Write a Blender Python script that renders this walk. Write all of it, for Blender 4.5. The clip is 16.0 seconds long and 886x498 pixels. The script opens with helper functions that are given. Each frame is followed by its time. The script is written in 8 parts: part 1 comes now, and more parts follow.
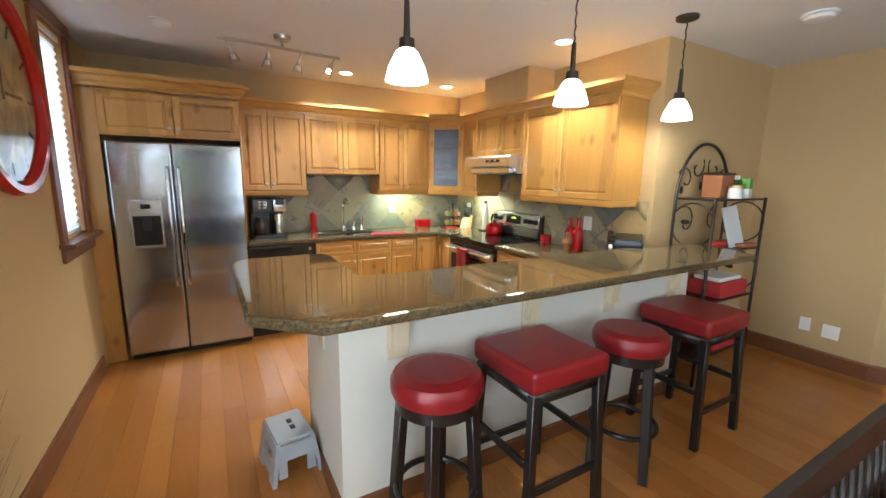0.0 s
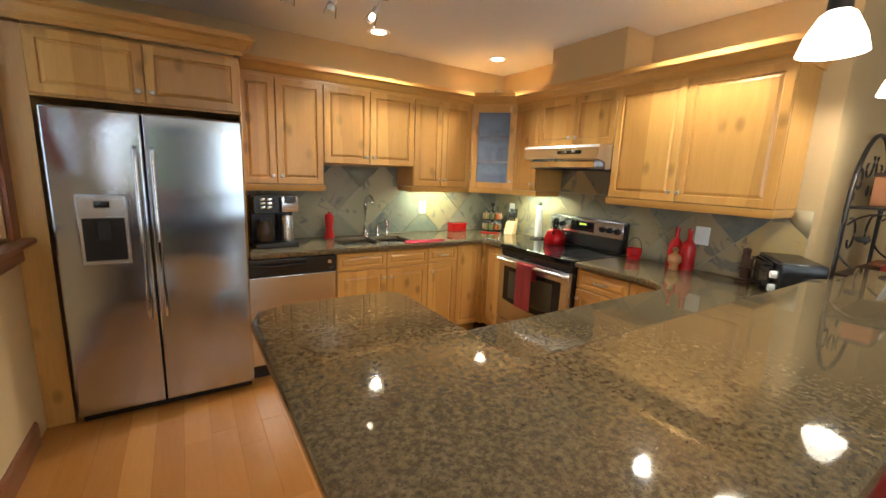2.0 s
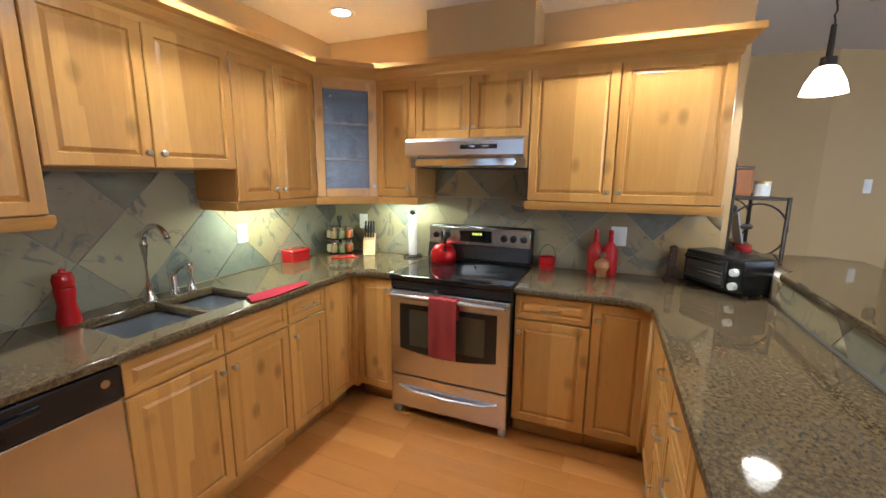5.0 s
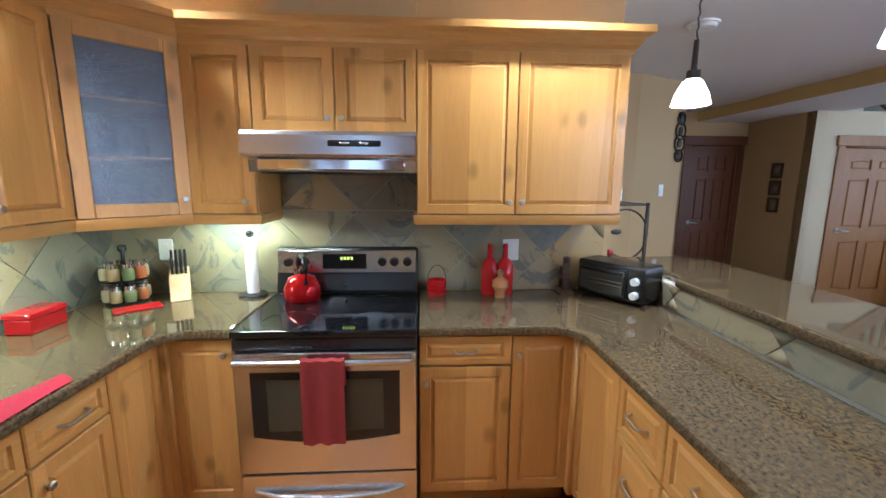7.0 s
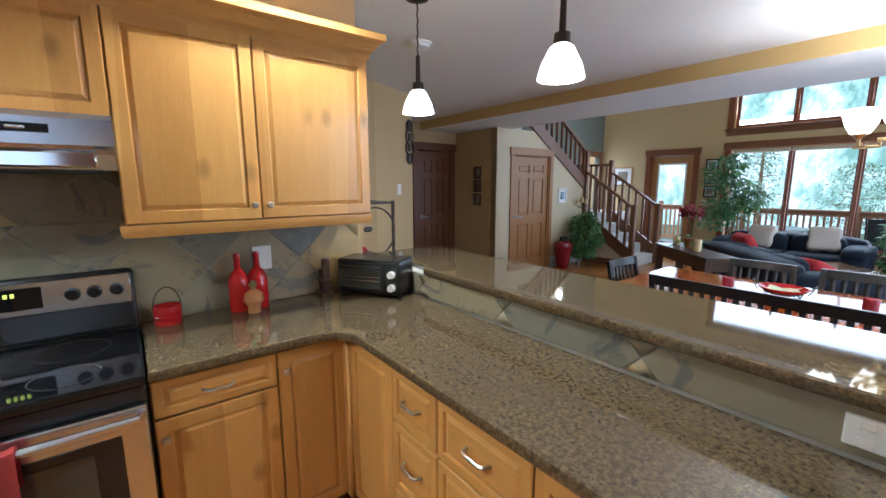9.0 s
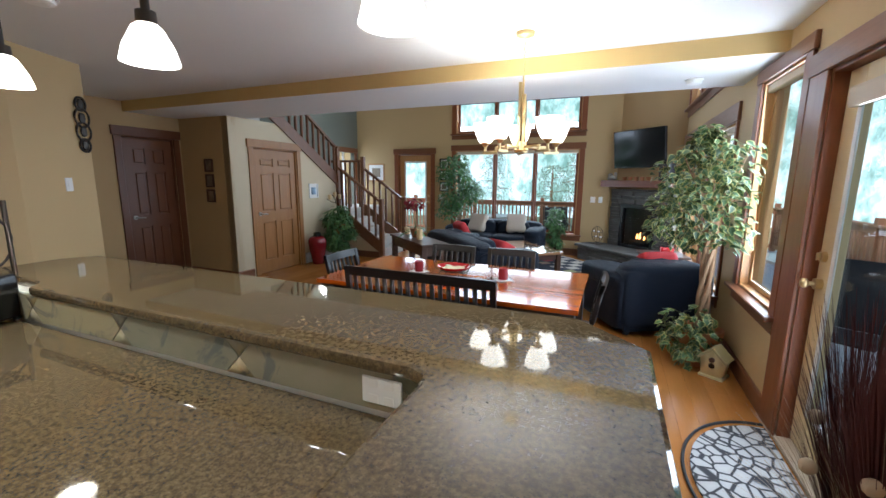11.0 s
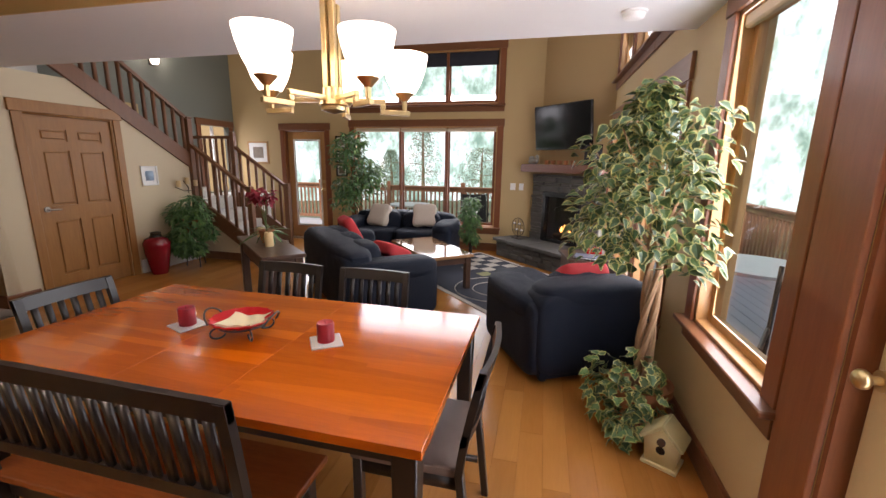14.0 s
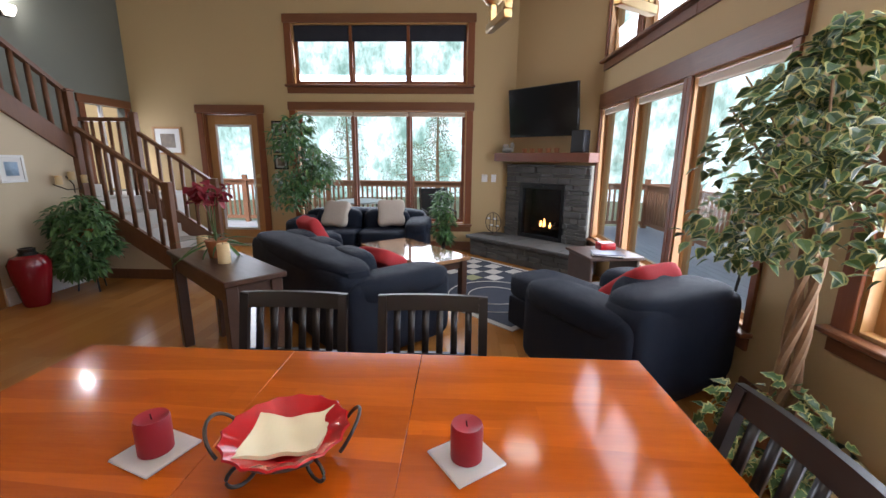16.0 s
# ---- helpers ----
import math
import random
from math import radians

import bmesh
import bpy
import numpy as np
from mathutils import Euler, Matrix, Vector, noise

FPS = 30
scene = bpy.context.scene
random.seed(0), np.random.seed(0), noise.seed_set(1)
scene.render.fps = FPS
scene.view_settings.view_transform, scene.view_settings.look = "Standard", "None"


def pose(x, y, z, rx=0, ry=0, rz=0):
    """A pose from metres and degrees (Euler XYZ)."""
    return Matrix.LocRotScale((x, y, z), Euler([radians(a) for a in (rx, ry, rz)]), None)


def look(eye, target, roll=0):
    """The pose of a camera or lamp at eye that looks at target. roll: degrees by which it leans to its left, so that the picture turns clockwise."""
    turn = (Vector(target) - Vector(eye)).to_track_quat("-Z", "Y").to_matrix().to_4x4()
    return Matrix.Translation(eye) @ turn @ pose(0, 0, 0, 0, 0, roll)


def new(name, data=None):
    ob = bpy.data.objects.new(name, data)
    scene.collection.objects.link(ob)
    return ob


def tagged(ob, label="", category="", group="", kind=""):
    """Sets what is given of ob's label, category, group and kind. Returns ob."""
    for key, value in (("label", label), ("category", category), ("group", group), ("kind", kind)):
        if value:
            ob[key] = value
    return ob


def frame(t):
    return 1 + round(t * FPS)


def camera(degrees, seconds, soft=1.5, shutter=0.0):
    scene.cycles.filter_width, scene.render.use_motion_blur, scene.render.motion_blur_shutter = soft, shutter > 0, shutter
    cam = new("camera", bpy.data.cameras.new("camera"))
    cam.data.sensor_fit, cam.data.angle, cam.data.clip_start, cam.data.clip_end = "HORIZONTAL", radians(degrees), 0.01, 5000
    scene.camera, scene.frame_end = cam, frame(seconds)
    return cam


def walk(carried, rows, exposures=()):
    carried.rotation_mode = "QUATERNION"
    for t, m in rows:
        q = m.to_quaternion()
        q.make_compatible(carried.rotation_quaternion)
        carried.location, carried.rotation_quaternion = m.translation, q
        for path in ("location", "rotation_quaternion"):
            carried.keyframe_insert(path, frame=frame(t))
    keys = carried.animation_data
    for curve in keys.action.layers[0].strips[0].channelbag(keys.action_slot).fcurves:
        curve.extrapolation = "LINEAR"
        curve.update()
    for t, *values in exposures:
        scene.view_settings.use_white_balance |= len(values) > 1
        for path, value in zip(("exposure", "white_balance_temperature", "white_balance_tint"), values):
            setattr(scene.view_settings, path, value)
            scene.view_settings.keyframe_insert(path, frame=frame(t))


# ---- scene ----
cam = camera(95.1, 16.0)
PATH = [
    (0, (-0.055, 0.091, 1.515), (0.926, 1.8, 1.167), 0.9),
    (0.5, (-0.109, 0.34, 1.496), (0.831, 2.068, 1.135), 1.8),
    (1, (-0.099, 0.608, 1.497), (0.813, 2.35, 1.127), 2.7),
    (1.5, (-0.113, 0.894, 1.501), (0.887, 2.586, 1.129), 2.1),
    (2, (-0.118, 1.175, 1.489), (0.942, 2.83, 1.121), 2.2),
    (2.5, (-0.126, 1.452, 1.492), (1.018, 3.052, 1.125), 2.1),
    (3, (-0.175, 1.736, 1.511), (1.161, 3.177, 1.14), 0.8),
    (3.5, (-0.121, 1.986, 1.5), (1.366, 3.269, 1.123), 0.7),
    (4.4, (-0.050, 2.360, 1.503), (1.660, 3.350, 1.135), 0.6),
    (5.2, (0.065, 2.620, 1.508), (1.930, 3.290, 1.155), 0.4),
    (6, (0.255, 2.851, 1.513), (2.198, 3.183, 1.172), 0.3),
    (6.5, (0.399, 2.955, 1.511), (2.368, 3.069, 1.182), 0.4),
    (7, (0.538, 3.006, 1.519), (2.508, 2.893, 1.192), 0.4),
    (7.5, (0.611, 3.068, 1.53), (2.543, 2.676, 1.197), 0.1),
    (8, (0.64, 3.081, 1.523), (2.489, 2.397, 1.19), -0.1),
    (8.5, (0.636, 3.06, 1.523), (2.362, 2.104, 1.194), 0.1),
    (9, (0.612, 3.01, 1.513), (2.171, 1.799, 1.194), -0.1),
    (9.5, (0.547, 2.95, 1.521), (1.888, 1.501, 1.204), -0.2),
    (10, (0.429, 2.858, 1.514), (1.512, 1.207, 1.195), -0.3),
    (10.2, (0.351, 2.816, 1.518), (1.328, 1.101, 1.194), 0.1),
    (10.8, (0.185, 2.690, 1.522), (0.990, 0.890, 1.185), 0.4),
    (11.6, (0.020, 2.410, 1.530), (0.640, 0.520, 1.170), 0.8),
    (12.3, (-0.061, 2.082, 1.535), (0.454, 0.187, 1.156), 0.9),
    (12.5, (-0.079, 1.985, 1.529), (0.435, 0.091, 1.143), 0.8),
    (13, (-0.088, 1.693, 1.531), (0.421, -0.198, 1.124), 0.4),
    (13.5, (-0.07, 1.403, 1.528), (0.422, -0.49, 1.11), 0.3),
    (14, (0.008, 1.122, 1.53), (0.471, -0.778, 1.111), 0.9),
    (14.5, (0.142, 0.85, 1.499), (0.553, -1.065, 1.094), 1.3),
    (15, (0.34, 0.626, 1.439), (0.669, -1.308, 1.048), 1.2),
    (15.5, (0.639, 0.537, 1.443), (0.853, -1.408, 1.03), 1.1),
    (16, (0.907, 0.451, 1.423), (0.982, -1.5, 0.99), 0.6),
]
walk(cam, [(t, look(eye, target, roll)) for t, eye, target, roll in PATH],
     exposures=[(0, 0.55, 5950, 6), (2, 0.3, 6250, 6), (3.5, 0.15, 6300, 8), (6, 0.25, 5050, 9), (7, 0.3, 5000, 9), (9, 0.22, 5250, 8), (10, 0.1, 5500, 7), (12.5, 0.12, 5800, 8), (13, 0.1, 6200, 12), (13.5, 0.1, 6950, 19), (14, 0.1, 6950, 22), (14.5, 0.1, 6550, 22), (15.5, 0.08, 6500, 22), (16, 0.12, 6150, 17)])

# ---- world and lamps ----
world = bpy.data.worlds.new("world")
scene.world = world
world.use_nodes = True
wn = world.node_tree
sky = wn.nodes.new("ShaderNodeTexSky")
sky.sky_type, sky.sun_disc = "NISHITA", False
sky.sun_elevation, sky.sun_rotation = radians(49), radians(38)
wn.links.new(sky.outputs[0], wn.nodes["Background"].inputs[0])
wn.nodes["Background"].inputs[1].default_value = 0.15


def lamp(name, kind, m, watts, colour, **more):
    data = bpy.data.lights.new(name, kind)
    data.energy, data.color = watts, colour
    if kind == "AREA":
        data.shape, data.size, data.size_y = "RECTANGLE", more["size"], more["size_y"]
    elif kind == "SPOT":
        data.spot_size, data.spot_blend, data.shadow_soft_size = radians(more.get("cone", 100)), 0.6, more.get("soft", 0.04)
    elif kind == "SUN":
        data.angle = radians(more["angle"])
    else:
        data.shadow_soft_size = more.get("soft", 0.04)
    ob = new(name, data)
    ob.matrix_world = m
    return ob


WARM, DAY = (1.0, 0.965, 0.89), (0.86, 0.92, 1.0)
lamp("sun", "SUN", look((7, 9, 13), (0, 0, 0)), 4.0, (1.0, 0.96, 0.9), angle=6)
# daylight standing in the window openings
lamp("far_window_daylight", "AREA", look((2.1, -5.975, 1.25), (2.1, 0, 1.25)), 58, DAY, size=2.6, size_y=1.8)
lamp("far_high_window_daylight", "AREA", look((2.1, -5.975, 2.9), (2.1, 0, 1.9)), 28, DAY, size=2.6, size_y=0.8)
lamp("side_window_daylight", "AREA", look((-0.90, -3.4, 1.25), (5, -3.4, 1.1)), 70, DAY, size=3.0, size_y=1.7)
lamp("side_high_window_daylight", "AREA", look((-0.90, -3.4, 3.1), (5, -3.4, 1.6)), 20, DAY, size=3.0, size_y=0.8)
lamp("dining_window_daylight", "AREA", look((-0.90, -0.88, 1.45), (5, -0.88, 1.2)), 34, DAY, size=0.8, size_y=1.6)
lamp("patio_door_daylight", "AREA", look((-0.90, 0.26, 1.1), (5, 0.26, 1.0)), 22, DAY, size=0.4, size_y=1.7)
lamp("kitchen_window_daylight", "AREA", look((-0.985, 3.7, 1.7), (5, 3.7, 1.5)), 6, DAY, size=0.4, size_y=1.2)
lamp("glazed_door_daylight", "AREA", look((4.45, -5.965, 1.3), (4.45, 0, 1.2)), 12, DAY, size=0.5, size_y=1.6)


# ---- materials ----
class Mat:
    """A node material and short ways to wire it."""

    def __init__(self, name, rough=0.5, metal=0.0, spec=0.5):
        self.m = bpy.data.materials.new(name)
        self.m.use_nodes = True
        self.t = self.m.node_tree
        self.b = self.t.nodes["Principled BSDF"]
        self.b.inputs["Roughness"].default_value = rough
        self.b.inputs["Metallic"].default_value = metal
        self.b.inputs["Specular IOR Level"].default_value = spec

    def node(self, kind, **values):
        n = self.t.nodes.new("ShaderNode" + kind)
        for k, v in values.items():
            n.inputs[k.replace("_", " ")].default_value = v
        return n

    def link(self, a, b):
        self.t.links.new(a, b)

    def coords(self, scale=(1, 1, 1), rot=(0, 0, 0), per_object=False):
        tc = self.node("TexCoord")
        mp = self.node("Mapping")
        mp.inputs["Scale"].default_value = scale
        mp.inputs["Rotation"].default_value = [radians(a) for a in rot]
        self.link(tc.outputs["Object"], mp.inputs["Vector"])
        if per_object:
            oi = self.node("ObjectInfo")
            mul = self.node("VectorMath")
            mul.operation = "SCALE"
            mul.inputs[0].default_value = (17.3, 9.1, 23.7)
            self.link(oi.outputs["Random"], mul.inputs["Scale"])
            self.link(mul.outputs[0], mp.inputs["Location"])
        return mp.outputs[0]

    def flat(self, scale):
        """The object's x and z as a flat pair, shifted for each object."""
        s = self.node("SeparateXYZ")
        self.link(self.coords(scale, per_object=True), s.inputs[0])
        c = self.node("CombineXYZ")
        self.link(s.outputs[0], c.inputs[0])
        self.link(s.outputs[2], c.inputs[1])
        return c.outputs[0]

    def noise(self, vec, scale, detail=4, rough=0.55, distort=0.0):
        n = self.node("TexNoise", Scale=scale, Detail=detail, Roughness=rough, Distortion=distort)
        self.link(vec, n.inputs["Vector"])
        return n.outputs["Fac"]

    def ramp(self, fac, stops, sharp=False):
        r = self.node("ValToRGB")
        e = r.color_ramp.elements
        while len(e) < len(stops):
            e.new(0.5)
        for el, (p, c) in zip(e, stops):
            el.position, el.color = p, (*c, 1)
        if sharp:
            r.color_ramp.interpolation = "CONSTANT"
        self.link(fac, r.inputs[0])
        return r.outputs[0]

    def mix(self, fac, a, b, how="MIX"):
        n = self.node("Mix")
        n.data_type, n.blend_type = "RGBA", how
        for sock, v in ((n.inputs[0], fac), (n.inputs[6], a), (n.inputs[7], b)):
            if isinstance(v, (int, float)):
                sock.default_value = v
            elif isinstance(v, tuple):
                sock.default_value = (*v, 1)
            else:
                self.link(v, sock)
        return n.outputs[2]

    def colour(self, c):
        if isinstance(c, tuple):
            self.b.inputs["Base Color"].default_value = (*c, 1)
        else:
            self.link(c, self.b.inputs["Base Color"])
        return self

    def bump(self, fac, strength=0.2, distance=0.005):
        n = self.node("Bump", Strength=strength, Distance=distance)
        self.link(fac, n.inputs["Height"])
        self.link(n.outputs[0], self.b.inputs["Normal"])
        return self

    def rough_from(self, fac, lo, hi):
        n = self.node("MapRange")
        n.inputs["To Min"].default_value, n.inputs["To Max"].default_value = lo, hi
        self.link(fac, n.inputs[0])
        self.link(n.outputs[0], self.b.inputs["Roughness"])
        return self


def dark(c, k):
    return tuple(v * k for v in c)


def wood(name, light, deep, rough=0.35, grain=(14, 14, 1.1), knots=False, random_tone=0.0, boards=None):
    """Wood whose grain runs along the axis with the smallest scale."""
    m = Mat(name, rough)
    v = m.coords(grain, per_object=True)
    g = m.noise(v, 1.6, 6, 0.6, 0.8)
    fine = m.noise(v, 9.0, 3, 0.6)
    c = m.mix(g, light, deep)
    c = m.mix(m.ramp(fine, [(0.35, (0, 0, 0)), (0.75, (0.35, 0.35, 0.35))]), c, dark(deep, 0.7))
    if knots:
        vk = m.flat((1, 1, 0.6))
        vor = m.node("TexVoronoi", Scale=5.0)
        vor.voronoi_dimensions = "2D"
        m.link(vk, vor.inputs["Vector"])
        spot = m.ramp(vor.outputs["Distance"], [(0.0, (1, 1, 1)), (0.07, (0.8, 0.8, 0.8)), (0.16, (0, 0, 0))])
        rare = m.ramp(m.noise(vk, 2.3, 1), [(0.46, (0, 0, 0)), (0.54, (1, 1, 1))])
        c = m.mix(m.mix(1.0, spot, rare, "MULTIPLY"), c, dark(deep, 0.32))
    if boards:
        board = m.node("TexVoronoi", Scale=1.0)
        board.distance = "CHEBYCHEV"
        board.voronoi_dimensions = "2D"
        m.link(m.flat(boards) if knots else m.coords(boards, per_object=True), board.inputs["Vector"])
        sp = m.node("SeparateColor")
        m.link(board.outputs["Color"], sp.inputs[0])
        c = m.mix(0.42, c, m.ramp(sp.outputs[0], [(0.0, dark(deep, 0.82)), (0.5, deep), (1.0, tuple(min(1, v * 1.12) for v in light))]))
    if random_tone:
        oi = m.node("ObjectInfo")
        c = m.mix(random_tone, c, m.ramp(oi.outputs["Random"], [(0, dark(deep, 0.75)), (0.5, deep), (1, light)]))
    m.colour(c).bump(fine, 0.08, 0.002)
    m.rough_from(g, rough * 0.8, rough * 1.25)
    return m.m


def paint(name, c, rough=0.7, speck=0.03):
    m = Mat(name, rough)
    v = m.coords()
    big = m.noise(v, 0.8, 3)
    small = m.noise(v, 90, 2)
    m.colour(m.mix(big, dark(c, 1 - speck), dark(c, 1 + speck)))
    m.bump(small, 0.12, 0.002)
    return m.m


def plain(name, c, rough=0.5, metal=0.0, vary=0.08, scale=12, bump=0.0, spec=0.5):
    m = Mat(name, rough, metal, spec)
    n = m.noise(m.coords(per_object=True), scale, 4)
    m.colour(m.mix(n, dark(c, 1 - vary), dark(c, 1 + vary)))
    m.rough_from(n, rough * 0.85, min(1, rough * 1.2))
    if bump:
        m.bump(n, bump, 0.004)
    return m.m


def glow(name, c, strength):
    m = Mat(name, 0.4)
    m.colour(c)
    m.b.inputs["Emission Color"].default_value = (*c, 1)
    m.b.inputs["Emission Strength"].default_value = strength
    return m.m


def steel(name, c=(0.66, 0.675, 0.70), rough=0.25, brush=(1, 1, 160), wave=0.06):
    m = Mat(name, rough, 1.0)
    v = m.coords(brush)
    n = m.noise(v, 3, 3)
    m.colour(m.mix(n, dark(c, 0.97), dark(c, 1.03)))
    m.rough_from(n, rough * 0.85, rough * 1.15)
    m.bump(m.noise(m.coords((0.3, 0.3, 3.2)), 1.6, 0), wave, 0.03)
    return m.m


def granite(name):
    m = Mat(name, 0.06, 0.0, 0.75)
    v = m.coords()
    a = m.noise(v, 80, 5, 0.65)
    b = m.noise(v, 190, 3, 0.7)
    c = m.ramp(a, [(0.3, (0.036, 0.026, 0.013)), (0.44, (0.080, 0.056, 0.028)), (0.56, (0.122, 0.088, 0.042)), (0.72, (0.17, 0.127, 0.066))])
    c = m.mix(m.ramp(b, [(0.36, (1, 1, 1)), (0.44, (0, 0, 0))]), c, (0.045, 0.035, 0.03))
    c = m.mix(m.ramp(b, [(0.63, (0, 0, 0)), (0.7, (0.7, 0.7, 0.7))]), c, (0.20, 0.17, 0.11))
    m.colour(c)
    m.rough_from(a, 0.03, 0.055)
    return m.m


def slate(name):
    m = Mat(name, 0.42)
    v = m.coords((1, 1, 1), per_object=True)
    oi = m.node("ObjectInfo")
    base = m.ramp(oi.outputs["Random"], [(0.0, (0.30, 0.25, 0.13)), (0.2, (0.15, 0.175, 0.15)), (0.38, (0.42, 0.31, 0.13)), (0.55, (0.075, 0.095, 0.11)), (0.7, (0.34, 0.29, 0.16)), (0.86, (0.17, 0.19, 0.165)), (1.0, (0.44, 0.30, 0.11))])
    n = m.noise(v, 7, 6, 0.65, 1.2)
    c = m.mix(m.ramp(n, [(0.4, (0, 0, 0)), (0.75, (0.55, 0.55, 0.55))]), base, (0.31, 0.27, 0.19))
    c = m.mix(m.ramp(m.noise(v, 4, 4, 0.6, 2.0), [(0.56, (0, 0, 0)), (0.63, (0.6, 0.6, 0.6))]), c, (0.06, 0.075, 0.095))
    m.colour(c).bump(n, 0.35, 0.006)
    m.rough_from(n, 0.32, 0.55)
    return m.m


def leather(name, c, rough=0.35, wrinkle=0.15, spec=0.5):
    m = Mat(name, rough, 0.0, spec)
    v = m.coords(per_object=True)
    n = m.noise(v, 6, 4)
    cell = m.node("TexVoronoi", Scale=260.0)
    m.link(v, cell.inputs["Vector"])
    m.colour(m.mix(n, dark(c, 0.8), dark(c, 1.15)))
    h = m.mix(0.5, cell.outputs["Distance"], m.noise(m.coords((1, 1, 1), per_object=True), 3.5, 5, 0.6, 1.0))
    m.bump(h, wrinkle, 0.02)
    m.rough_from(n, rough * 0.8, rough * 1.25)
    return m.m


def leafy(name, green, rim=None, dead=None):
    m = Mat(name, 0.45)
    oi = m.node("ObjectInfo")
    geo = m.node("NewGeometry")
    add = m.node("Math")
    add.operation = "ADD"
    m.link(oi.outputs["Random"], add.inputs[0])
    m.link(geo.outputs["Random Per Island"], add.inputs[1])
    fr = m.node("Math")
    fr.operation = "FRACT"
    m.link(add.outputs[0], fr.inputs[0])
    c = m.ramp(fr.outputs[0], [(0, dark(green, 0.6)), (0.5, green), (1, tuple(min(1, v * k) for v, k in zip(green, (1.9, 1.5, 1.3))))])
    if rim:
        uv = m.node("UVMap")
        sep = m.node("SeparateXYZ")
        m.link(uv.outputs[0], sep.inputs[0])
        wob = m.noise(m.coords(per_object=True), 60, 2)
        ad = m.node("Math")
        ad.operation = "MULTIPLY_ADD"
        m.link(wob, ad.inputs[0])
        ad.inputs[1].default_value = 0.42
        m.link(sep.outputs[0], ad.inputs[2])
        c = m.mix(m.ramp(ad.outputs[0], [(0.985, (0, 0, 0)), (1.0, (0.8, 0.8, 0.8))]), c, rim)
    m.colour(c)
    m.b.inputs["Subsurface Weight"].default_value = 0.0
    return m.m


ALDER = wood("knotty_alder", (0.62, 0.345, 0.095), (0.43, 0.205, 0.045), 0.3, (14, 14, 1.1), knots=True, boards=(8, 1, 0.35))
ALDER_FLAT = wood("knotty_alder_across", (0.62, 0.345, 0.095), (0.43, 0.205, 0.045), 0.3, (1.1, 1.1, 14))
FLOOR_WOOD = wood("maple_floor", (0.47, 0.205, 0.05), (0.36, 0.14, 0.03), 0.2, (12, 1.0, 12), random_tone=0.5)
FLOOR_REST = FLOOR_WOOD.copy()
FLOOR_REST.name = "maple_floor_joined"
for nd in [n for n in FLOOR_REST.node_tree.nodes if n.type == "OBJECT_INFO"]:
    gm = FLOOR_REST.node_tree.nodes.new("ShaderNodeNewGeometry")
    for ln in [q for q in FLOOR_REST.node_tree.links if q.from_node == nd]:
        FLOOR_REST.node_tree.links.new(gm.outputs["Random Per Island"], ln.to_socket)
TRIM_WOOD = wood("stained_trim", (0.26, 0.085, 0.028), (0.17, 0.048, 0.017), 0.35, (10, 10, 1.0))
TRIM_FLAT = wood("stained_trim_across", (0.22, 0.085, 0.032), (0.14, 0.048, 0.02), 0.35, (1.0, 1.0, 12))
SASH = wood("varnished_sash", (0.52, 0.29, 0.11), (0.42, 0.21, 0.075), 0.35, (12, 12, 1.0))
DOOR_WOOD = wood("stained_fir_door", (0.42, 0.20, 0.06), (0.25, 0.105, 0.028), 0.38, (9, 9, 0.8))
RED_DOOR = wood("mahogany_door", (0.16, 0.052, 0.016), (0.10, 0.03, 0.01), 0.35, (9, 9, 0.8))
STAIR_WOOD = wood("dark_stair_wood", (0.22, 0.095, 0.042), (0.14, 0.057, 0.026), 0.4, (10, 10, 1.0))
TABLE_TOP = wood("orange_table_top", (0.66, 0.15, 0.006), (0.36, 0.062, 0.003), 0.12, (1.2, 14, 12), boards=(0.8, 11, 1))
BLACK_WOOD = plain("black_painted_wood", (0.014, 0.011, 0.010), 0.3, vary=0.25)
DARK_WOOD = wood("dark_walnut", (0.09, 0.042, 0.025), (0.05, 0.024, 0.015), 0.35, (2, 10, 10))
BENCH_SEAT = wood("reddish_seat", (0.30, 0.085, 0.022), (0.20, 0.05, 0.014), 0.25, (1.2, 12, 12))
WALL_TAN = paint("tan_wall_paint", (0.49, 0.35, 0.17))
WALL_PALE = paint("pale_cream_wall_paint", (0.60, 0.50, 0.34))
WALL_GOLD = paint("gold_wall_paint", (0.56, 0.40, 0.16))
WALL_BROWN = paint("deep_tan_wall_paint", (0.44, 0.30, 0.14))
WALL_GREEN = paint("grey_green_wall_paint", (0.165, 0.175, 0.145))
CREAM = paint("cream_bar_paint", (0.72, 0.70, 0.62))
CORBEL = paint("cream_corbel_paint", (0.68, 0.58, 0.40), 0.5)
CEILING = paint("white_ceiling_paint", (0.74, 0.735, 0.73), 0.85)
WHITE = plain("white_plastic", (0.8, 0.8, 0.78), 0.4, vary=0.02)
WHITE_TRIM = paint("white_trim_paint", (0.75, 0.75, 0.74), 0.4)
GRANITE = granite("brown_granite")
SLATE = slate("slate_tile")
GROUT = plain("grout", (0.36, 0.35, 0.29), 0.9, vary=0.1, scale=60)
STONE = plain("stacked_stone", (0.085, 0.08, 0.072), 0.75, vary=0.55, scale=5, bump=0.8)
STEEL = steel("brushed_steel")
STEEL_DARK = steel("brushed_fridge_steel", (0.49, 0.53, 0.59), 0.14, (60, 60, 0.6), 0.16)
CHROME = plain("polished_chrome", (0.75, 0.75, 0.76), 0.1, 1.0, vary=0.03)
NICKEL = plain("brushed_nickel", (0.50, 0.47, 0.42), 0.3, 1.0, vary=0.05)
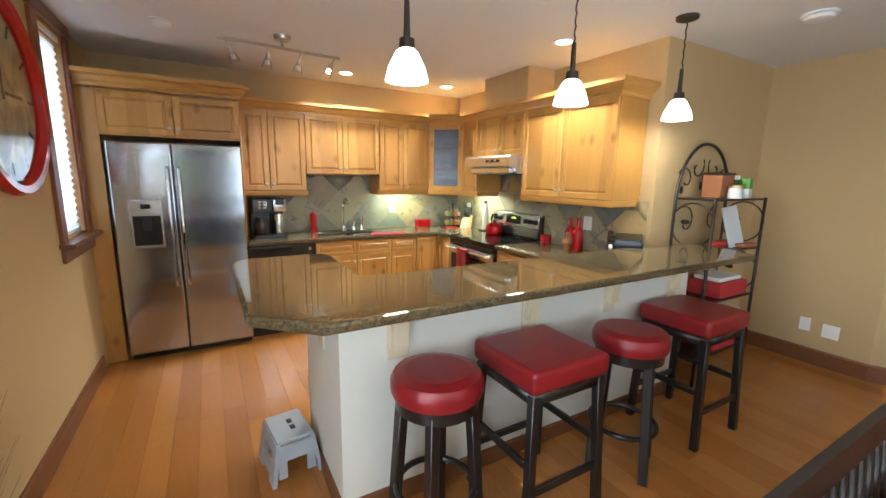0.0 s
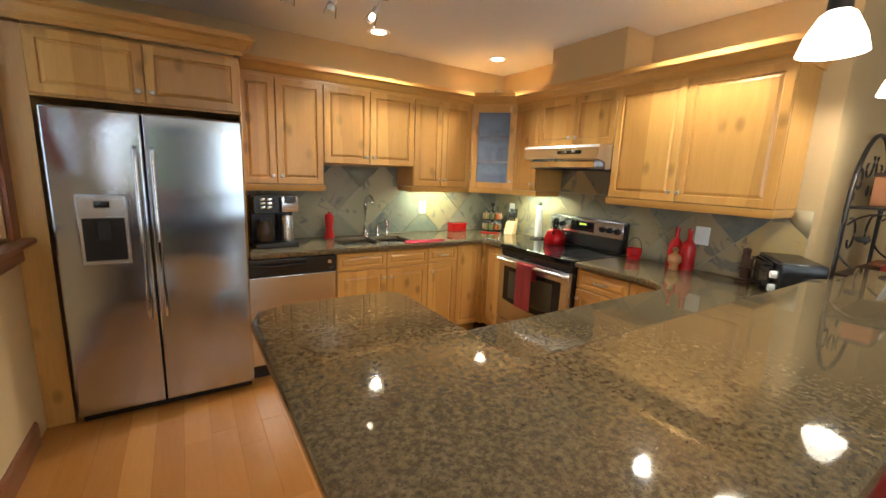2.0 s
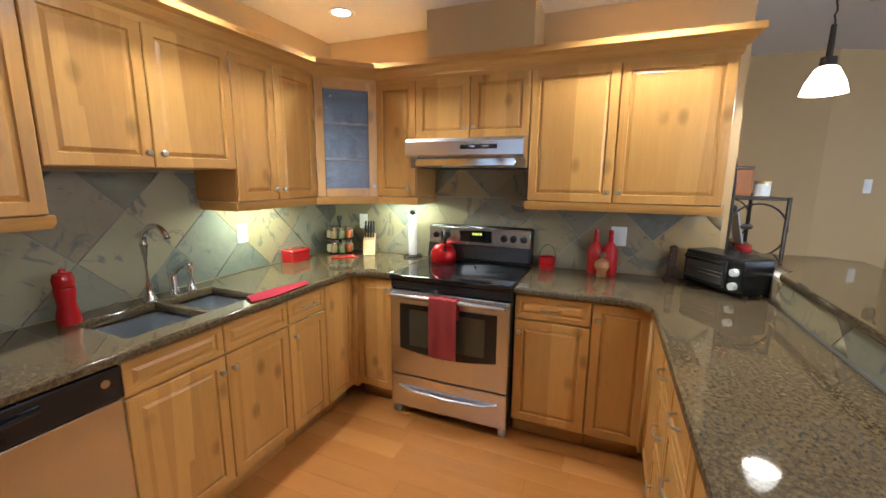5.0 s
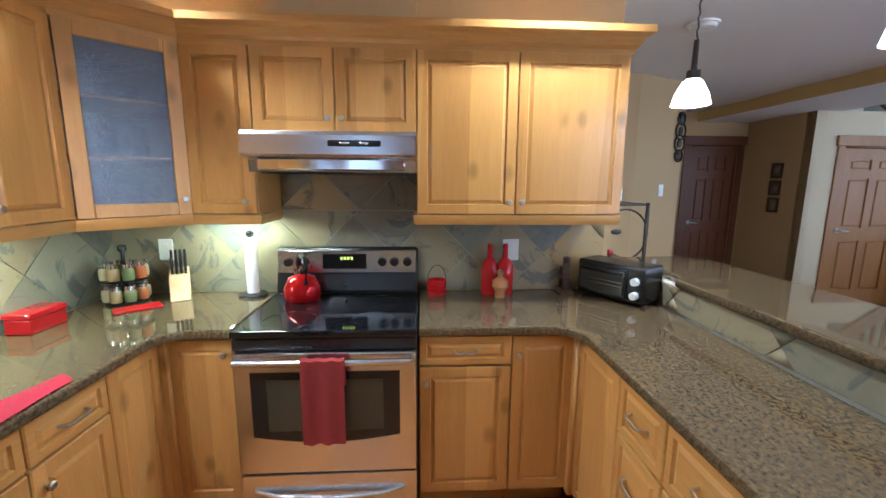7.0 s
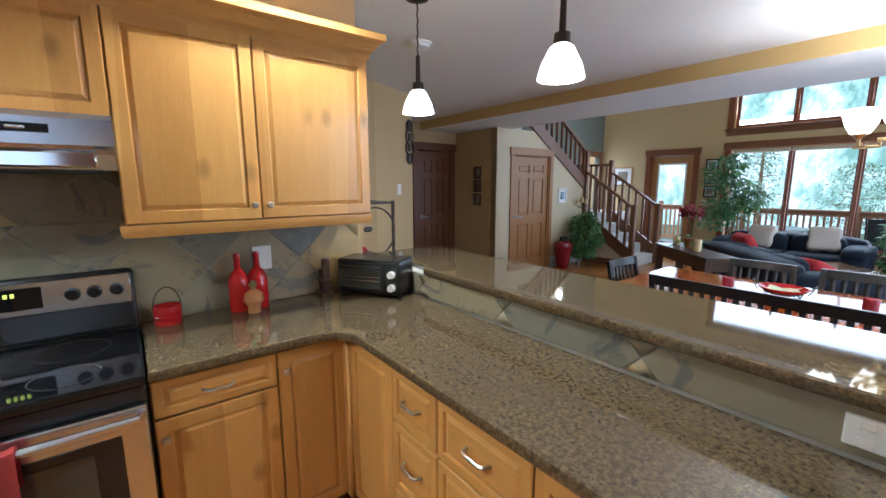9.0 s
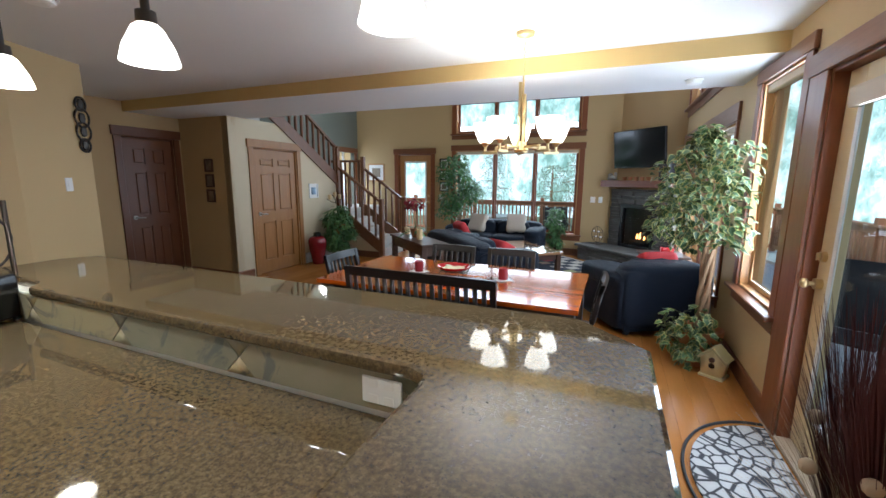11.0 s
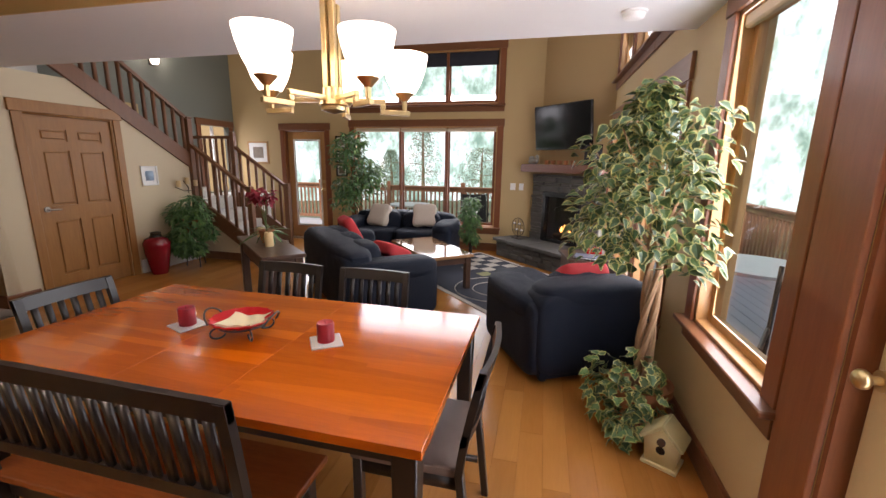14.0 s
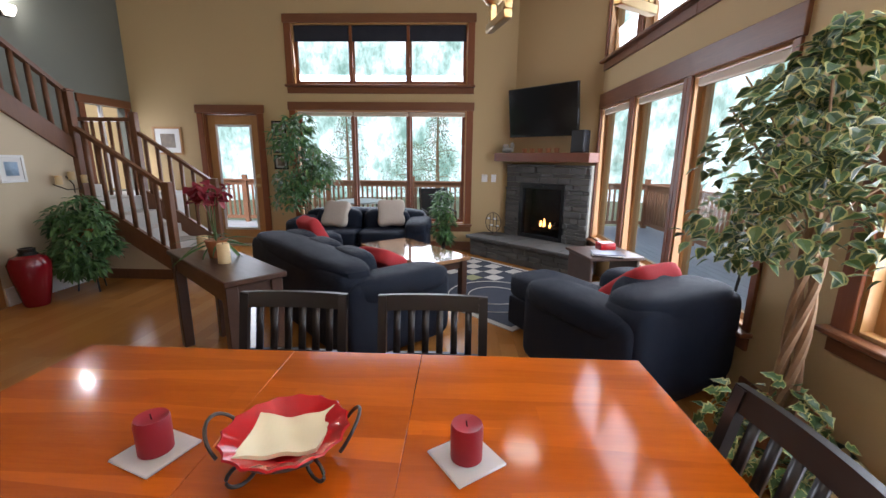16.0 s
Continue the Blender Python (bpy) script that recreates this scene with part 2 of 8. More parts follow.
BRASS = plain("antique_brass", (0.60, 0.46, 0.24), 0.32, 1.0, vary=0.08)
BRONZE = plain("dark_bronze", (0.05, 0.042, 0.036), 0.42, 0.7, vary=0.15)
BLACK = plain("black_plastic", (0.012, 0.012, 0.013), 0.25, vary=0.2)
BLACK_GLASS = plain("black_ceramic_glass", (0.006, 0.006, 0.007), 0.05, vary=0.2)
RUBBER = plain("matt_black", (0.02, 0.02, 0.02), 0.7, vary=0.2)
RED_LEATHER = leather("red_leather", (0.23, 0.010, 0.014), 0.3, 0.10)
NAVY = leather("navy_microfibre", (0.007, 0.0115, 0.023), 0.62, 0.4, 0.22)
RED_GLOSS = plain("red_glaze", (0.42, 0.010, 0.012), 0.12, vary=0.1)
RED_CLOTH = plain("red_cloth", (0.46, 0.03, 0.035), 0.85, vary=0.12, scale=40, bump=0.4)
PINK_CLOTH = plain("faded_red_towel", (0.44, 0.06, 0.055), 0.9, vary=0.15, scale=50, bump=0.5)
CREAM_CLOTH = plain("oatmeal_cloth", (0.50, 0.43, 0.36), 0.9, vary=0.1, scale=50, bump=0.4)
CARPET = plain("pale_carpet", (0.60, 0.58, 0.54), 0.95, vary=0.12, scale=120, bump=0.6)
PAPER = plain("white_paper", (0.8, 0.79, 0.76), 0.8, vary=0.02)
SHADE_GLOW = glow("lit_opal_glass", (1.0, 0.90, 0.74), 5.0)
CAN_GLOW = glow("lit_lamp_face", (1.0, 0.86, 0.62), 14.0)
TILE_GREY = plain("grey_floor_tile", (0.26, 0.23, 0.2), 0.4, vary=0.15, scale=3)
TERRACOTTA = plain("terracotta", (0.38, 0.15, 0.06), 0.75, vary=0.15)
BARK = plain("pale_twisted_bark", (0.27, 0.16, 0.085), 0.85, vary=0.35, scale=25, bump=0.6)
CANDLE_WAX = plain("ivory_wax", (0.68, 0.50, 0.26), 0.5, vary=0.06)
RED_WAX = plain("red_wax", (0.27, 0.012, 0.022), 0.4, vary=0.1)
GREY_PLASTIC = plain("pale_blue_plastic", (0.42, 0.47, 0.52), 0.45, vary=0.04)
DECK = wood("grey_deck_boards", (0.50, 0.51, 0.54), (0.40, 0.41, 0.44), 0.7, (12, 1.2, 12), random_tone=0.2)
DECK_RAIL = wood("cedar_railing", (0.36, 0.17, 0.09), (0.27, 0.12, 0.06), 0.6, (10, 10, 1.0))
FICUS = leafy("variegated_leaf", (0.04, 0.095, 0.028), rim=(0.40, 0.38, 0.13))
GREEN = leafy("green_leaf", (0.07, 0.17, 0.055))
# distance haze is put into this leaf green by lightening it
FOREST = leafy("hazed_forest_leaf", (0.16, 0.26, 0.17))


for mm in (TABLE_TOP,):
    mm.node_tree.nodes["Principled BSDF"].inputs["Coat Weight"].default_value = 0.6
    mm.node_tree.nodes["Principled BSDF"].inputs["Coat Roughness"].default_value = 0.06


def glass(name, rough=0.0, tint=(1, 1, 1), wavy=0.0):
    m = Mat(name, rough)
    m.colour(tint)
    m.b.inputs["Transmission Weight"].default_value = 1.0
    m.b.inputs["IOR"].default_value = 1.15 if not wavy else 1.3
    if wavy:
        m.bump(m.noise(m.coords(), 60, 2, 0.5, 0.6), 0.8, 0.008)
    return m.m


PANE = glass("window_glass")
# bluish tint and lowered transmission stand in for daylight mirrored in this pane
SEEDY = glass("textured_cabinet_glass", 0.06, (0.48, 0.54, 0.63), wavy=1)
SEEDY.node_tree.nodes["Principled BSDF"].inputs["Transmission Weight"].default_value = 0.8
CLEAR = glass("clear_glass", 0.02, (0.95, 0.97, 0.98))


# ---- mesh helpers ----
def finish(name, bm, material, angle=38):
    me = bpy.data.meshes.new(name)
    bmesh.ops.recalc_face_normals(bm, faces=bm.faces)
    bm.to_mesh(me)
    bm.free()
    me.materials.append(material)
    me.set_sharp_from_angle(angle=radians(angle))
    me.polygons.foreach_set("use_smooth", [p.area < 0.03 and abs(p.normal.z) < 0.9999 for p in me.polygons])
    return me


def thing(name, label, category, at=(0, 0, 0), turn=0.0, group="", kind=""):
    ob = new(name)
    ob.empty_display_size = 0.1
    ob.matrix_world = pose(*at, 0, 0, turn)
    return tagged(ob, label, category, group, kind)


def part(name, bm, material, parent, label="", m=None, angle=38):
    """One mesh under a thing or a part, in the thing's own coordinates."""
    if m is not None:
        bm.transform(m)
    ob = new(name, finish(name, bm, material, angle))
    ob.parent = parent
    return tagged(ob, label)


def solid(name, bm, material, label, category="", kind="structure", m=None, group=""):
    """A thing that is one mesh."""
    if m is not None:
        bm.transform(m)
    return tagged(new(name, finish(name, bm, material)), label, category, group, kind)


def B(*boxes, bevel=0.0, seg=1):
    """Boxes (x0, y0, z0, x1, y1, z1), their edges rounded by bevel."""
    bm = bmesh.new()
    for x0, y0, z0, x1, y1, z1 in boxes:
        m = Matrix.LocRotScale(((x0 + x1) / 2, (y0 + y1) / 2, (z0 + z1) / 2), None, (abs(x1 - x0), abs(y1 - y0), abs(z1 - z0)))
        bmesh.ops.create_cube(bm, size=1, matrix=m)
    if bevel:
        bmesh.ops.bevel(bm, geom=bm.edges[:], offset=bevel, segments=seg, profile=0.6, affect="EDGES", clamp_overlap=True)
    return bm


def join(*bms):
    out = bmesh.new()
    for b in bms:
        me = bpy.data.meshes.new("tmp")
        b.to_mesh(me)
        b.free()
        out.from_mesh(me)
        bpy.data.meshes.remove(me)
    return out


def cyl(p0, p1, r0, r1=None, n=14, bevel=0.0):
    p0, p1 = Vector(p0), Vector(p1)
    bm = bmesh.new()
    m = Matrix.Translation((p0 + p1) / 2) @ (p1 - p0).to_track_quat("Z", "Y").to_matrix().to_4x4()
    bmesh.ops.create_cone(bm, cap_ends=True, segments=n, radius1=r0, radius2=r0 if r1 is None else r1, depth=(p1 - p0).length, matrix=m)
    if bevel:
        bmesh.ops.bevel(bm, geom=[e for e in bm.edges if any(len(f.verts) > 4 for f in e.link_faces)], offset=bevel, segments=2, affect="EDGES")
    return bm


def lathe(profile, n=24, at=(0, 0, 0)):
    """Turns (radius, z) pairs round the z axis."""
    bm = bmesh.new()
    rings = []
    for r, z in profile:
        if r < 1e-5:
            rings.append([bm.verts.new((at[0], at[1], at[2] + z))])
        else:
            rings.append([bm.verts.new((at[0] + r * math.cos(a), at[1] + r * math.sin(a), at[2] + z)) for a in (2 * math.pi * i / n for i in range(n))])
    for a, b in zip(rings, rings[1:]):
        for i in range(n):
            j = (i + 1) % n
            q = [a[i % len(a)], a[j % len(a)], b[j % len(b)], b[i % len(b)]]
            q = list(dict.fromkeys(q))
            if len(q) > 2:
                bm.faces.new(q)
    return bm


def tube(points, r, n=8, closed=False):
    pts = [Vector(p) for p in points]
    bm = bmesh.new()
    rings = []
    for i, p in enumerate(pts):
        a = pts[i - 1] if i or closed else p
        b = pts[(i + 1) % len(pts)] if i < len(pts) - 1 or closed else p
        q = (b - a).to_track_quat("Z", "Y")
        rr = r[i] if isinstance(r, (list, tuple)) else r
        rings.append([bm.verts.new(p + q @ Vector((rr * math.cos(t), rr * math.sin(t), 0))) for t in (2 * math.pi * k / n for k in range(n))])
    pairs = list(zip(rings, rings[1:])) + ([(rings[-1], rings[0])] if closed else [])
    for a, b in pairs:
        for k in range(n):
            bm.faces.new((a[k], a[(k + 1) % n], b[(k + 1) % n], b[k]))
    if not closed:
        bm.faces.new(rings[0][::-1])
        bm.faces.new(rings[-1])
    return bm


def puff(centre, size, e=0.45, nu=28, nv=14, sag=0.0):
    """A soft cushion: a superellipsoid of that full size."""
    bm = bmesh.new()
    f = lambda w, p: math.copysign(abs(w) ** p, w)
    rows = []
    for i in range(nv + 1):
        v = -math.pi / 2 + math.pi * i / nv
        ring = []
        for j in range(1 if i in (0, nv) else nu):
            u = 2 * math.pi * j / nu
            x = size[0] / 2 * f(math.cos(v), e) * f(math.cos(u), e)
            y = size[1] / 2 * f(math.cos(v), e) * f(math.sin(u), e)
            z = size[2] / 2 * f(math.sin(v), e)
            z -= sag * (1 - (2 * x / size[0]) ** 2) * (1 if z > 0 else 0)
            ring.append(bm.verts.new((centre[0] + x, centre[1] + y, centre[2] + z)))
        rows.append(ring)
    for a, b in zip(rows, rows[1:]):
        for j in range(nu):
            k = (j + 1) % nu
            q = list(dict.fromkeys([a[j % len(a)], a[k % len(a)], b[k % len(b)], b[j % len(b)]]))
            if len(q) > 2:
                bm.faces.new(q)
    return bm


def slab(poly, z0, z1, holes=(), bevel=0.0, seg=2):
    """A flat plate over a polygon, with holes."""
    bm = bmesh.new()
    edges = []
    for loop in (poly, *holes):
        vs = [bm.verts.new((x, y, z1)) for x, y in loop]
        edges += [bm.edges.new((vs[i], vs[(i + 1) % len(vs)])) for i in range(len(vs))]
    if holes:
        bmesh.ops.triangle_fill(bm, edges=edges, use_beauty=True, use_dissolve=False)
    else:
        bm.faces.new(bm.verts[:])
    bm.normal_update()
    for f in bm.faces:
        if f.normal.z < 0:
            f.normal_flip()
    top = bm.faces[:]
    r = bmesh.ops.extrude_face_region(bm, geom=top)
    down = [g for g in r["geom"] if isinstance(g, bmesh.types.BMVert)]
    bmesh.ops.translate(bm, verts=down, vec=(0, 0, z0 - z1))
    if bevel:
        rim = [e for e in bm.edges if len(e.link_faces) == 2 and abs(e.verts[0].co.z - e.verts[1].co.z) < 1e-6 and abs(e.calc_face_angle(0)) > 1.2]
        bmesh.ops.bevel(bm, geom=rim, offset=bevel, segments=seg, profile=0.5, affect="EDGES", clamp_overlap=True)
    return bm


def sweep(path, profile, side=1):
    """A moulding: profile of (out, z) carried along a path of (x, y); out is to the right of the way, or to the left for side -1."""
    pts = [Vector(p) for p in path]
    bm = bmesh.new()
    rings = []
    for i, p in enumerate(pts):
        ns = []
        for a, b in ((i - 1, i), (i, i + 1)):
            if 0 <= a and b < len(pts):
                d = (pts[b] - pts[a]).normalized()
                ns.append(Vector((d.y, -d.x)) * side)
        n = sum(ns, Vector((0, 0)))
        n = n / max(0.3, n.length_squared) * (2 if len(ns) == 2 else 1)
        rings.append([bm.verts.new((p.x + n.x * o, p.y + n.y * o, z)) for o, z in profile])
    k = len(profile)
    for a, b in zip(rings, rings[1:]):
        for j in range(k):
            bm.faces.new((a[j], a[(j + 1) % k], b[(j + 1) % k], b[j]))
    bm.faces.new(rings[0])
    bm.faces.new(rings[-1][::-1])
    return bm


def wall_mesh(u0, u1, z0, z1, depth, openings=()):
    """A wall from u0 to u1 in local x, its face at y = 0 and its back at y = depth, with openings (u0, u1, z0, z1)."""
    us = sorted({u0, u1, *[v for o in openings for v in o[:2]]})
    zs = sorted({z0, z1, *[v for o in openings for v in o[2:]]})
    bm = bmesh.new()
    verts = {}

    def v(i, j, k):
        if (i, j, k) not in verts:
            verts[i, j, k] = bm.verts.new((us[i], depth * k, zs[j]))
        return verts[i, j, k]

    def full(i, j):
        if not (0 <= i < len(us) - 1 and 0 <= j < len(zs) - 1):
            return False
        cu, cz = (us[i] + us[i + 1]) / 2, (zs[j] + zs[j + 1]) / 2
        return not any(a < cu < b and c < cz < d for a, b, c, d in openings)

    for i in range(len(us) - 1):
        for j in range(len(zs) - 1):
            if not full(i, j):
                continue
            for k in (0, 1):
                bm.faces.new((v(i, j, k), v(i + 1, j, k), v(i + 1, j + 1, k), v(i, j + 1, k)))
            for di, dj, e in ((-1, 0, ((i, j), (i, j + 1))), (1, 0, ((i + 1, j), (i + 1, j + 1))), (0, -1, ((i, j), (i + 1, j))), (0, 1, ((i, j + 1), (i + 1, j + 1)))):
                if not full(i + di, j + dj):
                    (a, b), (c, d) = e
                    bm.faces.new((v(a, b, 0), v(c, d, 0), v(c, d, 1), v(a, b, 1)))
    return bm


# ---- the shell of the house ----
WX, FY, KY, RX, H = -0.86, -5.94, 4.65, 2.78, 2.5
LOFT_Y0, LOFT_Y1, LOFT_Z, TOP = -0.87, -1.95, 2.37, 5.0
KWIN, DWIN, PDOOR = (3.42, 3.95, 1.08, 2.42), (-1.30, -0.52, 0.68, 2.26), (-0.19, 0.68, 0.0, 2.1)
LWIN = [(-4.92, -4.06, 0.42, 2.06), (-3.94, -3.02, 0.42, 2.06), (-2.90, -1.95, 0.42, 2.06)]
UWIN = [(-4.92, -4.06, 2.62, 3.75), (-3.94, -3.02, 2.62, 3.75), (-2.90, -1.99, 2.62, 3.75)]
WEST = pose(WX, 0, 0, 0, 0, 90)  # local x runs along +y, the face looks to +x
SOUTH = pose(0, FY, 0, 0, 0, 180)  # local x runs along -x, the face looks to +y
solid("wall_west", wall_mesh(FY - 0.2, KY + 0.15, 0, TOP, 0.16, [KWIN, DWIN, PDOOR, *LWIN, *UWIN]), WALL_TAN, "tan painted outside wall with tall timber windows", "wall", m=WEST)
FWIN, FHIGH, GDOOR = (-3.42, -0.82, 0.42, 2.13), (-3.42, -0.82, 2.49, 3.34), (-4.88, -4.02, 0.0, 2.08)
solid("wall_south", wall_mesh(-7.2, -WX, 0, TOP, 0.16, [FWIN, FHIGH, GDOOR]), WALL_TAN, "tan painted end wall with wide windows and a glazed door", "wall", m=SOUTH)
solid("wall_kitchen", B((WX, KY, 0, RX + 0.12, KY + 0.15, H)), WALL_TAN, "tan painted kitchen wall behind the sink", "wall")
solid("wall_range", B((RX, 1.93, 0, RX + 0.12, KY, H)), WALL_TAN, "tan painted wall behind the range", "wall")
solid("wall_niche", B((RX + 0.12, 1.93, 0, 4.42, 2.05, H)), WALL_TAN, "tan painted wall behind the iron rack", "wall")
solid("wall_dining", slab([(4.30, 1.93), (4.30, 1.0), (4.62, 0.35), (6.3, 0.35), (6.3, 0.5), (4.71, 0.5), (4.42, 1.06), (4.42, 1.93)], 0, H), WALL_TAN, "tan painted dining wall with a slanted end", "wall")
solid("wall_hall", wall_mesh(-1.62, 0.35, 0, H, 0.12, [(-1.50, -0.80, 0, 2.06)]), WALL_BROWN, "deep tan hall wall with a dark door", "wall", m=pose(6.2, 0, 0, 0, 0, -90) @ Matrix.Scale(-1, 4, (1, 0, 0)))
solid("wall_hall_end", B((5.2, -1.75, 0, 6.32, -1.62, LOFT_Z)), WALL_BROWN, "deep tan hall return with small frames", "wall")
bm = bmesh.new()
vs = [bm.verts.new((5.2, y, z)) for y, z in [(-1.62, 0), (-1.62, 2.37), (-2.5, 2.37), (-4.12, 1.33), (-4.12, 0), (-2.93, 0), (-2.93, 1.97), (-2.02, 1.97), (-2.02, 0)]]
bm.faces.new(vs)
r = bmesh.ops.extrude_face_region(bm, geom=bm.faces[:])
bmesh.ops.translate(bm, verts=[g for g in r["geom"] if isinstance(g, bmesh.types.BMVert)], vec=(0.12, 0, 0))
solid("wall_closet", bm, WALL_PALE, "pale cream painted wall under the stairs with a panelled door", "wall")
solid("wall_closet_back", B((5.9, -3.9, 0, 6.0, -1.75, 2.3)), WALL_TAN, "plain wall inside the closet", "wall")
solid("wall_stair", wall_mesh(1.76, 6.1, 0, TOP, 0.12, [(5.1, 5.8, 0.92, 2.12)]), WALL_GREEN, "grey-green painted stairwell wall", "wall", m=pose(6.0, 0, 0, 0, 0, -90))
# unseen wall added to close the room where the loft is open
solid("wall_loft_closing", B((WX, LOFT_Y1 + 0.02, LOFT_Z + 0.25, 6.42, LOFT_Y1 + 0.12, TOP)), WALL_TAN, "unseen tan closing wall added above the loft edge", "wall")
solid("wall_hall_closing", B((6.32, -1.62, 0, 6.42, 0.5, H)), WALL_BROWN, "plain wall behind the hall", "wall")
solid("ceiling_kitchen", B((WX - 0.1, LOFT_Y0 - 0.02, H, 6.42, KY + 0.15, H + 0.15)), CEILING, "white flat kitchen and dining ceiling", "ceiling")
solid("ceiling_loft", B((WX, LOFT_Y1, LOFT_Z, 6.3, LOFT_Y0 - 0.012, LOFT_Z + 0.25)), CEILING, "white lowered ceiling under the loft", "ceiling")
solid("beam", B((WX, LOFT_Y0 - 0.012, LOFT_Z - 0.002, 6.2, LOFT_Y0, H)), WALL_GOLD, "gold painted drop at the loft edge", "beam")
solid("ceiling_living", B((WX - 0.2, FY - 0.2, TOP, 6.42, LOFT_Y1 + 0.12, TOP + 0.15)), CEILING, "white high living room ceiling", "ceiling")
floor = solid("floor", B((WX - 0.02, FY - 0.02, -0.1, 6.42, KY + 0.02, -0.012)), plain("floor_joint", (0.30, 0.125, 0.035), 0.5), "honey-coloured hardwood plank floor", "floor")
# the boxed chase above the range cabinets
solid("wall_chase", B((2.47, 3.02, 2.2, RX, 3.68, H)), WALL_TAN, "tan boxed duct chase above the cabinets", "wall")

# baseboards
BASE = [(0, 0), (0.016, 0), (0.016, 0.12), (0.008, 0.135), (0, 0.135)]
for path in ([(WX, 0.78), (WX, 3.9)], [(WX, -1.9), (WX, -0.42)], [(RX + 0.12, 1.93), (4.30, 1.93), (4.30, 1.0), (4.62, 0.35), (6.2, 0.35)],
             [(6.2, -1.62), (5.2, -1.62), (5.2, -1.9)], [(3.9, FY), (0.5, FY)]):
    solid("baseboard", sweep(path, BASE, 1), TRIM_FLAT, "stained timber baseboard", "baseboard")
solid("baseboard", sweep([(5.2, -3.05), (5.2, -4.1)], [(0, 0), (0.016, 0), (0.016, 0.17), (0, 0.18)], 1), WHITE_TRIM, "white painted baseboard under the stairs", "baseboard")
solid("baseboard", sweep([(0.36, 2.33), (0.36, 1.66), (2.86, 1.66)], [(0, 0), (0.014, 0), (0.014, 0.08), (0, 0.09)], 1), TRIM_FLAT, "stained timber baseboard round the bar", "baseboard")


# ---- windows and doors ----
def window(name, m, o, label, bars=0, trim=0.1, sill=True, rail=(), shade=0.0, head=0.12, sides=True, sash=None):
    sash = sash or SASH
    """A timber window in the opening o of a wall whose face is at local y = 0. bars: upright mullions."""
    u0, u1, z0, z1 = o
    w = thing(name, label, "window", kind="structure")
    w.matrix_world = m
    t = 0.022
    if sides:
        part("side_casing", B((u0 - trim, -t, z0, u0 - 0.002, 0, z1), bevel=0.004), TRIM_WOOD, w)
        part("side_casing", B((u1 + 0.002, -t, z0, u1 + trim, 0, z1), bevel=0.004), TRIM_WOOD, w)
        part("head_casing", B((u0 - trim - 0.015, -t - 0.006, z1, u1 + trim + 0.015, 0, z1 + head), bevel=0.004), TRIM_FLAT, w)
        if sill:
            part("sill", B((u0 - trim - 0.02, -0.075, z0 - 0.03, u1 + trim + 0.02, 0.02, z0), bevel=0.006), TRIM_FLAT, w)
            part("apron", B((u0 - trim, -t, z0 - 0.12, u1 + trim, 0, z0 - 0.031), bevel=0.003), TRIM_FLAT, w)
    part("jamb", B((u0, 0, z0, u0 + 0.02, 0.12, z1), (u1 - 0.02, 0, z0, u1, 0.12, z1), (u0 + 0.02, 0, z1 - 0.02, u1 - 0.02, 0.12, z1), (u0 + 0.02, 0, z0, u1 - 0.02, 0.12, z0 + 0.02)), SASH, w)
    f = 0.045
    n = bars + 1
    step = (u1 - u0 - 0.04) / n
    for i in range(n):
        a, b = u0 + 0.02 + step * i, u0 + 0.02 + step * (i + 1)
        if i:
            part("mullion", B((a - 0.022, 0.02, z0 + 0.02, a + 0.022, 0.11, z1 - 0.02), bevel=0.004), TRIM_WOOD, w)
        fr = part("sash", B((a, 0.06, z0 + 0.02, a + f, 0.1, z1 - 0.02), (b - f, 0.06, z0 + 0.02, b, 0.1, z1 - 0.02), (a + f, 0.06, z1 - 0.02 - f, b - f, 0.1, z1 - 0.02), (a + f, 0.06, z0 + 0.02, b - f, 0.1, z0 + 0.02 + f)), sash, w)
        p = part("pane", B((a + f - 0.005, 0.078, z0 + 0.02 + f - 0.005, b - f + 0.005, 0.084, z1 - 0.015 - f)), PANE, fr)
        p.visible_shadow = False
        if shade:
            part("roller_shade", B((a + 0.01, 0.035, z1 - 0.02 - shade, b - 0.01, 0.04, z1 - 0.022)), SHADE_CLOTH, w, "lowered dark roller shade")
        else:
            part("shade_cassette", B((a + 0.004, 0.012, z1 - 0.085, b - 0.004, 0.055, z1 - 0.022), bevel=0.01), CASSETTE, w)
    return w


SHADE_CLOTH = plain("navy_shade_cloth", (0.016, 0.018, 0.028), 0.8)
CASSETTE = plain("beige_shade_cassette", (0.52, 0.42, 0.30), 0.5)
window("window_1", WEST, KWIN, "stained timber kitchen window behind a pleated blind")
window("window_2", WEST, DWIN, "tall stained timber dining window looking onto the deck", head=0.1)
for i, (o, p) in enumerate(zip(LWIN, UWIN)):
    window("window_%d" % (3 + i), WEST, o, "tall varnished living room window looking onto the deck", trim=0.058, head=0.17)
    window("window_%d" % (6 + i), WEST, p, "high varnished window above the deck windows", trim=0.058)
window("window_9", SOUTH, FWIN, "wide three-light window looking onto the deck", bars=2, sash=TRIM_WOOD)
window("window_10", SOUTH, FHIGH, "high three-light window with dark shades part lowered", bars=2, shade=0.22, sash=TRIM_WOOD)

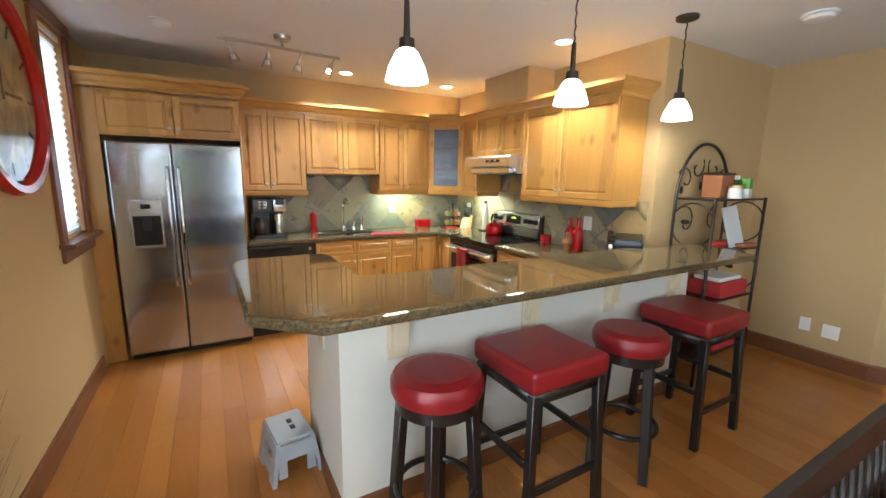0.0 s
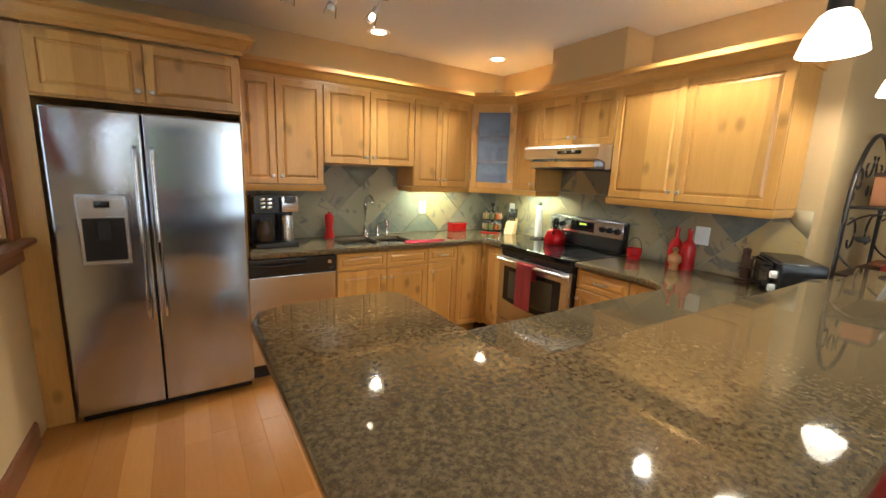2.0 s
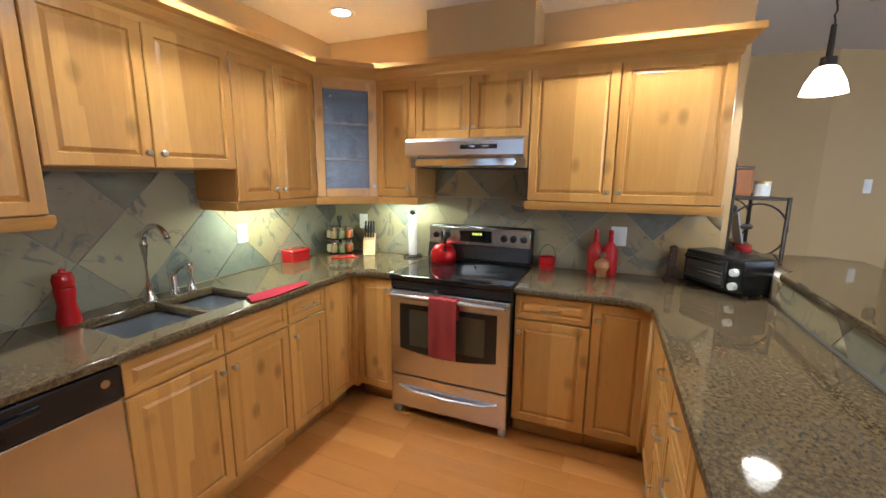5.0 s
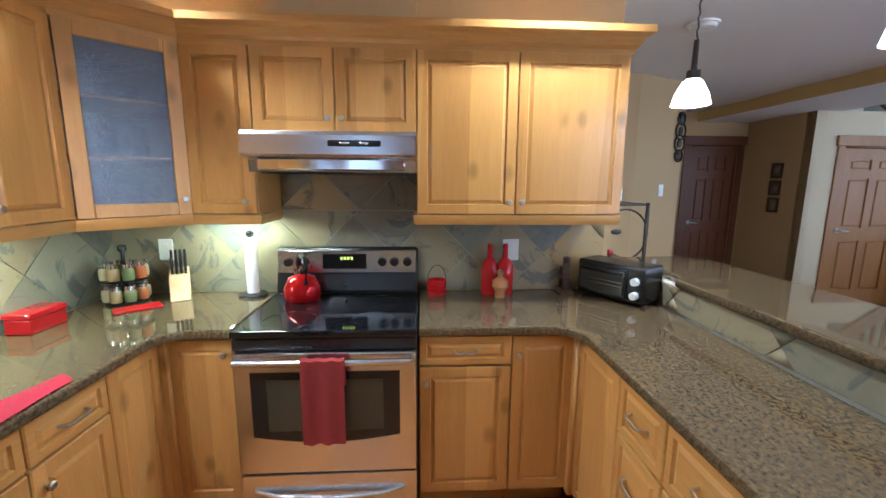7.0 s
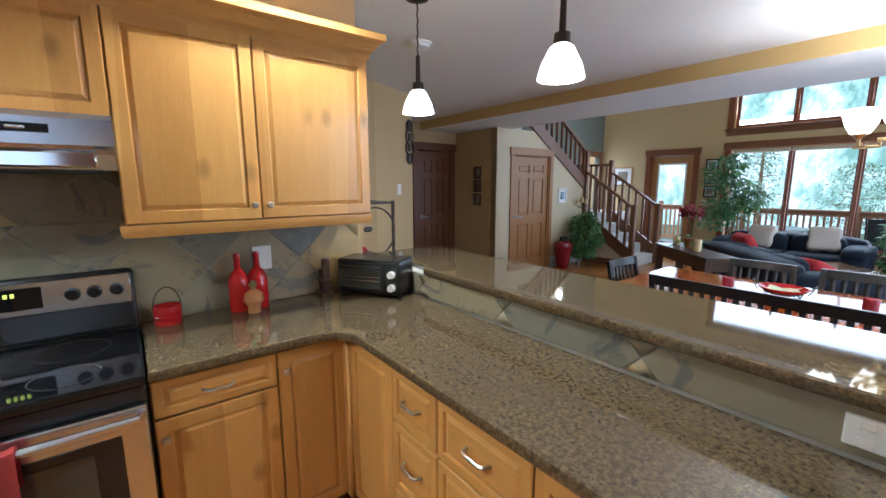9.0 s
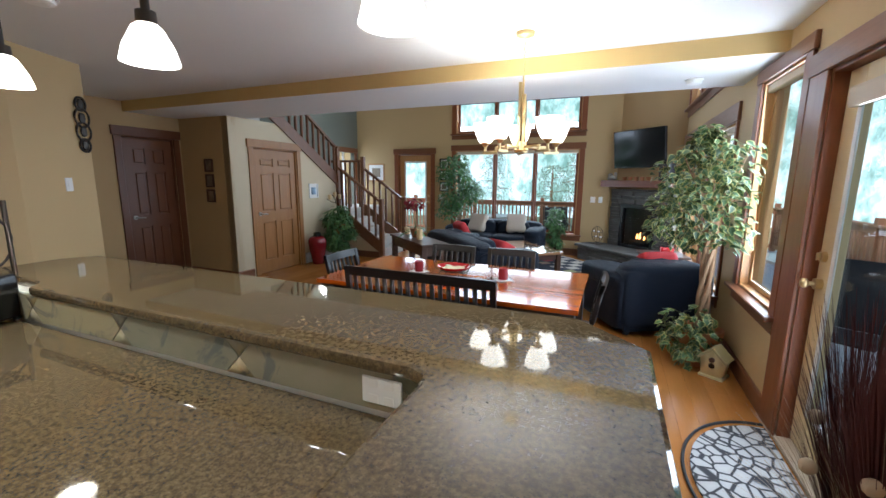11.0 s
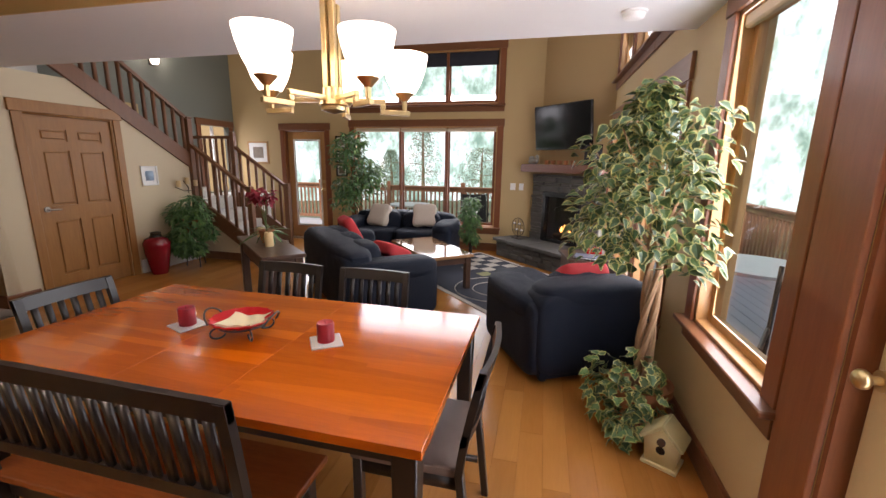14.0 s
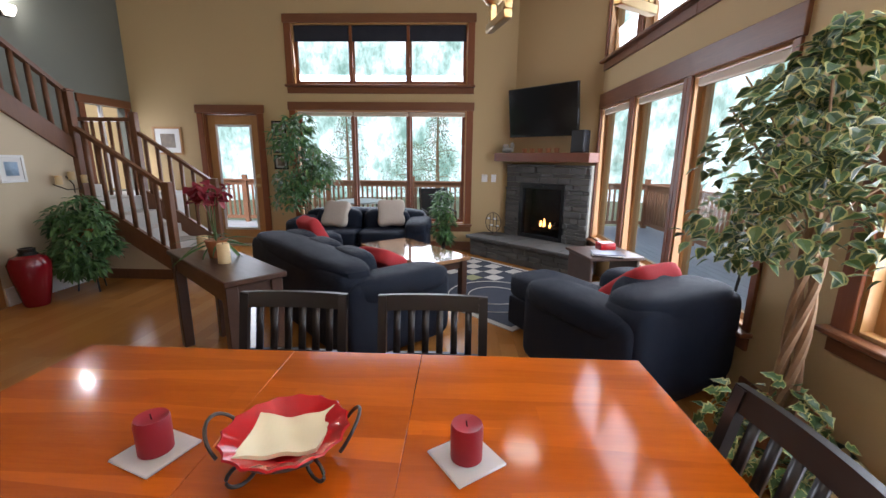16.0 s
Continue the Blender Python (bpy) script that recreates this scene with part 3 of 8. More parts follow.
# pleated blind in the kitchen window
blind = thing("window_blind", "white pleated cellular blind, lowered", "blind")
bm = bmesh.new()
u0, u1, z0, z1 = KWIN
rows = []
n = 52
for i in range(n + 1):
    z = z0 + 0.035 + (z1 - z0 - 0.09) * i / n
    rows.append([bm.verts.new((WX - 0.03 + (0.007 if i % 2 else -0.007), y, z)) for y in (u0 + 0.03, u1 - 0.03)])
for a, b in zip(rows, rows[1:]):
    bm.faces.new((a[0], a[1], b[1], b[0]))
BLIND = Mat("lit_white_blind", 0.8)
BLIND.colour((0.85, 0.87, 0.9))
BLIND.b.inputs["Transmission Weight"].default_value = 0.0
tr = BLIND.node("BsdfTranslucent")
tr.inputs[0].default_value = (0.82, 0.9, 1.0, 1)
mx = BLIND.node("MixShader")
mx.inputs[0].default_value = 0.4
BLIND.link(BLIND.b.outputs[0], mx.inputs[1])
BLIND.link(tr.outputs[0], mx.inputs[2])
BLIND.link(mx.outputs[0], BLIND.t.nodes["Material Output"].inputs[0])
part("fabric", bm, BLIND.m, blind, angle=10)
part("head_rail", B((WX - 0.05, u0 + 0.025, z1 - 0.06, WX - 0.005, u1 - 0.025, z1 - 0.022), bevel=0.004), WHITE, blind)
part("bottom_rail", B((WX - 0.045, u0 + 0.025, z0 + 0.022, WX - 0.015, u1 - 0.025, z0 + 0.04), bevel=0.004), WHITE, blind)


def casing(parent, u0, u1, z1, w=0.09, head=0.12, t=0.022, mat_up=None, mat_flat=None, post=0.09):
    part("side_casing", B((u0 - post, -t, 0, u0 - 0.002, 0, z1), bevel=0.004), mat_up or TRIM_WOOD, parent)
    part("side_casing", B((u1 + 0.002, -t, 0, u1 + w, 0, z1), bevel=0.004), mat_up or TRIM_WOOD, parent)
    part("head_casing", B((u0 - post - 0.02, -t - 0.008, z1, u1 + w + 0.02, 0, z1 + head), bevel=0.004), mat_flat or TRIM_FLAT, parent)
    part("jamb", B((u0, 0, 0, u0 + 0.02, 0.155, z1), (u1 - 0.02, 0, 0, u1, 0.155, z1), (u0 + 0.02, 0, z1 - 0.02, u1 - 0.02, 0.155, z1)), mat_up or TRIM_WOOD, parent)


def glazed_door(name, m, o, label, leaf, knob_left, cassette=True, stiles=(0.13, 0.13), post=0.09):
    u0, u1, z0, z1 = o
    d = thing(name, label, "door", kind="structure")
    d.matrix_world = m
    casing(d, u0, u1, z1, post=post)
    a, b, c, e = u0 + 0.024, u1 - 0.024, 0.03, z1 - 0.024
    s, r = stiles
    back = Matrix.Translation((0, 0.012, 0))
    lf = part("leaf", B((a, 0.05, c, a + s, 0.095, e), (b - r, 0.05, c, b, 0.095, e), (a + s, 0.05, e - 0.15, b - r, 0.095, e), (a + s, 0.05, c, b - r, 0.095, c + 0.24), bevel=0.003), leaf, d, m=back.copy())
    part("glass_frame", B((a + s - 0.01, 0.04, c + 0.23, a + s + 0.025, 0.05, e - 0.14), (b - r - 0.025, 0.04, c + 0.23, b - r + 0.01, 0.05, e - 0.14), (a + s + 0.025, 0.04, e - 0.175, b - r - 0.025, 0.05, e - 0.14), (a + s + 0.025, 0.04, c + 0.23, b - r - 0.025, 0.05, c + 0.265)), WHITE_TRIM, lf, m=back.copy())
    p = part("pane", B((a + s, 0.068, c + 0.24, b - r, 0.074, e - 0.15)), PANE, lf, m=back.copy())
    p.visible_shadow = False
    if cassette:
        part("shade_cassette", B((a + s - 0.02, 0.0, e - 0.2, b - r + 0.02, 0.04, e - 0.1), bevel=0.012, seg=2), CASSETTE, lf, "raised beige shade", m=back.copy())
    k = a + 0.06 if knob_left else b - 0.07
    part("door_handle", join(cyl((k, 0.05, 0.98), (k, 0.02, 0.98), 0.03), cyl((k, 0.02, 0.98), (k, -0.012, 0.98), 0.012), puff((k, -0.022, 0.98), (0.056, 0.04, 0.056), 1.0, 16, 10)), BRASS, lf, "round brass door knob", m=back.copy())
    part("deadbolt", join(cyl((k, 0.05, 1.13), (k, 0.03, 1.13), 0.03), B((k - 0.006, 0.012, 1.11, k + 0.006, 0.03, 1.15))), BRASS, lf, "brass deadbolt", m=back.copy())
    part("threshold", B((u0 + 0.02, -0.015, 0, u1 - 0.02, 0.12, 0.025), bevel=0.004), CASSETTE, d)
    return d


PALE_DOOR = paint("cream_door_paint", (0.64, 0.49, 0.26), 0.45)
glazed_door("door_1", WEST, PDOOR, "cream full-glass patio door in dark stained casing", PALE_DOOR, True, True, (0.16, 0.06), 0.22)
glazed_door("door_2", SOUTH, GDOOR, "narrow glazed door in dark stained casing", SASH, False, False)


def panel_door(name, m, o, material, label, knob_left, lever=NICKEL):
    u0, u1, z0, z1 = o
    d = thing(name, label, "door", kind="structure")
    d.matrix_world = m
    casing(d, u0, u1, z1, mat_up=material, mat_flat=material)
    a, b, c, e = u0 + 0.024, u1 - 0.024, 0.012, z1 - 0.024
    w = b - a
    us = [a, a + 0.115, a + w / 2 - 0.05, a + w / 2 + 0.05, b - 0.115, b]
    zs = [c, c + 0.2, c + 0.82, c + 0.98, c + 1.58, c + 1.68, e - 0.13, e]
    holes = [(us[i], us[i + 1], zs[j], zs[j + 1]) for i in (1, 3) for j in (1, 3, 5)]
    bm = wall_mesh(a, b, c, e, 0.04, holes)
    bm.transform(Matrix.Translation((0, 0.02, 0)))
    lf = part("leaf", bm, material, d)
    for h in holes:
        bm = B((h[0], 0.036, h[2], h[1], 0.05, h[3]))
        bm.faces.ensure_lookup_table()
        front = min(bm.faces, key=lambda f: f.calc_center_median().y)
        bmesh.ops.inset_region(bm, faces=[front], thickness=0.028, depth=0.0)
        r2 = bmesh.ops.inset_region(bm, faces=[front], thickness=0.014, depth=0.0)
        bmesh.ops.translate(bm, verts=front.verts[:], vec=(0, -0.012, 0))
        part("panel", bm, material, lf, angle=20)
    k = a + 0.065 if knob_left else b - 0.065
    s = 1 if knob_left else -1
    part("door_handle", join(cyl((k, 0.02, 0.96), (k, 0.008, 0.96), 0.03), cyl((k, 0.01, 0.96), (k, -0.035, 0.96), 0.01), tube([(k, -0.035, 0.96), (k + s * 0.1, -0.04, 0.955)], 0.009)), lever, lf, "nickel lever handle")
    return d


EAST_FACE = pose(5.2, 0, 0, 0, 0, -90)  # local x runs along -y
panel_door("door_3", EAST_FACE, (2.02, 2.93, 0, 1.97), DOOR_WOOD, "stained fir six-panel closet door, shut", True)
panel_door("door_4", pose(6.2, 0, 0, 0, 0, -90), (0.80, 1.50, 0, 2.06), RED_DOOR, "dark red-brown panelled hall door, shut", True)


# ---- kitchen ----
def panel_front(w, h, stile=0.058):
    """A raised-panel front, w by h, its back at y = 0 and its face at y = -0.02."""
    bm = B((0.0022, -0.02, 0.0022, w - 0.0022, 0, h - 0.0022), bevel=0.004)
    front = min(bm.faces, key=lambda f: f.calc_center_median().y)
    s = min(stile, w * 0.28, h * 0.28)
    bmesh.ops.inset_region(bm, faces=[front], thickness=s)
    bmesh.ops.inset_region(bm, faces=[front], thickness=0.006)
    bmesh.ops.translate(bm, verts=front.verts[:], vec=(0, 0.009, 0))
    bmesh.ops.inset_region(bm, faces=[front], thickness=0.006)
    bmesh.ops.inset_region(bm, faces=[front], thickness=0.02)
    bmesh.ops.translate(bm, verts=front.verts[:], vec=(0, -0.007, 0))
    return bm


def knob(x, z):
    return join(cyl((x, -0.02, z), (x, -0.035, z), 0.006, n=8), lathe_y(x, -0.035, z))


def lathe_y(x, y, z):
    bm = lathe([(0.0, 0.014), (0.01, 0.013), (0.0145, 0.007), (0.013, 0.0), (0.0, 0.0)], 12)
    bm.transform(Matrix.Translation((x, y, z)) @ Matrix.Rotation(radians(90), 4, "X"))
    return bm


def pull(x, z, w=0.1):
    pts = [(x - w / 2, -0.02, z), (x - w / 2 + 0.008, -0.042, z), (x - w / 4, -0.046, z - 0.004), (x, -0.05, z + 0.003), (x + w / 4, -0.046, z - 0.004), (x + w / 2 - 0.008, -0.042, z), (x + w / 2, -0.02, z)]
    return tube(pts, 0.0055, 8)


def cabinet(name, m, w, z0, z1, depth, fronts, label, toe=0.0, group="kitchen cabinets", hollow=False):
    """A cabinet whose doors' faces are at local y = 0. fronts: (u0, u1, z0, z1, 'door' or 'drawer' or 'blank', knob u, knob z)."""
    c = thing(name, label, "cabinet", group=group)
    c.matrix_world = m
    if toe:
        if hollow:
            part("body", B((0, 0.021, z0 + toe, w, depth, 0.66), (0, 0.021, 0.66, 0.018, depth, z1), (w - 0.018, 0.021, 0.66, w, depth, z1), (0.018, 0.021, 0.66, w - 0.018, 0.04, z1)), ALDER, c)
        else:
            part("body", B((0, 0.021, z0 + toe, w, depth, z1)), ALDER, c)
        part("toe_kick", B((0.001, 0.075, z0, w - 0.001, depth - 0.01, z0 + toe)), ALDER_FLAT, c)
    else:
        part("body", B((0, 0.021, z0, w, depth, z1), bevel=0.002), ALDER, c)
    for u0, u1, a, b, what, ku, kz in fronts:
        bm = panel_front(u1 - u0, b - a, 0.035 if what != "door" else 0.058)
        f = part("drawer" if what == "drawer" else "door" if what == "door" else "false_front", bm, ALDER if what == "door" else ALDER_FLAT, c, m=Matrix.Translation((u0, 0.02, a)), angle=25)
        if ku is not None:
            part("handle", (pull if what == "drawer" else knob)(ku, kz), NICKEL, f, "brushed nickel pull" if what == "drawer" else "brushed nickel knob", m=Matrix.Translation((0, 0.02, 0)))
    return c


def pair(w, a, b, low=True, split=None):
    """Two doors with their knobs at the meeting edges."""
    kz = a + 0.06 if low else b - 0.06
    c = split or w / 2
    return [(0, c, a, b, "door", c - 0.03, kz), (c, w, a, b, "door", c + 0.03, kz)]


UB = lambda x: pose(x, 4.32, 0)
UR = lambda y: pose(2.45, y, 0, 0, 0, -90)
Z0, Z1 = 1.365, 2.10
cabinet("wall_cabinet", UB(0.222), 0.572, Z0, Z1, 0.325, pair(0.572, Z0, Z1, split=0.235), "knotty alder two-door wall cabinet above the coffee maker")
cabinet("wall_cabinet", UB(0.794), 0.772, 1.53, Z1, 0.325, pair(0.772, 1.53, Z1, split=0.37), "short knotty alder wall cabinet above the sink")
cabinet("wall_cabinet", UB(1.566), 0.602, Z0, Z1, 0.325, pair(0.602, Z0, Z1, split=0.275), "knotty alder two-door wall cabinet beside the sink")
cabinet("wall_cabinet", UR(4.045), 0.294, Z0, Z1, 0.325, [(0, 0.294, Z0, Z1, "door", 0.25, Z0 + 0.06)], "narrow knotty alder wall cabinet beside the hood")
cabinet("wall_cabinet", UR(3.751), 0.73, 1.735, Z1, 0.325, pair(0.73, 1.735, Z1), "short knotty alder wall cabinet above the range hood")
cabinet("wall_cabinet", UR(3.021), 0.982, Z0, Z1, 0.325, pair(0.982, Z0, Z1, split=0.465), "wide knotty alder wall cabinet beside the hood")
cabinet("fridge_cabinet", pose(-0.73, 4.02, 0), 0.94, 1.79, 2.12, 0.625, pair(0.94, 1.80, 2.11), "deep knotty alder cabinet above the refrigerator")
solid("filler_board", B((WX + 0.002, 4.06, 0, -0.735, 4.64, 2.12)), ALDER, "tall alder filler panel beside the refrigerator", "panel", kind="")
solid("filler_board", B((0.203, 4.10, 0.88, 0.219, 4.64, 2.095)), ALDER, "thin alder panel between refrigerator and dishwasher", "panel", kind="")

# corner cabinet with textured glass
cc = thing("corner_cabinet", "diagonal alder corner cabinet with a textured glass door", "cabinet", group="kitchen cabinets")
cc.matrix_world = pose(2.17, 4.32, 0, 0, 0, -45)
cw = 0.396
inv = cc.matrix_world.inverted()
outline = [(2.17, 4.335), (2.435, 4.07), (2.77, 4.07), (2.77, 4.64), (2.17, 4.64)]
loc = [(inv @ Vector((x, y, 0))).xy for x, y in outline]
part("top", slab(loc, Z1 - 0.018, Z1), ALDER_FLAT, cc)
part("bottom", slab(loc, Z0, Z0 + 0.018), ALDER_FLAT, cc)
dark_in = plain("cabinet_inside", (0.62, 0.60, 0.56), 0.6)
part("back", join(*[slab([loc[i], loc[j], (Vector(loc[j]) * 0.97 + Vector((0.2, 0.3)) * 0.03), (Vector(loc[i]) * 0.97 + Vector((0.2, 0.3)) * 0.03)], Z0 + 0.018, Z1 - 0.018) for i, j in ((1, 2), (2, 3), (3, 4), (4, 0))]), dark_in, cc)
for z in (1.60, 1.83):
    part("shelf", slab([(Vector(v) * 0.93 + Vector((0.2, 0.3)) * 0.07) for v in loc], z, z + 0.016), SASH, cc)
s = 0.055
d = part("door", B((0, 0, Z0, s, 0.02, Z1), (cw - s, 0, Z0, cw, 0.02, Z1), (s, 0, Z0, cw - s, 0.02, Z0 + s), (s, 0, Z1 - s, cw - s, 0.02, Z1), bevel=0.003), ALDER, cc)
part("pane", B((s - 0.006, 0.008, Z0 + s - 0.006, cw - s + 0.006, 0.013, Z1 - s + 0.006)), SEEDY, d, "rippled obscure glass").visible_shadow = False
part("handle", knob(cw - 0.03, Z0 + 0.07), NICKEL, d, m=Matrix.Translation((0, 0.02, 0)))
for x, z, r, h in ((0.12, 1.38, 0.035, 0.12), (0.2, 1.38, 0.035, 0.12), (0.27, 1.38, 0.035, 0.11), (0.14, 1.617, 0.03, 0.13), (0.25, 1.617, 0.03, 0.13), (0.2, 1.847, 0.06, 0.06)):
    g = lathe([(0, 0), (r, 0), (r * 1.1, h), (r * 1.02, h), (r * 0.9, 0.006), (0, 0.006)], 14, (x, 0.12, z))
    solid("drinking_glass", g, CLEAR, "clear drinking glass on a cabinet shelf", "glass", kind="", m=cc.matrix_world, group="glasses in the corner cabinet")

CROWN = [(0, 2.095), (0.014, 2.095), (0.014, 2.118), (0.03, 2.13), (0.05, 2.162), (0.068, 2.17), (0.075, 2.175), (0.075, 2.205), (0, 2.205)]
solid("trim", sweep([(0.22, 4.34), (2.17, 4.34), (2.465, 4.045), (2.465, 2.04), (RX, 2.04)], CROWN, 1), ALDER_FLAT, "alder crown moulding along the wall cabinets", "trim")
solid("trim", sweep([(WX + 0.003, 4.04), (0.215, 4.04), (0.215, 4.34)], [(o, z + 0.035) for o, z in CROWN], 1), ALDER_FLAT, "alder crown moulding above the refrigerator", "trim")
solid("cabinet_top", slab([(0.22, 4.345), (2.175, 4.345), (2.47, 4.05), (2.47, 2.05), (2.775, 2.05), (2.775, 4.64), (0.22, 4.64)], 2.102, 2.117), ALDER_FLAT, "flat alder board closing the cabinets' tops", "trim")
RAIL = [(0, 1.318), (0.008, 1.318), (0.016, 1.338), (0.016, 1.363), (0, 1.363)]
for path in ([(0.22, 4.6), (0.22, 4.34), (0.794, 4.34), (0.794, 4.6)], [(1.566, 4.6), (1.566, 4.34), (2.17, 4.34), (2.465, 4.045), (2.465, 3.75), (2.74, 3.75)], [(2.74, 3.02), (2.465, 3.02), (2.465, 2.05), (2.74, 2.05)]):
    solid("trim", sweep(path, RAIL, 1), ALDER_FLAT, "alder light rail under the wall cabinets", "trim")

# base cabinets
BZ1, TOE = 0.873, 0.1
BB = lambda x: pose(x, 4.075, 0)
DR = 0.728
cabinet("base_cabinet", BB(0.806), 0.786, 0, BZ1, 0.565, [(0, 0.405, DR, 0.865, "blank", None, 0), (0.405, 0.786, DR, 0.865, "blank", None, 0), (0, 0.405, 0.11, DR - 0.004, "door", 0.375, 0.655), (0.405, 0.786, 0.11, DR - 0.004, "door", 0.435, 0.655)], "knotty alder sink base cabinet with two doors", TOE, hollow=True)
cabinet("base_cabinet", BB(1.594), 0.298, 0, BZ1, 0.565, [(0, 0.298, DR, 0.865, "drawer", 0.15, 0.797), (0, 0.298, 0.11, DR - 0.004, "door", 0.035, 0.655)], "narrow alder base cabinet with one drawer", TOE)
cabinet("base_cabinet", BB(1.894), 0.275, 0, BZ1, 0.565, [(0, 0.275, 0.11, 0.865, "door", None, 0)], "alder corner base cabinet", TOE)
BR = lambda y: pose(2.19, y, 0, 0, 0, -90)
cabinet("base_cabinet", BR(4.065), 0.275, 0, BZ1, 0.575, [(0, 0.275, 0.11, 0.865, "door", 0.24, 0.8)], "alder corner base cabinet beside the range", TOE)
cabinet("base_cabinet", BR(3.012), 0.405, 0, BZ1, 0.575, [(0, 0.405, DR, 0.865, "drawer", 0.2, 0.797), (0, 0.405, 0.11, DR - 0.004, "door", 0.03, 0.655)], "alder base cabinet with one drawer beside the range", TOE)
cabinet("base_cabinet", BR(2.605), 0.285, 0, BZ1, 0.575, [(0, 0.285, 0.11, 0.865, "door", 0.03, 0.78)], "alder corner base cabinet under the counter", TOE)
PB = lambda x: pose(x, 2.315, 0, 0, 0, 180)
cabinet("base_cabinet", PB(2.165), 0.353, 0, BZ1, 0.53, [(0, 0.353, 0.11, 0.865, "door", None, 0)], "alder corner cabinet with a blank door in the peninsula", TOE)
solid("corner_post", B((2.16, 2.305, 0.1, 2.2, 2.335, 0.865)), ALDER, "narrow alder post closing the counter corner", "cabinet post", kind="")
solid("corner_post", B((2.165, 4.05, 0.1, 2.2, 4.09, 0.865)), ALDER, "narrow alder post closing the counter corner", "cabinet post", kind="")
for x, w_ in ((1.81, 0.268), (1.54, 0.378)):
    cabinet("drawer_base", PB(x), w_, 0, BZ1, 0.53, [(0, w_, 0.66, 0.865, "drawer", w_ / 2, 0.77), (0, w_, 0.385, 0.656, "drawer", w_ / 2, 0.53), (0, w_, 0.11, 0.381, "drawer", w_ / 2, 0.25)], "alder three-drawer base cabinet in the peninsula", TOE, "peninsula drawers")
cabinet("base_cabinet", PB(1.16), 0.63, 0, BZ1, 0.53, pair(0.63, 0.11, 0.865, False), "alder two-door base cabinet in the peninsula", TOE)

# counters and bar
solid("countertop", slab([(0.222, 4.045), (2.06, 4.045), (2.13, 4.02), (2.16, 3.95), (2.16, 3.787), (2.772, 3.787), (2.772, 4.642), (0.222, 4.642)], 0.875, 0.914,
                         holes=[[(0.89, 4.16), (1.20, 4.16), (1.20, 4.50), (0.89, 4.50)], [(1.235, 4.16), (1.50, 4.16), (1.50, 4.50), (1.235, 4.50)]], bevel=0.011), GRANITE, "brown speckled granite counter round the sink", "counter", kind="")
solid("countertop", slab([(2.772, 3.012), (2.16, 3.012), (2.16, 2.46), (2.13, 2.38), (2.05, 2.34), (0.52, 2.34), (0.52, 1.80), (2.772, 1.80)], 0.875, 0.914, bevel=0.011), GRANITE, "brown speckled granite peninsula counter", "counter", kind="")
BAR = [(2.86, 1.27), (0.215, 1.27), (0.015, 1.466), (0.012, 2.34), (0.04, 2.42), (0.11, 2.452), (0.44, 2.452), (0.495, 2.43), (0.515, 2.36), (0.515, 1.88), (0.525, 1.835), (0.57, 1.812), (2.34, 1.80), (2.40, 1.745), (2.60, 1.735), (2.93, 1.78), (2.95, 1.42)]
bar = thing("breakfast_bar", "raised brown granite breakfast bar on a cream half wall", "bar")
part("worktop", slab(BAR, 1.032, 1.072, bevel=0.013), GRANITE, bar, "polished brown granite top")
part("half_wall", slab([(0.36, 1.66), (2.86, 1.66), (2.86, 1.775), (0.515, 1.775), (0.515, 2.33), (0.36, 2.33)], 0, 1.031), CREAM, bar, "cream painted half wall")


def corbel(x, y, turn):
    prof = [(0, 1.03), (-0.26, 1.03), (-0.26, 1.0), (-0.235, 0.99), (-0.2, 0.955), (-0.13, 0.94), (-0.06, 0.9), (-0.045, 0.83), (-0.05, 0.79), (0, 0.78)]
    c = thing("corbel", "cream painted timber corbel holding the bar top", "corbel", (x, y, 0), turn, "corbels under the bar")
    bm = bmesh.new()
    bm.faces.new([bm.verts.new((-0.035, py, pz)) for py, pz in prof])
    r2 = bmesh.ops.extrude_face_region(bm, geom=bm.faces[:])
    bmesh.ops.translate(bm, verts=[g for g in r2["geom"] if isinstance(g, bmesh.types.BMVert)], vec=(0.07, 0, 0))
    part("bracket", bm, CORBEL, c)
    part("back_plate", B((-0.05, -0.012, 0.72, 0.05, 0, 1.03), bevel=0.003), CORBEL, c)


for x in (0.62, 1.38, 2.02, 2.66):
    corbel(x, 1.66, 0)
corbel(0.36, 1.95, -90)

# sink
sink = thing("sink", "stainless steel double-bowl undermount sink", "sink")
for x0, x1 in ((0.885, 1.205), (1.23, 1.505)):
    bm = B((x0, 4.155, 0.70, x1, 4.505, 0.895), bevel=0.03, seg=3)
    bmesh.ops.delete(bm, geom=[f for f in bm.faces if f.calc_center_median().z > 0.874], context="FACES")
    bmesh.ops.delete(bm, geom=[v for v in bm.verts if v.co.z > 0.88], context="VERTS")
    part("bowl", bm, STEEL, sink)
    part("drain", lathe([(0, 0.003), (0.03, 0.004), (0.042, 0.001), (0.0, 0.0)], 16, ((x0 + x1) / 2, 4.35, 0.702)), CHROME, sink)
tap = thing("faucet", "chrome gooseneck kitchen faucet with side spray", "faucet", (1.22, 4.56, 0.914))
arc = [(0, 0, 0.02)] + [(0, -0.09 + 0.09 * math.cos(a), 0.27 + 0.09 * math.sin(a)) for a in np.linspace(0, 2.7, 12)]
part("spout", tube(arc, [0.017] * 2 + [0.013] * 11, 12), CHROME, tap)
part("base", lathe([(0, 0), (0.03, 0), (0.028, 0.012), (0.018, 0.03), (0.018, 0.06), (0, 0.06)], 16), CHROME, tap)
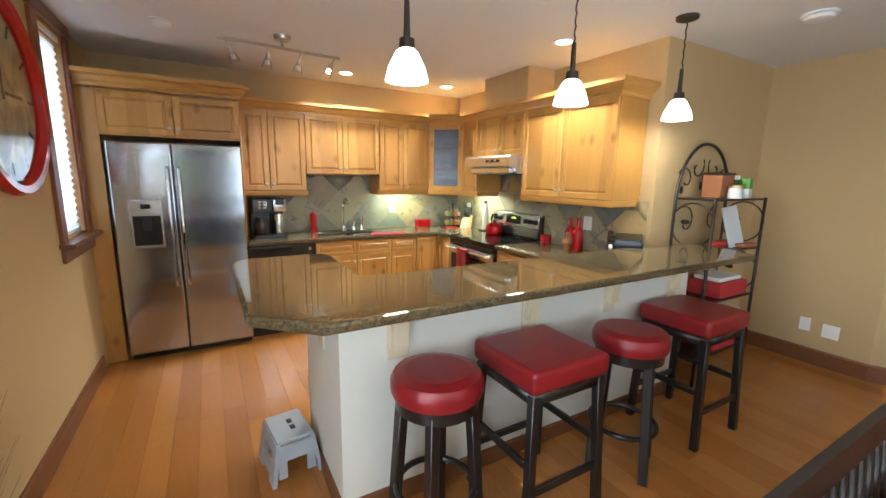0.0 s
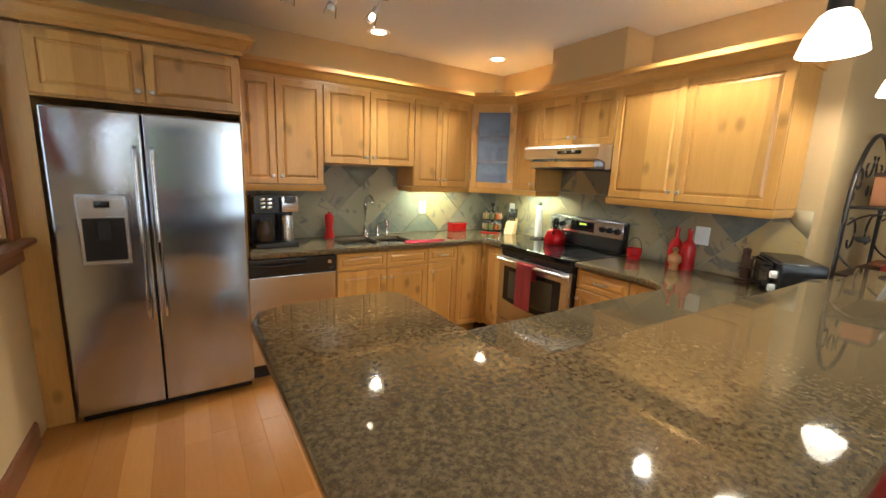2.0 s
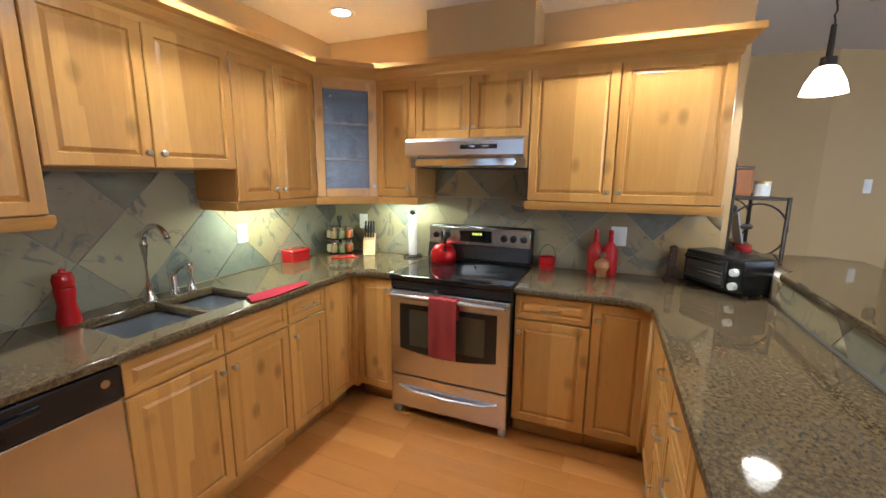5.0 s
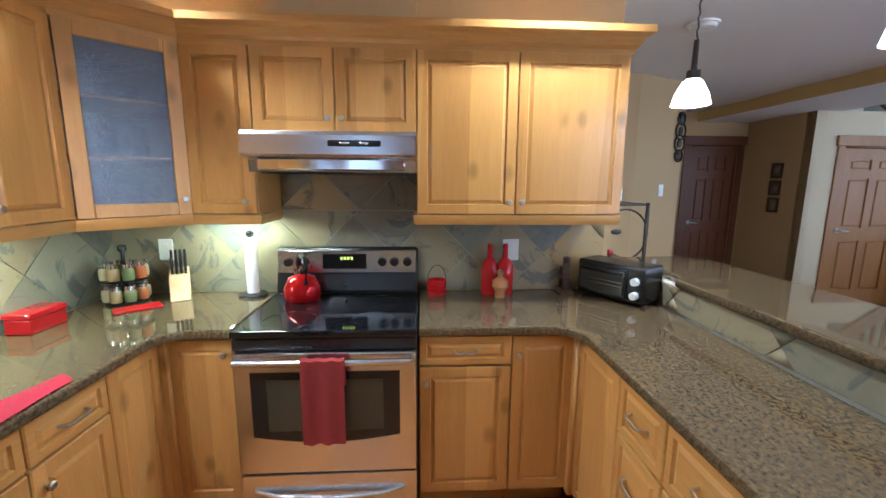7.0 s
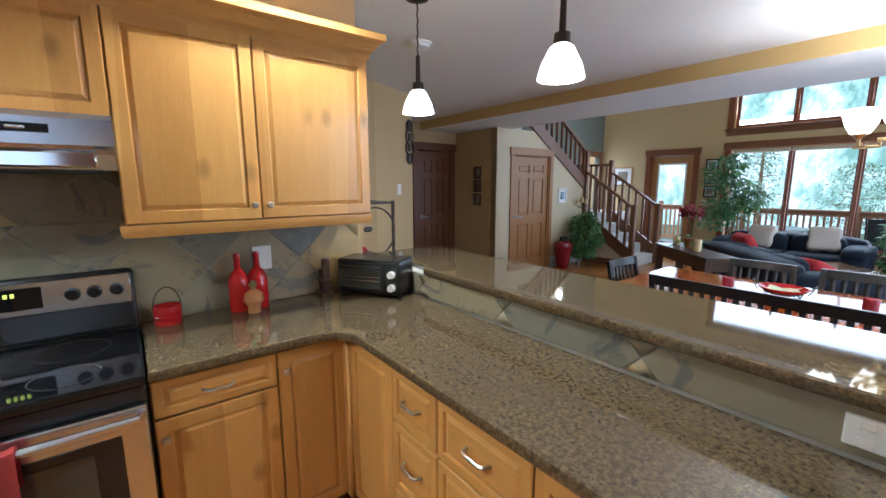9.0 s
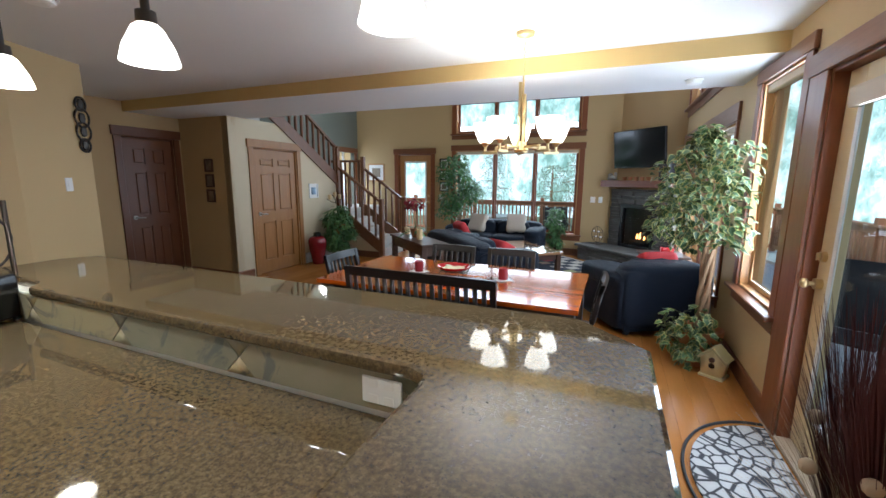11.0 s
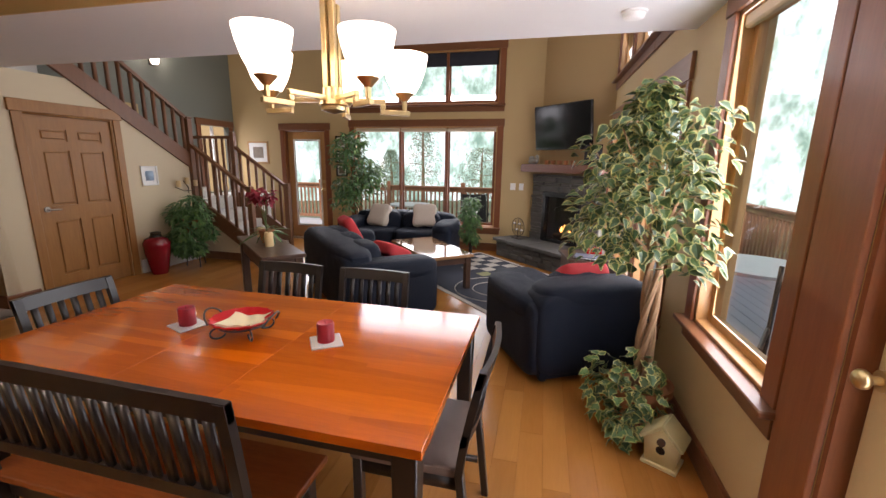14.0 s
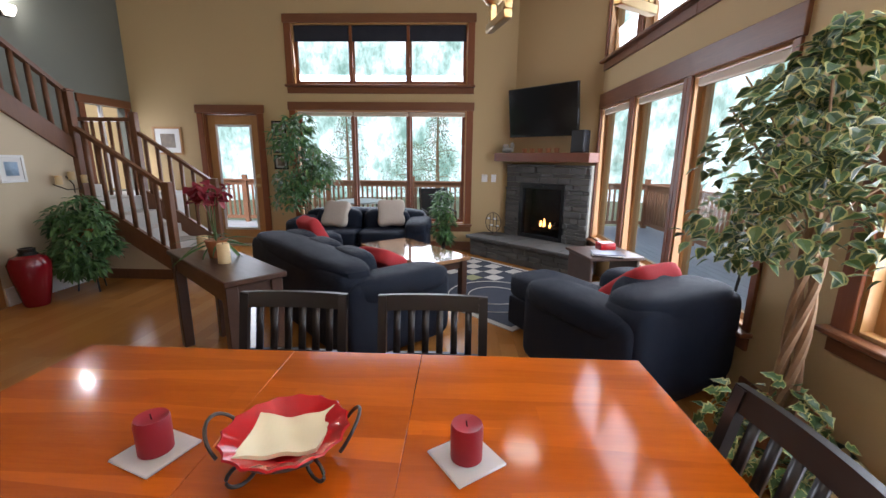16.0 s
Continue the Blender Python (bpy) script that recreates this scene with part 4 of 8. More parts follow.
part("lever", join(lathe([(0, 0), (0.024, 0), (0.02, 0.03), (0.018, 0.09), (0.0, 0.1)], 14, (0.12, 0, 0)), tube([(0.12, 0, 0.095), (0.14, -0.03, 0.13), (0.15, -0.05, 0.14)], 0.008)), CHROME, tap)
part("side_spray", lathe([(0, 0), (0.024, 0), (0.018, 0.02), (0.014, 0.06), (0.02, 0.11), (0.018, 0.14), (0, 0.145)], 14, (0.21, 0, 0)), CHROME, tap)

# refrigerator
fr = thing("refrigerator", "stainless side-by-side refrigerator with ice dispenser, shut", "refrigerator", (-0.70, 3.965, 0))
part("body", B((0.005, 0.085, 0.06, 0.895, 0.66, 1.735), bevel=0.006), plain("fridge_side_grey", (0.10, 0.10, 0.105), 0.4), fr)
part("kick_grille", B((0.01, 0.05, 0.012, 0.89, 0.12, 0.058), bevel=0.004), BLACK, fr)
for x0, x1, what in ((0.0, 0.405, "freezer_door"), (0.412, 0.9, "fridge_door")):
    bm = B((x0, 0, 0.065, x1, 0.08, 1.745), bevel=0.012, seg=3)
    dd = part(what, bm, STEEL_DARK, fr)
    hx = x1 - 0.035 if x0 == 0 else x0 + 0.035
    part("handle", tube([(hx, 0.0, 0.60), (hx, -0.035, 0.615), (hx, -0.048, 0.66), (hx, -0.052, 1.05), (hx, -0.048, 1.5), (hx, -0.035, 1.545), (hx, 0.0, 1.56)], 0.013, 10), STEEL, dd, "long bowed steel handle")
disp = part("dispenser", B((0.10, -0.012, 0.93, 0.315, 0.0, 1.31), bevel=0.005), STEEL, fr, "silver dispenser surround")
part("recess", B((0.118, -0.016, 0.955, 0.297, -0.0125, 1.185), bevel=0.003), BLACK, disp)
part("control_panel", B((0.118, -0.016, 1.20, 0.297, -0.0125, 1.295), bevel=0.002), STEEL, disp)
part("display", B((0.175, -0.019, 1.24, 0.24, -0.0165, 1.275)), BLACK, disp)
part("paddle", B((0.18, -0.022, 1.07, 0.235, -0.0165, 1.17), bevel=0.003), RUBBER, disp)
part("badge", B((0.80, -0.003, 1.63, 0.83, 0.0005, 1.67), bevel=0.001), CHROME, fr)

# dishwasher
dw = thing("dishwasher", "stainless dishwasher with black control strip, shut", "dishwasher", (0.2, 4.065, 0))
part("body", B((0.003, 0.03, 0.09, 0.6, 0.56, 0.87)), RUBBER, dw)
part("door", B((0.003, 0, 0.11, 0.6, 0.028, 0.745), bevel=0.006, seg=2), STEEL, dw)
cp = part("control_panel", B((0.003, -0.012, 0.752, 0.6, 0.028, 0.868), bevel=0.008, seg=2), BLACK, dw)
part("handle", join(tube([(0.03, -0.014, 0.83), (0.2, -0.03, 0.822), (0.38, -0.014, 0.83)], 0.012), B((0.1, -0.016, 0.775, 0.3, -0.01, 0.785))), BLACK_GLASS, cp)
part("button", cyl((0.545, -0.012, 0.825), (0.545, -0.018, 0.825), 0.014), STEEL, cp)
part("toe_kick", B((0.003, 0.055, 0.0, 0.6, 0.09, 0.105)), BLACK, dw)

# range
rg = thing("range", "stainless electric range with black glass cooktop", "range", (2.135, 3.775, 0), -90)
part("body", B((0.002, 0.03, 0.04, 0.756, 0.62, 0.885)), BLACK, rg)
part("cooktop", B((0.0, -0.005, 0.887, 0.758, 0.56, 0.918), bevel=0.007, seg=2), BLACK_GLASS, rg, "black ceramic glass cooktop")
for x, y, r_ in ((0.2, 0.14, 0.11), (0.56, 0.14, 0.085), (0.2, 0.40, 0.08), (0.56, 0.40, 0.105)):
    part("burner_ring", lathe([(r_, 0.9185), (r_ + 0.003, 0.919), (r_ + 0.003, 0.9187), (r_, 0.9182)], 40, (x, y, 0)), plain("burner_print", (0.07, 0.07, 0.07), 0.2), rg)
part("vent_strip", B((0.004, 0.005, 0.832, 0.754, 0.03, 0.885), bevel=0.004), BLACK, rg)
od = part("oven_door", B((0.006, -0.012, 0.285, 0.752, 0.03, 0.828), bevel=0.008, seg=2), STEEL, rg)
bm = bmesh.new()
win = [(0.075, 0.46)] + [(0.075 + 0.608 * t, 0.46 - 0.03 * math.sin(math.pi * t)) for t in np.linspace(0.1, 0.9, 9)] + [(0.683, 0.46), (0.683, 0.745), (0.075, 0.745)]
bm.faces.new([bm.verts.new((x, -0.013, z)) for x, z in win])
r2 = bmesh.ops.extrude_face_region(bm, geom=bm.faces[:])
bmesh.ops.translate(bm, verts=[g for g in r2["geom"] if isinstance(g, bmesh.types.BMVert)], vec=(0, -0.003, 0))
part("oven_window", bm, BLACK, od)
part("oven_pane", B((0.14, -0.0185, 0.485, 0.615, -0.0165, 0.715), bevel=0.001), plain("bronze_oven_glass", (0.05, 0.045, 0.03), 0.04), od)
part("handle", tube([(0.02, -0.012, 0.80), (0.03, -0.05, 0.802), (0.2, -0.062, 0.806), (0.38, -0.066, 0.808), (0.56, -0.062, 0.806), (0.728, -0.05, 0.802), (0.738, -0.012, 0.80)], 0.014, 10), STEEL, od)
dr = part("storage_drawer", B((0.006, -0.01, 0.062, 0.752, 0.03, 0.278), bevel=0.008, seg=2), STEEL, rg)
part("drawer_grip", tube([(0.06, -0.01, 0.205), (0.15, -0.03, 0.19), (0.38, -0.038, 0.183), (0.61, -0.03, 0.19), (0.70, -0.01, 0.205)], 0.013, 10), STEEL, dr)
bm = B((0.0, 0.55, 0.918, 0.758, 0.635, 1.165), bevel=0.02, seg=2)
for v in bm.verts:
    v.co.y += 0.045 * max(0, v.co.z - 0.93) / 0.2 * (1 if v.co.y < 0.6 else 0)
bg = part("back_guard", bm, BLACK, rg)
part("control_panel", B((0.012, 0.5625, 1.03, 0.746, 0.574, 1.155), bevel=0.004), STEEL, bg, m=Matrix.Translation((0, 0.0, 0)))
part("display", B((0.25, 0.556, 1.055, 0.48, 0.5615, 1.135), bevel=0.002), BLACK_GLASS, bg)
part("clock_digits", B(*[(0.345 + 0.018 * i, 0.5545, 1.105, 0.355 + 0.018 * i, 0.5558, 1.12) for i in range(4)]), glow("amber_digits", (0.6, 0.75, 0.1), 1.5), bg)
for x in (0.07, 0.155, 0.565, 0.63, 0.70):
    part("control_knob", join(cyl((x, 0.562, 1.092), (x, 0.54, 1.092), 0.025, 0.02, 18), B((x - 0.004, 0.532, 1.072, x + 0.004, 0.541, 1.112))), BLACK, bg, "black burner knob")
for x in (0.03, 0.72):
    part("foot", B((x - 0.02, 0.02, 0, x + 0.02, 0.06, 0.042)), WHITE, rg)

# hood
hd = thing("range_hood", "brushed steel under-cabinet range hood", "range hood", (2.30, 3.75, 1.558), -90)
bm = bmesh.new()
prof = [(0.0, 0.072), (0.0, 0.15), (0.012, 0.168), (0.475, 0.175), (0.475, 0.0), (0.085, 0.0), (0.075, 0.05), (0.02, 0.062)]
bm.faces.new([bm.verts.new((0.0, y, z)) for y, z in prof])
r2 = bmesh.ops.extrude_face_region(bm, geom=bm.faces[:])
bmesh.ops.translate(bm, verts=[g for g in r2["geom"] if isinstance(g, bmesh.types.BMVert)], vec=(0.728, 0, 0))
part("hood_shell", bm, STEEL, hd)
part("control_slot", B((0.36, -0.003, 0.104, 0.58, 0.001, 0.13), bevel=0.008, seg=2), BLACK, hd)
part("slider", B((0.41, -0.006, 0.112, 0.45, -0.0032, 0.122), (0.49, -0.006, 0.112, 0.53, -0.0032, 0.122)), STEEL, hd)
part("visor", B((0.05, 0.035, 0.006, 0.68, 0.074, 0.056), bevel=0.006), CHROME, hd)
part("filter", B((0.05, 0.08, -0.006, 0.69, 0.42, -0.001)), RUBBER, hd)


# things on the counters
def counter_thing(name, label, category, x, y, z=0.914, turn=0.0):
    return thing(name, label, category, (x, y, z), turn)


cm = counter_thing("coffee_maker", "black dual coffee maker with glass carafe", "coffee maker", 0.28, 4.22, turn=4)
part("base", B((0, 0, 0, 0.30, 0.26, 0.035), bevel=0.006), BLACK, cm)
part("tower", B((0.0, 0.15, 0.035, 0.175, 0.26, 0.37), (0.0, 0.02, 0.245, 0.175, 0.15, 0.37), bevel=0.006), BLACK, cm)
part("silver_tower", B((0.182, 0.15, 0.035, 0.30, 0.26, 0.27), bevel=0.006), BLACK, cm)
part("pod_head", B((0.182, 0.0, 0.255, 0.30, 0.26, 0.37), bevel=0.012, seg=2), STEEL, cm, "silver pod head")
part("pod_lid", B((0.20, -0.004, 0.32, 0.282, 0.1, 0.374), bevel=0.004), BLACK, cm)
part("thermos", lathe([(0, 0), (0.045, 0), (0.047, 0.16), (0.04, 0.185), (0, 0.19)], 18, (0.24, 0.09, 0.04)), STEEL, cm)
part("carafe", lathe([(0, 0), (0.055, 0), (0.065, 0.04), (0.06, 0.1), (0.04, 0.14), (0.042, 0.155), (0, 0.155)], 18, (0.088, 0.085, 0.04)), plain("dark_carafe_glass", (0.03, 0.02, 0.015), 0.05), cm)
part("buttons", B(*[(0.045 + 0.045 * i, 0.0165, 0.28 + 0.028 * j, 0.08 + 0.045 * i, 0.0195, 0.298 + 0.028 * j) for i in range(2) for j in range(3)]), STEEL, cm)
part("carafe_handle", tube([(0.03, 0.04, 0.18), (0.01, 0.01, 0.16), (0.01, 0.01, 0.09), (0.03, 0.035, 0.07)], 0.008), BLACK, cm)

mill = counter_thing("pepper_mill", "glossy red pepper mill beside the sink", "pepper mill", 0.89, 4.53)
part("body", lathe([(0, 0), (0.04, 0), (0.04, 0.03), (0.03, 0.08), (0.036, 0.14), (0.034, 0.15), (0, 0.15)], 18), RED_GLOSS, mill)
part("cap", lathe([(0, 0.152), (0.034, 0.152), (0.037, 0.18), (0.03, 0.205), (0.012, 0.21), (0.01, 0.222), (0, 0.224)], 18), RED_GLOSS, mill)
cl = bmesh.new()
rows = []
for k in range(13):
    t = k / 12
    x = -0.19 + 0.37 * t
    wd = 0.05 + 0.012 * math.sin(t * 5)
    rows.append([cl.verts.new((x + 0.02 * q, q * wd, 0.004 + 0.010 * (1 - q * q) * (0.6 + 0.4 * math.sin(t * 9 + q)))) for q in (-1, -0.6, 0, 0.6, 1)])
for a, b in zip(rows, rows[1:]):
    for k in range(4):
        cl.faces.new((a[k], b[k], b[k + 1], a[k + 1]))
bmesh.ops.solidify(cl, geom=cl.faces[:], thickness=0.004)
solid("dish_cloth", cl, plain("bright_red_cloth", (0.50, 0.02, 0.05), 0.85, vary=0.12, scale=60, bump=0.4), "folded bright red dish cloth lying by the sink", "cloth", kind="", m=pose(1.585, 4.105, 0.916, 0, 0, -5))
bx_ = counter_thing("red_box", "red lidded recipe box on the counter", "box", 2.22, 4.575, turn=0)
part("base", B((-0.085, -0.05, 0, 0.085, 0.05, 0.06), bevel=0.004), RED_GLOSS, bx_)
part("lid", B((-0.089, -0.054, 0.061, 0.089, 0.054, 0.085), bevel=0.005), RED_GLOSS, bx_)
sr = counter_thing("spice_rack", "chrome carousel of glass spice jars", "spice rack", 2.595, 4.475)
part("stand", join(lathe([(0, 0), (0.09, 0), (0.09, 0.012), (0.012, 0.016), (0.008, 0.25), (0.02, 0.262), (0.018, 0.285), (0, 0.29)], 20), lathe([(0.02, 0.115), (0.1, 0.115), (0.1, 0.122), (0.02, 0.122)], 20)), BLACK, sr)
for z in (0.016, 0.124):
    for i in range(8):
        a = 2 * math.pi * i / 8
        j = part("jar", lathe([(0, 0), (0.024, 0), (0.027, 0.01), (0.027, 0.05), (0.02, 0.06), (0, 0.06)], 10, (0.075 * math.cos(a), 0.075 * math.sin(a), z)), plain("spice_%s" % "abcdefgh"[i], [(0.28, 0.2, 0.1), (0.12, 0.14, 0.06), (0.35, 0.1, 0.03), (0.4, 0.33, 0.2)][i % 4], 0.15), sr)
        part("lid", lathe([(0.022, 0.06), (0.022, 0.08), (0, 0.082)], 10, (0.075 * math.cos(a), 0.075 * math.sin(a), z)), CHROME, j)
solid("trivet", B((-0.095, -0.045, 0, 0.095, 0.045, 0.009), bevel=0.003), RED_GLOSS, "flat red glass trivet on the counter", "trivet", kind="", m=pose(2.47, 4.345, 0.9145, 0, 0, -50))
kb = counter_thing("knife_block", "pale wood knife block full of black knives", "knife block", 2.64, 4.24, turn=-62)
bm = B((-0.045, -0.06, 0, 0.045, 0.06, 0.13), bevel=0.004)
for v in bm.verts:
    v.co.y += 0.35 * v.co.z
    if v.co.z > 0.06:
        v.co.z += 0.35 * (v.co.y - 0.05)
part("block", bm, wood("pale_beech", (0.62, 0.45, 0.25), (0.52, 0.35, 0.18), 0.45), kb)
for i in range(4):
    for j in range(2):
        x, y = -0.03 + 0.02 * i, -0.01 + 0.05 * j
        part("knife_handle", B((x - 0.006, y - 0.01, 0.125 + 0.03 * j, x + 0.006, y + 0.01, 0.215 + 0.03 * j), bevel=0.003), BLACK, kb, m=Matrix.Translation((0, 0.04, 0)))
pt = counter_thing("paper_towel_holder", "nearly spent white paper towel roll on a black stand", "paper towel", 2.68, 3.89)
part("stand", join(lathe([(0, 0), (0.075, 0), (0.07, 0.014), (0.008, 0.016), (0.007, 0.31), (0.018, 0.32), (0.02, 0.34), (0.0, 0.352)], 24)), BLACK, pt)
part("roll", lathe([(0.015, 0.02), (0.031, 0.02), (0.031, 0.31), (0.015, 0.31)], 24), PAPER, pt)
kt = counter_thing("kettle", "shiny red whistling kettle on the cooktop", "kettle", 2.60, 3.61, 0.919, 30)
part("body", lathe([(0, 0.0), (0.085, 0.0), (0.095, 0.02), (0.09, 0.07), (0.065, 0.115), (0.03, 0.13), (0, 0.132)], 28), plain("red_enamel", (0.45, 0.006, 0.008), 0.08, 0.5), kt)
part("lid_knob", lathe([(0, 0.13), (0.012, 0.132), (0.018, 0.15), (0, 0.158)], 14), BLACK, kt)
part("handle", tube([(-0.075, 0, 0.09), (-0.08, 0, 0.17), (-0.045, 0, 0.215), (0.045, 0, 0.215), (0.075, 0, 0.17), (0.07, 0, 0.09)], 0.012, 10), BLACK, kt)
part("spout", cyl((0.065, 0, 0.075), (0.125, 0, 0.13), 0.026, 0.014), CHROME, kt)
tw = thing("tea_towel", "faded red towel hanging over the oven handle", "towel", (2.135, 3.775, 0), -90)
bm = bmesh.new()
rows = []
for k, (y, z) in enumerate([(-0.045, 0.70), (-0.045, 0.80), (-0.056, 0.826), (-0.07, 0.833), (-0.086, 0.824), (-0.092, 0.78), (-0.092, 0.70), (-0.091, 0.60), (-0.09, 0.47)]):
    rows.append([bm.verts.new((0.30 + 0.17 * i / 10, y - 0.006 * math.sin(i * 1.3) * (1 if k > 4 else 0), z + 0.004 * math.sin(i * 2.0))) for i in range(11)])
for a, b in zip(rows, rows[1:]):
    for i in range(10):
        bm.faces.new((a[i], a[i + 1], b[i + 1], b[i]))
bmesh.ops.solidify(bm, geom=bm.faces[:], thickness=0.006)
part("cloth", bm, PINK_CLOTH, tw)
pot = counter_thing("small_pot", "small red enamel pot with a wire bail", "pot", 2.69, 2.915)
part("bowl", lathe([(0, 0), (0.05, 0), (0.052, 0.015), (0.048, 0.02), (0.053, 0.035), (0.049, 0.04), (0.054, 0.055), (0.052, 0.08), (0.046, 0.08), (0.046, 0.01), (0, 0.01)], 22), RED_GLOSS, pot)
part("bail", tube([(0.052 * math.cos(a), 0, 0.07 + 0.09 * math.sin(a)) for a in np.linspace(0, math.pi, 12)], 0.0025, 6), BRONZE, pot, m=Matrix.Rotation(radians(-80), 4, "Z"))
for x, y, h in ((2.70, 2.625, 0.30), (2.70, 2.54, 0.30)):
    b = counter_thing("oil_bottle", "tall red glass bottle with cork", "bottle", x, y)
    tagged(b, group="red bottles beside the range")
    part("bottle", lathe([(0, 0), (0.044, 0), (0.046, 0.015), (0.046, 0.15), (0.03, 0.185), (0.015, 0.2), (0.014, 0.24), (0.0, 0.24)], 18), RED_GLOSS, b)
    part("stopper", lathe([(0.012, 0.24), (0.016, 0.255), (0.012, 0.275), (0, 0.277)], 12), RED_GLOSS, b)
hj = counter_thing("decorative_jar", "small gold and red perfume-shaped jar", "jar", 2.62, 2.58)
part("jar", lathe([(0, 0), (0.03, 0), (0.028, 0.03), (0.045, 0.06), (0.04, 0.09), (0.015, 0.11), (0, 0.112)], 18), plain("amber_glass", (0.45, 0.2, 0.08), 0.15), hj)
part("stopper", lathe([(0.012, 0.112), (0.02, 0.135), (0.008, 0.15), (0, 0.15)], 12), BRASS, hj)
to = counter_thing("toaster_oven", "black toaster oven with glass door", "toaster oven", 2.60, 1.92, turn=-146)
part("body", B((-0.185, -0.14, 0.015, 0.185, 0.05, 0.2), bevel=0.016, seg=3), BLACK, to)
dd = part("door", B((-0.175, -0.152, 0.03, 0.10, -0.141, 0.18), bevel=0.006), BLACK, to)
part("glass", B((-0.158, -0.156, 0.05, 0.08, -0.1525, 0.148), bevel=0.002), plain("smoky_glass", (0.05, 0.05, 0.045), 0.04), dd)
part("handle", tube([(-0.16, -0.152, 0.165), (-0.15, -0.172, 0.166), (0.07, -0.172, 0.166), (0.08, -0.152, 0.165)], 0.007), BLACK, dd)
part("rack", B(*[(-0.155, -0.1585, 0.09 + 0.02 * i, 0.08, -0.1565, 0.093 + 0.02 * i) for i in range(2)]), STEEL, dd)
for z in (0.06, 0.13):
    part("knob", cyl((0.143, -0.141, z), (0.143, -0.165, z), 0.02, 0.018, 18), WHITE, to, "white dial")
for x in (-0.17, 0.17):
    for y in (-0.1, 0.03):
        part("foot", cyl((x, y, 0), (x, y, 0.016), 0.014), RUBBER, to)
st = counter_thing("wooden_figure_stand", "carved dark wooden bottle stand", "ornament", 2.71, 2.20)
part("stand", join(B((-0.05, -0.035, 0, 0.05, 0.035, 0.02), bevel=0.003), B((-0.035, -0.02, 0.02, -0.015, 0.02, 0.17), (0.015, -0.02, 0.02, 0.035, 0.02, 0.14), (-0.045, -0.025, 0.075, 0.045, 0.025, 0.09), bevel=0.004), lathe([(0.02, 0.17), (0.022, 0.2), (0, 0.21)], 12, (-0.025, 0, 0))), DARK_WOOD, st)
cv = counter_thing("candy_vase", "clear glass vase of bright sweets above the cabinets", "vase", 2.52, 4.33, 2.116)
part("vase", lathe([(0, 0), (0.04, 0), (0.05, 0.02), (0.085, 0.16), (0.08, 0.16), (0.045, 0.02), (0, 0.012)], 20), CLEAR, cv)
for i in range(16):
    a = i * 2.4
    part("sweet", puff((0.022 * math.cos(a) * (1 + i % 2 * 0.4), 0.022 * math.sin(a), 0.025 + 0.0045 * i), (0.022, 0.02, 0.018), 0.8, 8, 5), plain("sweet_%s" % "rgby"[i % 4], [(0.6, 0.03, 0.03), (0.1, 0.45, 0.05), (0.6, 0.25, 0.02), (0.6, 0.5, 0.05)][i % 4], 0.3), cv)


def plate(name, m, w, h, label, kind_, n=1):
    p = thing(name, label, kind_)
    p.matrix_world = m
    part("cover", B((-w / 2, -0.007, -h / 2, w / 2, 0, h / 2), bevel=0.003), WHITE, p)
    if kind_ == "outlet":
        for i in range(n):
            for dz in (-0.022, 0.022):
                x = (i - (n - 1) / 2) * 0.046
                part("socket", B((x - 0.014, -0.009, dz - 0.012, x + 0.014, -0.0065, dz + 0.012), bevel=0.002), PAPER, p)
    else:
        for i in range(n):
            x = (i - (n - 1) / 2) * 0.046
            part("rocker", B((x - 0.015, -0.011, -0.032, x + 0.015, -0.0065, 0.032), bevel=0.002), WHITE, p)
    return p


plate("wall_outlet", pose(1.838, 4.636, 1.153), 0.075, 0.115, "white electrical outlet on the slate backsplash", "outlet")
plate("wall_outlet", pose(2.766, 4.366, 1.15, 0, 0, -90), 0.075, 0.115, "white electrical outlet on the slate backsplash", "outlet")
plate("wall_outlet", pose(2.766, 2.497, 1.145, 0, 0, -90), 0.09, 0.12, "white electrical outlet on the slate backsplash", "outlet")
plate("wall_outlet", pose(0.66, 1.789, 0.975, 0, 0, 180), 0.12, 0.075, "white electrical outlet under the bar edge", "outlet", 2)
plate("wall_outlet", pose(4.30, 1.42, 0.33, 0, 0, -90), 0.075, 0.115, "white outlet plate above the baseboard", "outlet")
plate("wall_outlet", pose(4.30, 1.25, 0.31, 0, 0, -90), 0.11, 0.115, "white double outlet plate above the baseboard", "outlet", 2)
plate("light_switch", pose(4.49, 0.614, 1.45, 0, 0, -63.8), 0.075, 0.115, "white rocker switch on the slanted wall", "switch")
plate("light_switch", pose(0.52, FY, 1.14, 0, 0, 180), 0.09, 0.115, "white switch plate beside the wide window", "switch")
plate("light_switch", pose(0.38, FY, 1.14, 0, 0, 180), 0.075, 0.115, "white switch plate beside the wide window", "switch")
plate("light_switch", pose(3.78, FY, 1.12, 0, 0, 180), 0.075, 0.115, "white switch plate beside the glazed door", "switch")

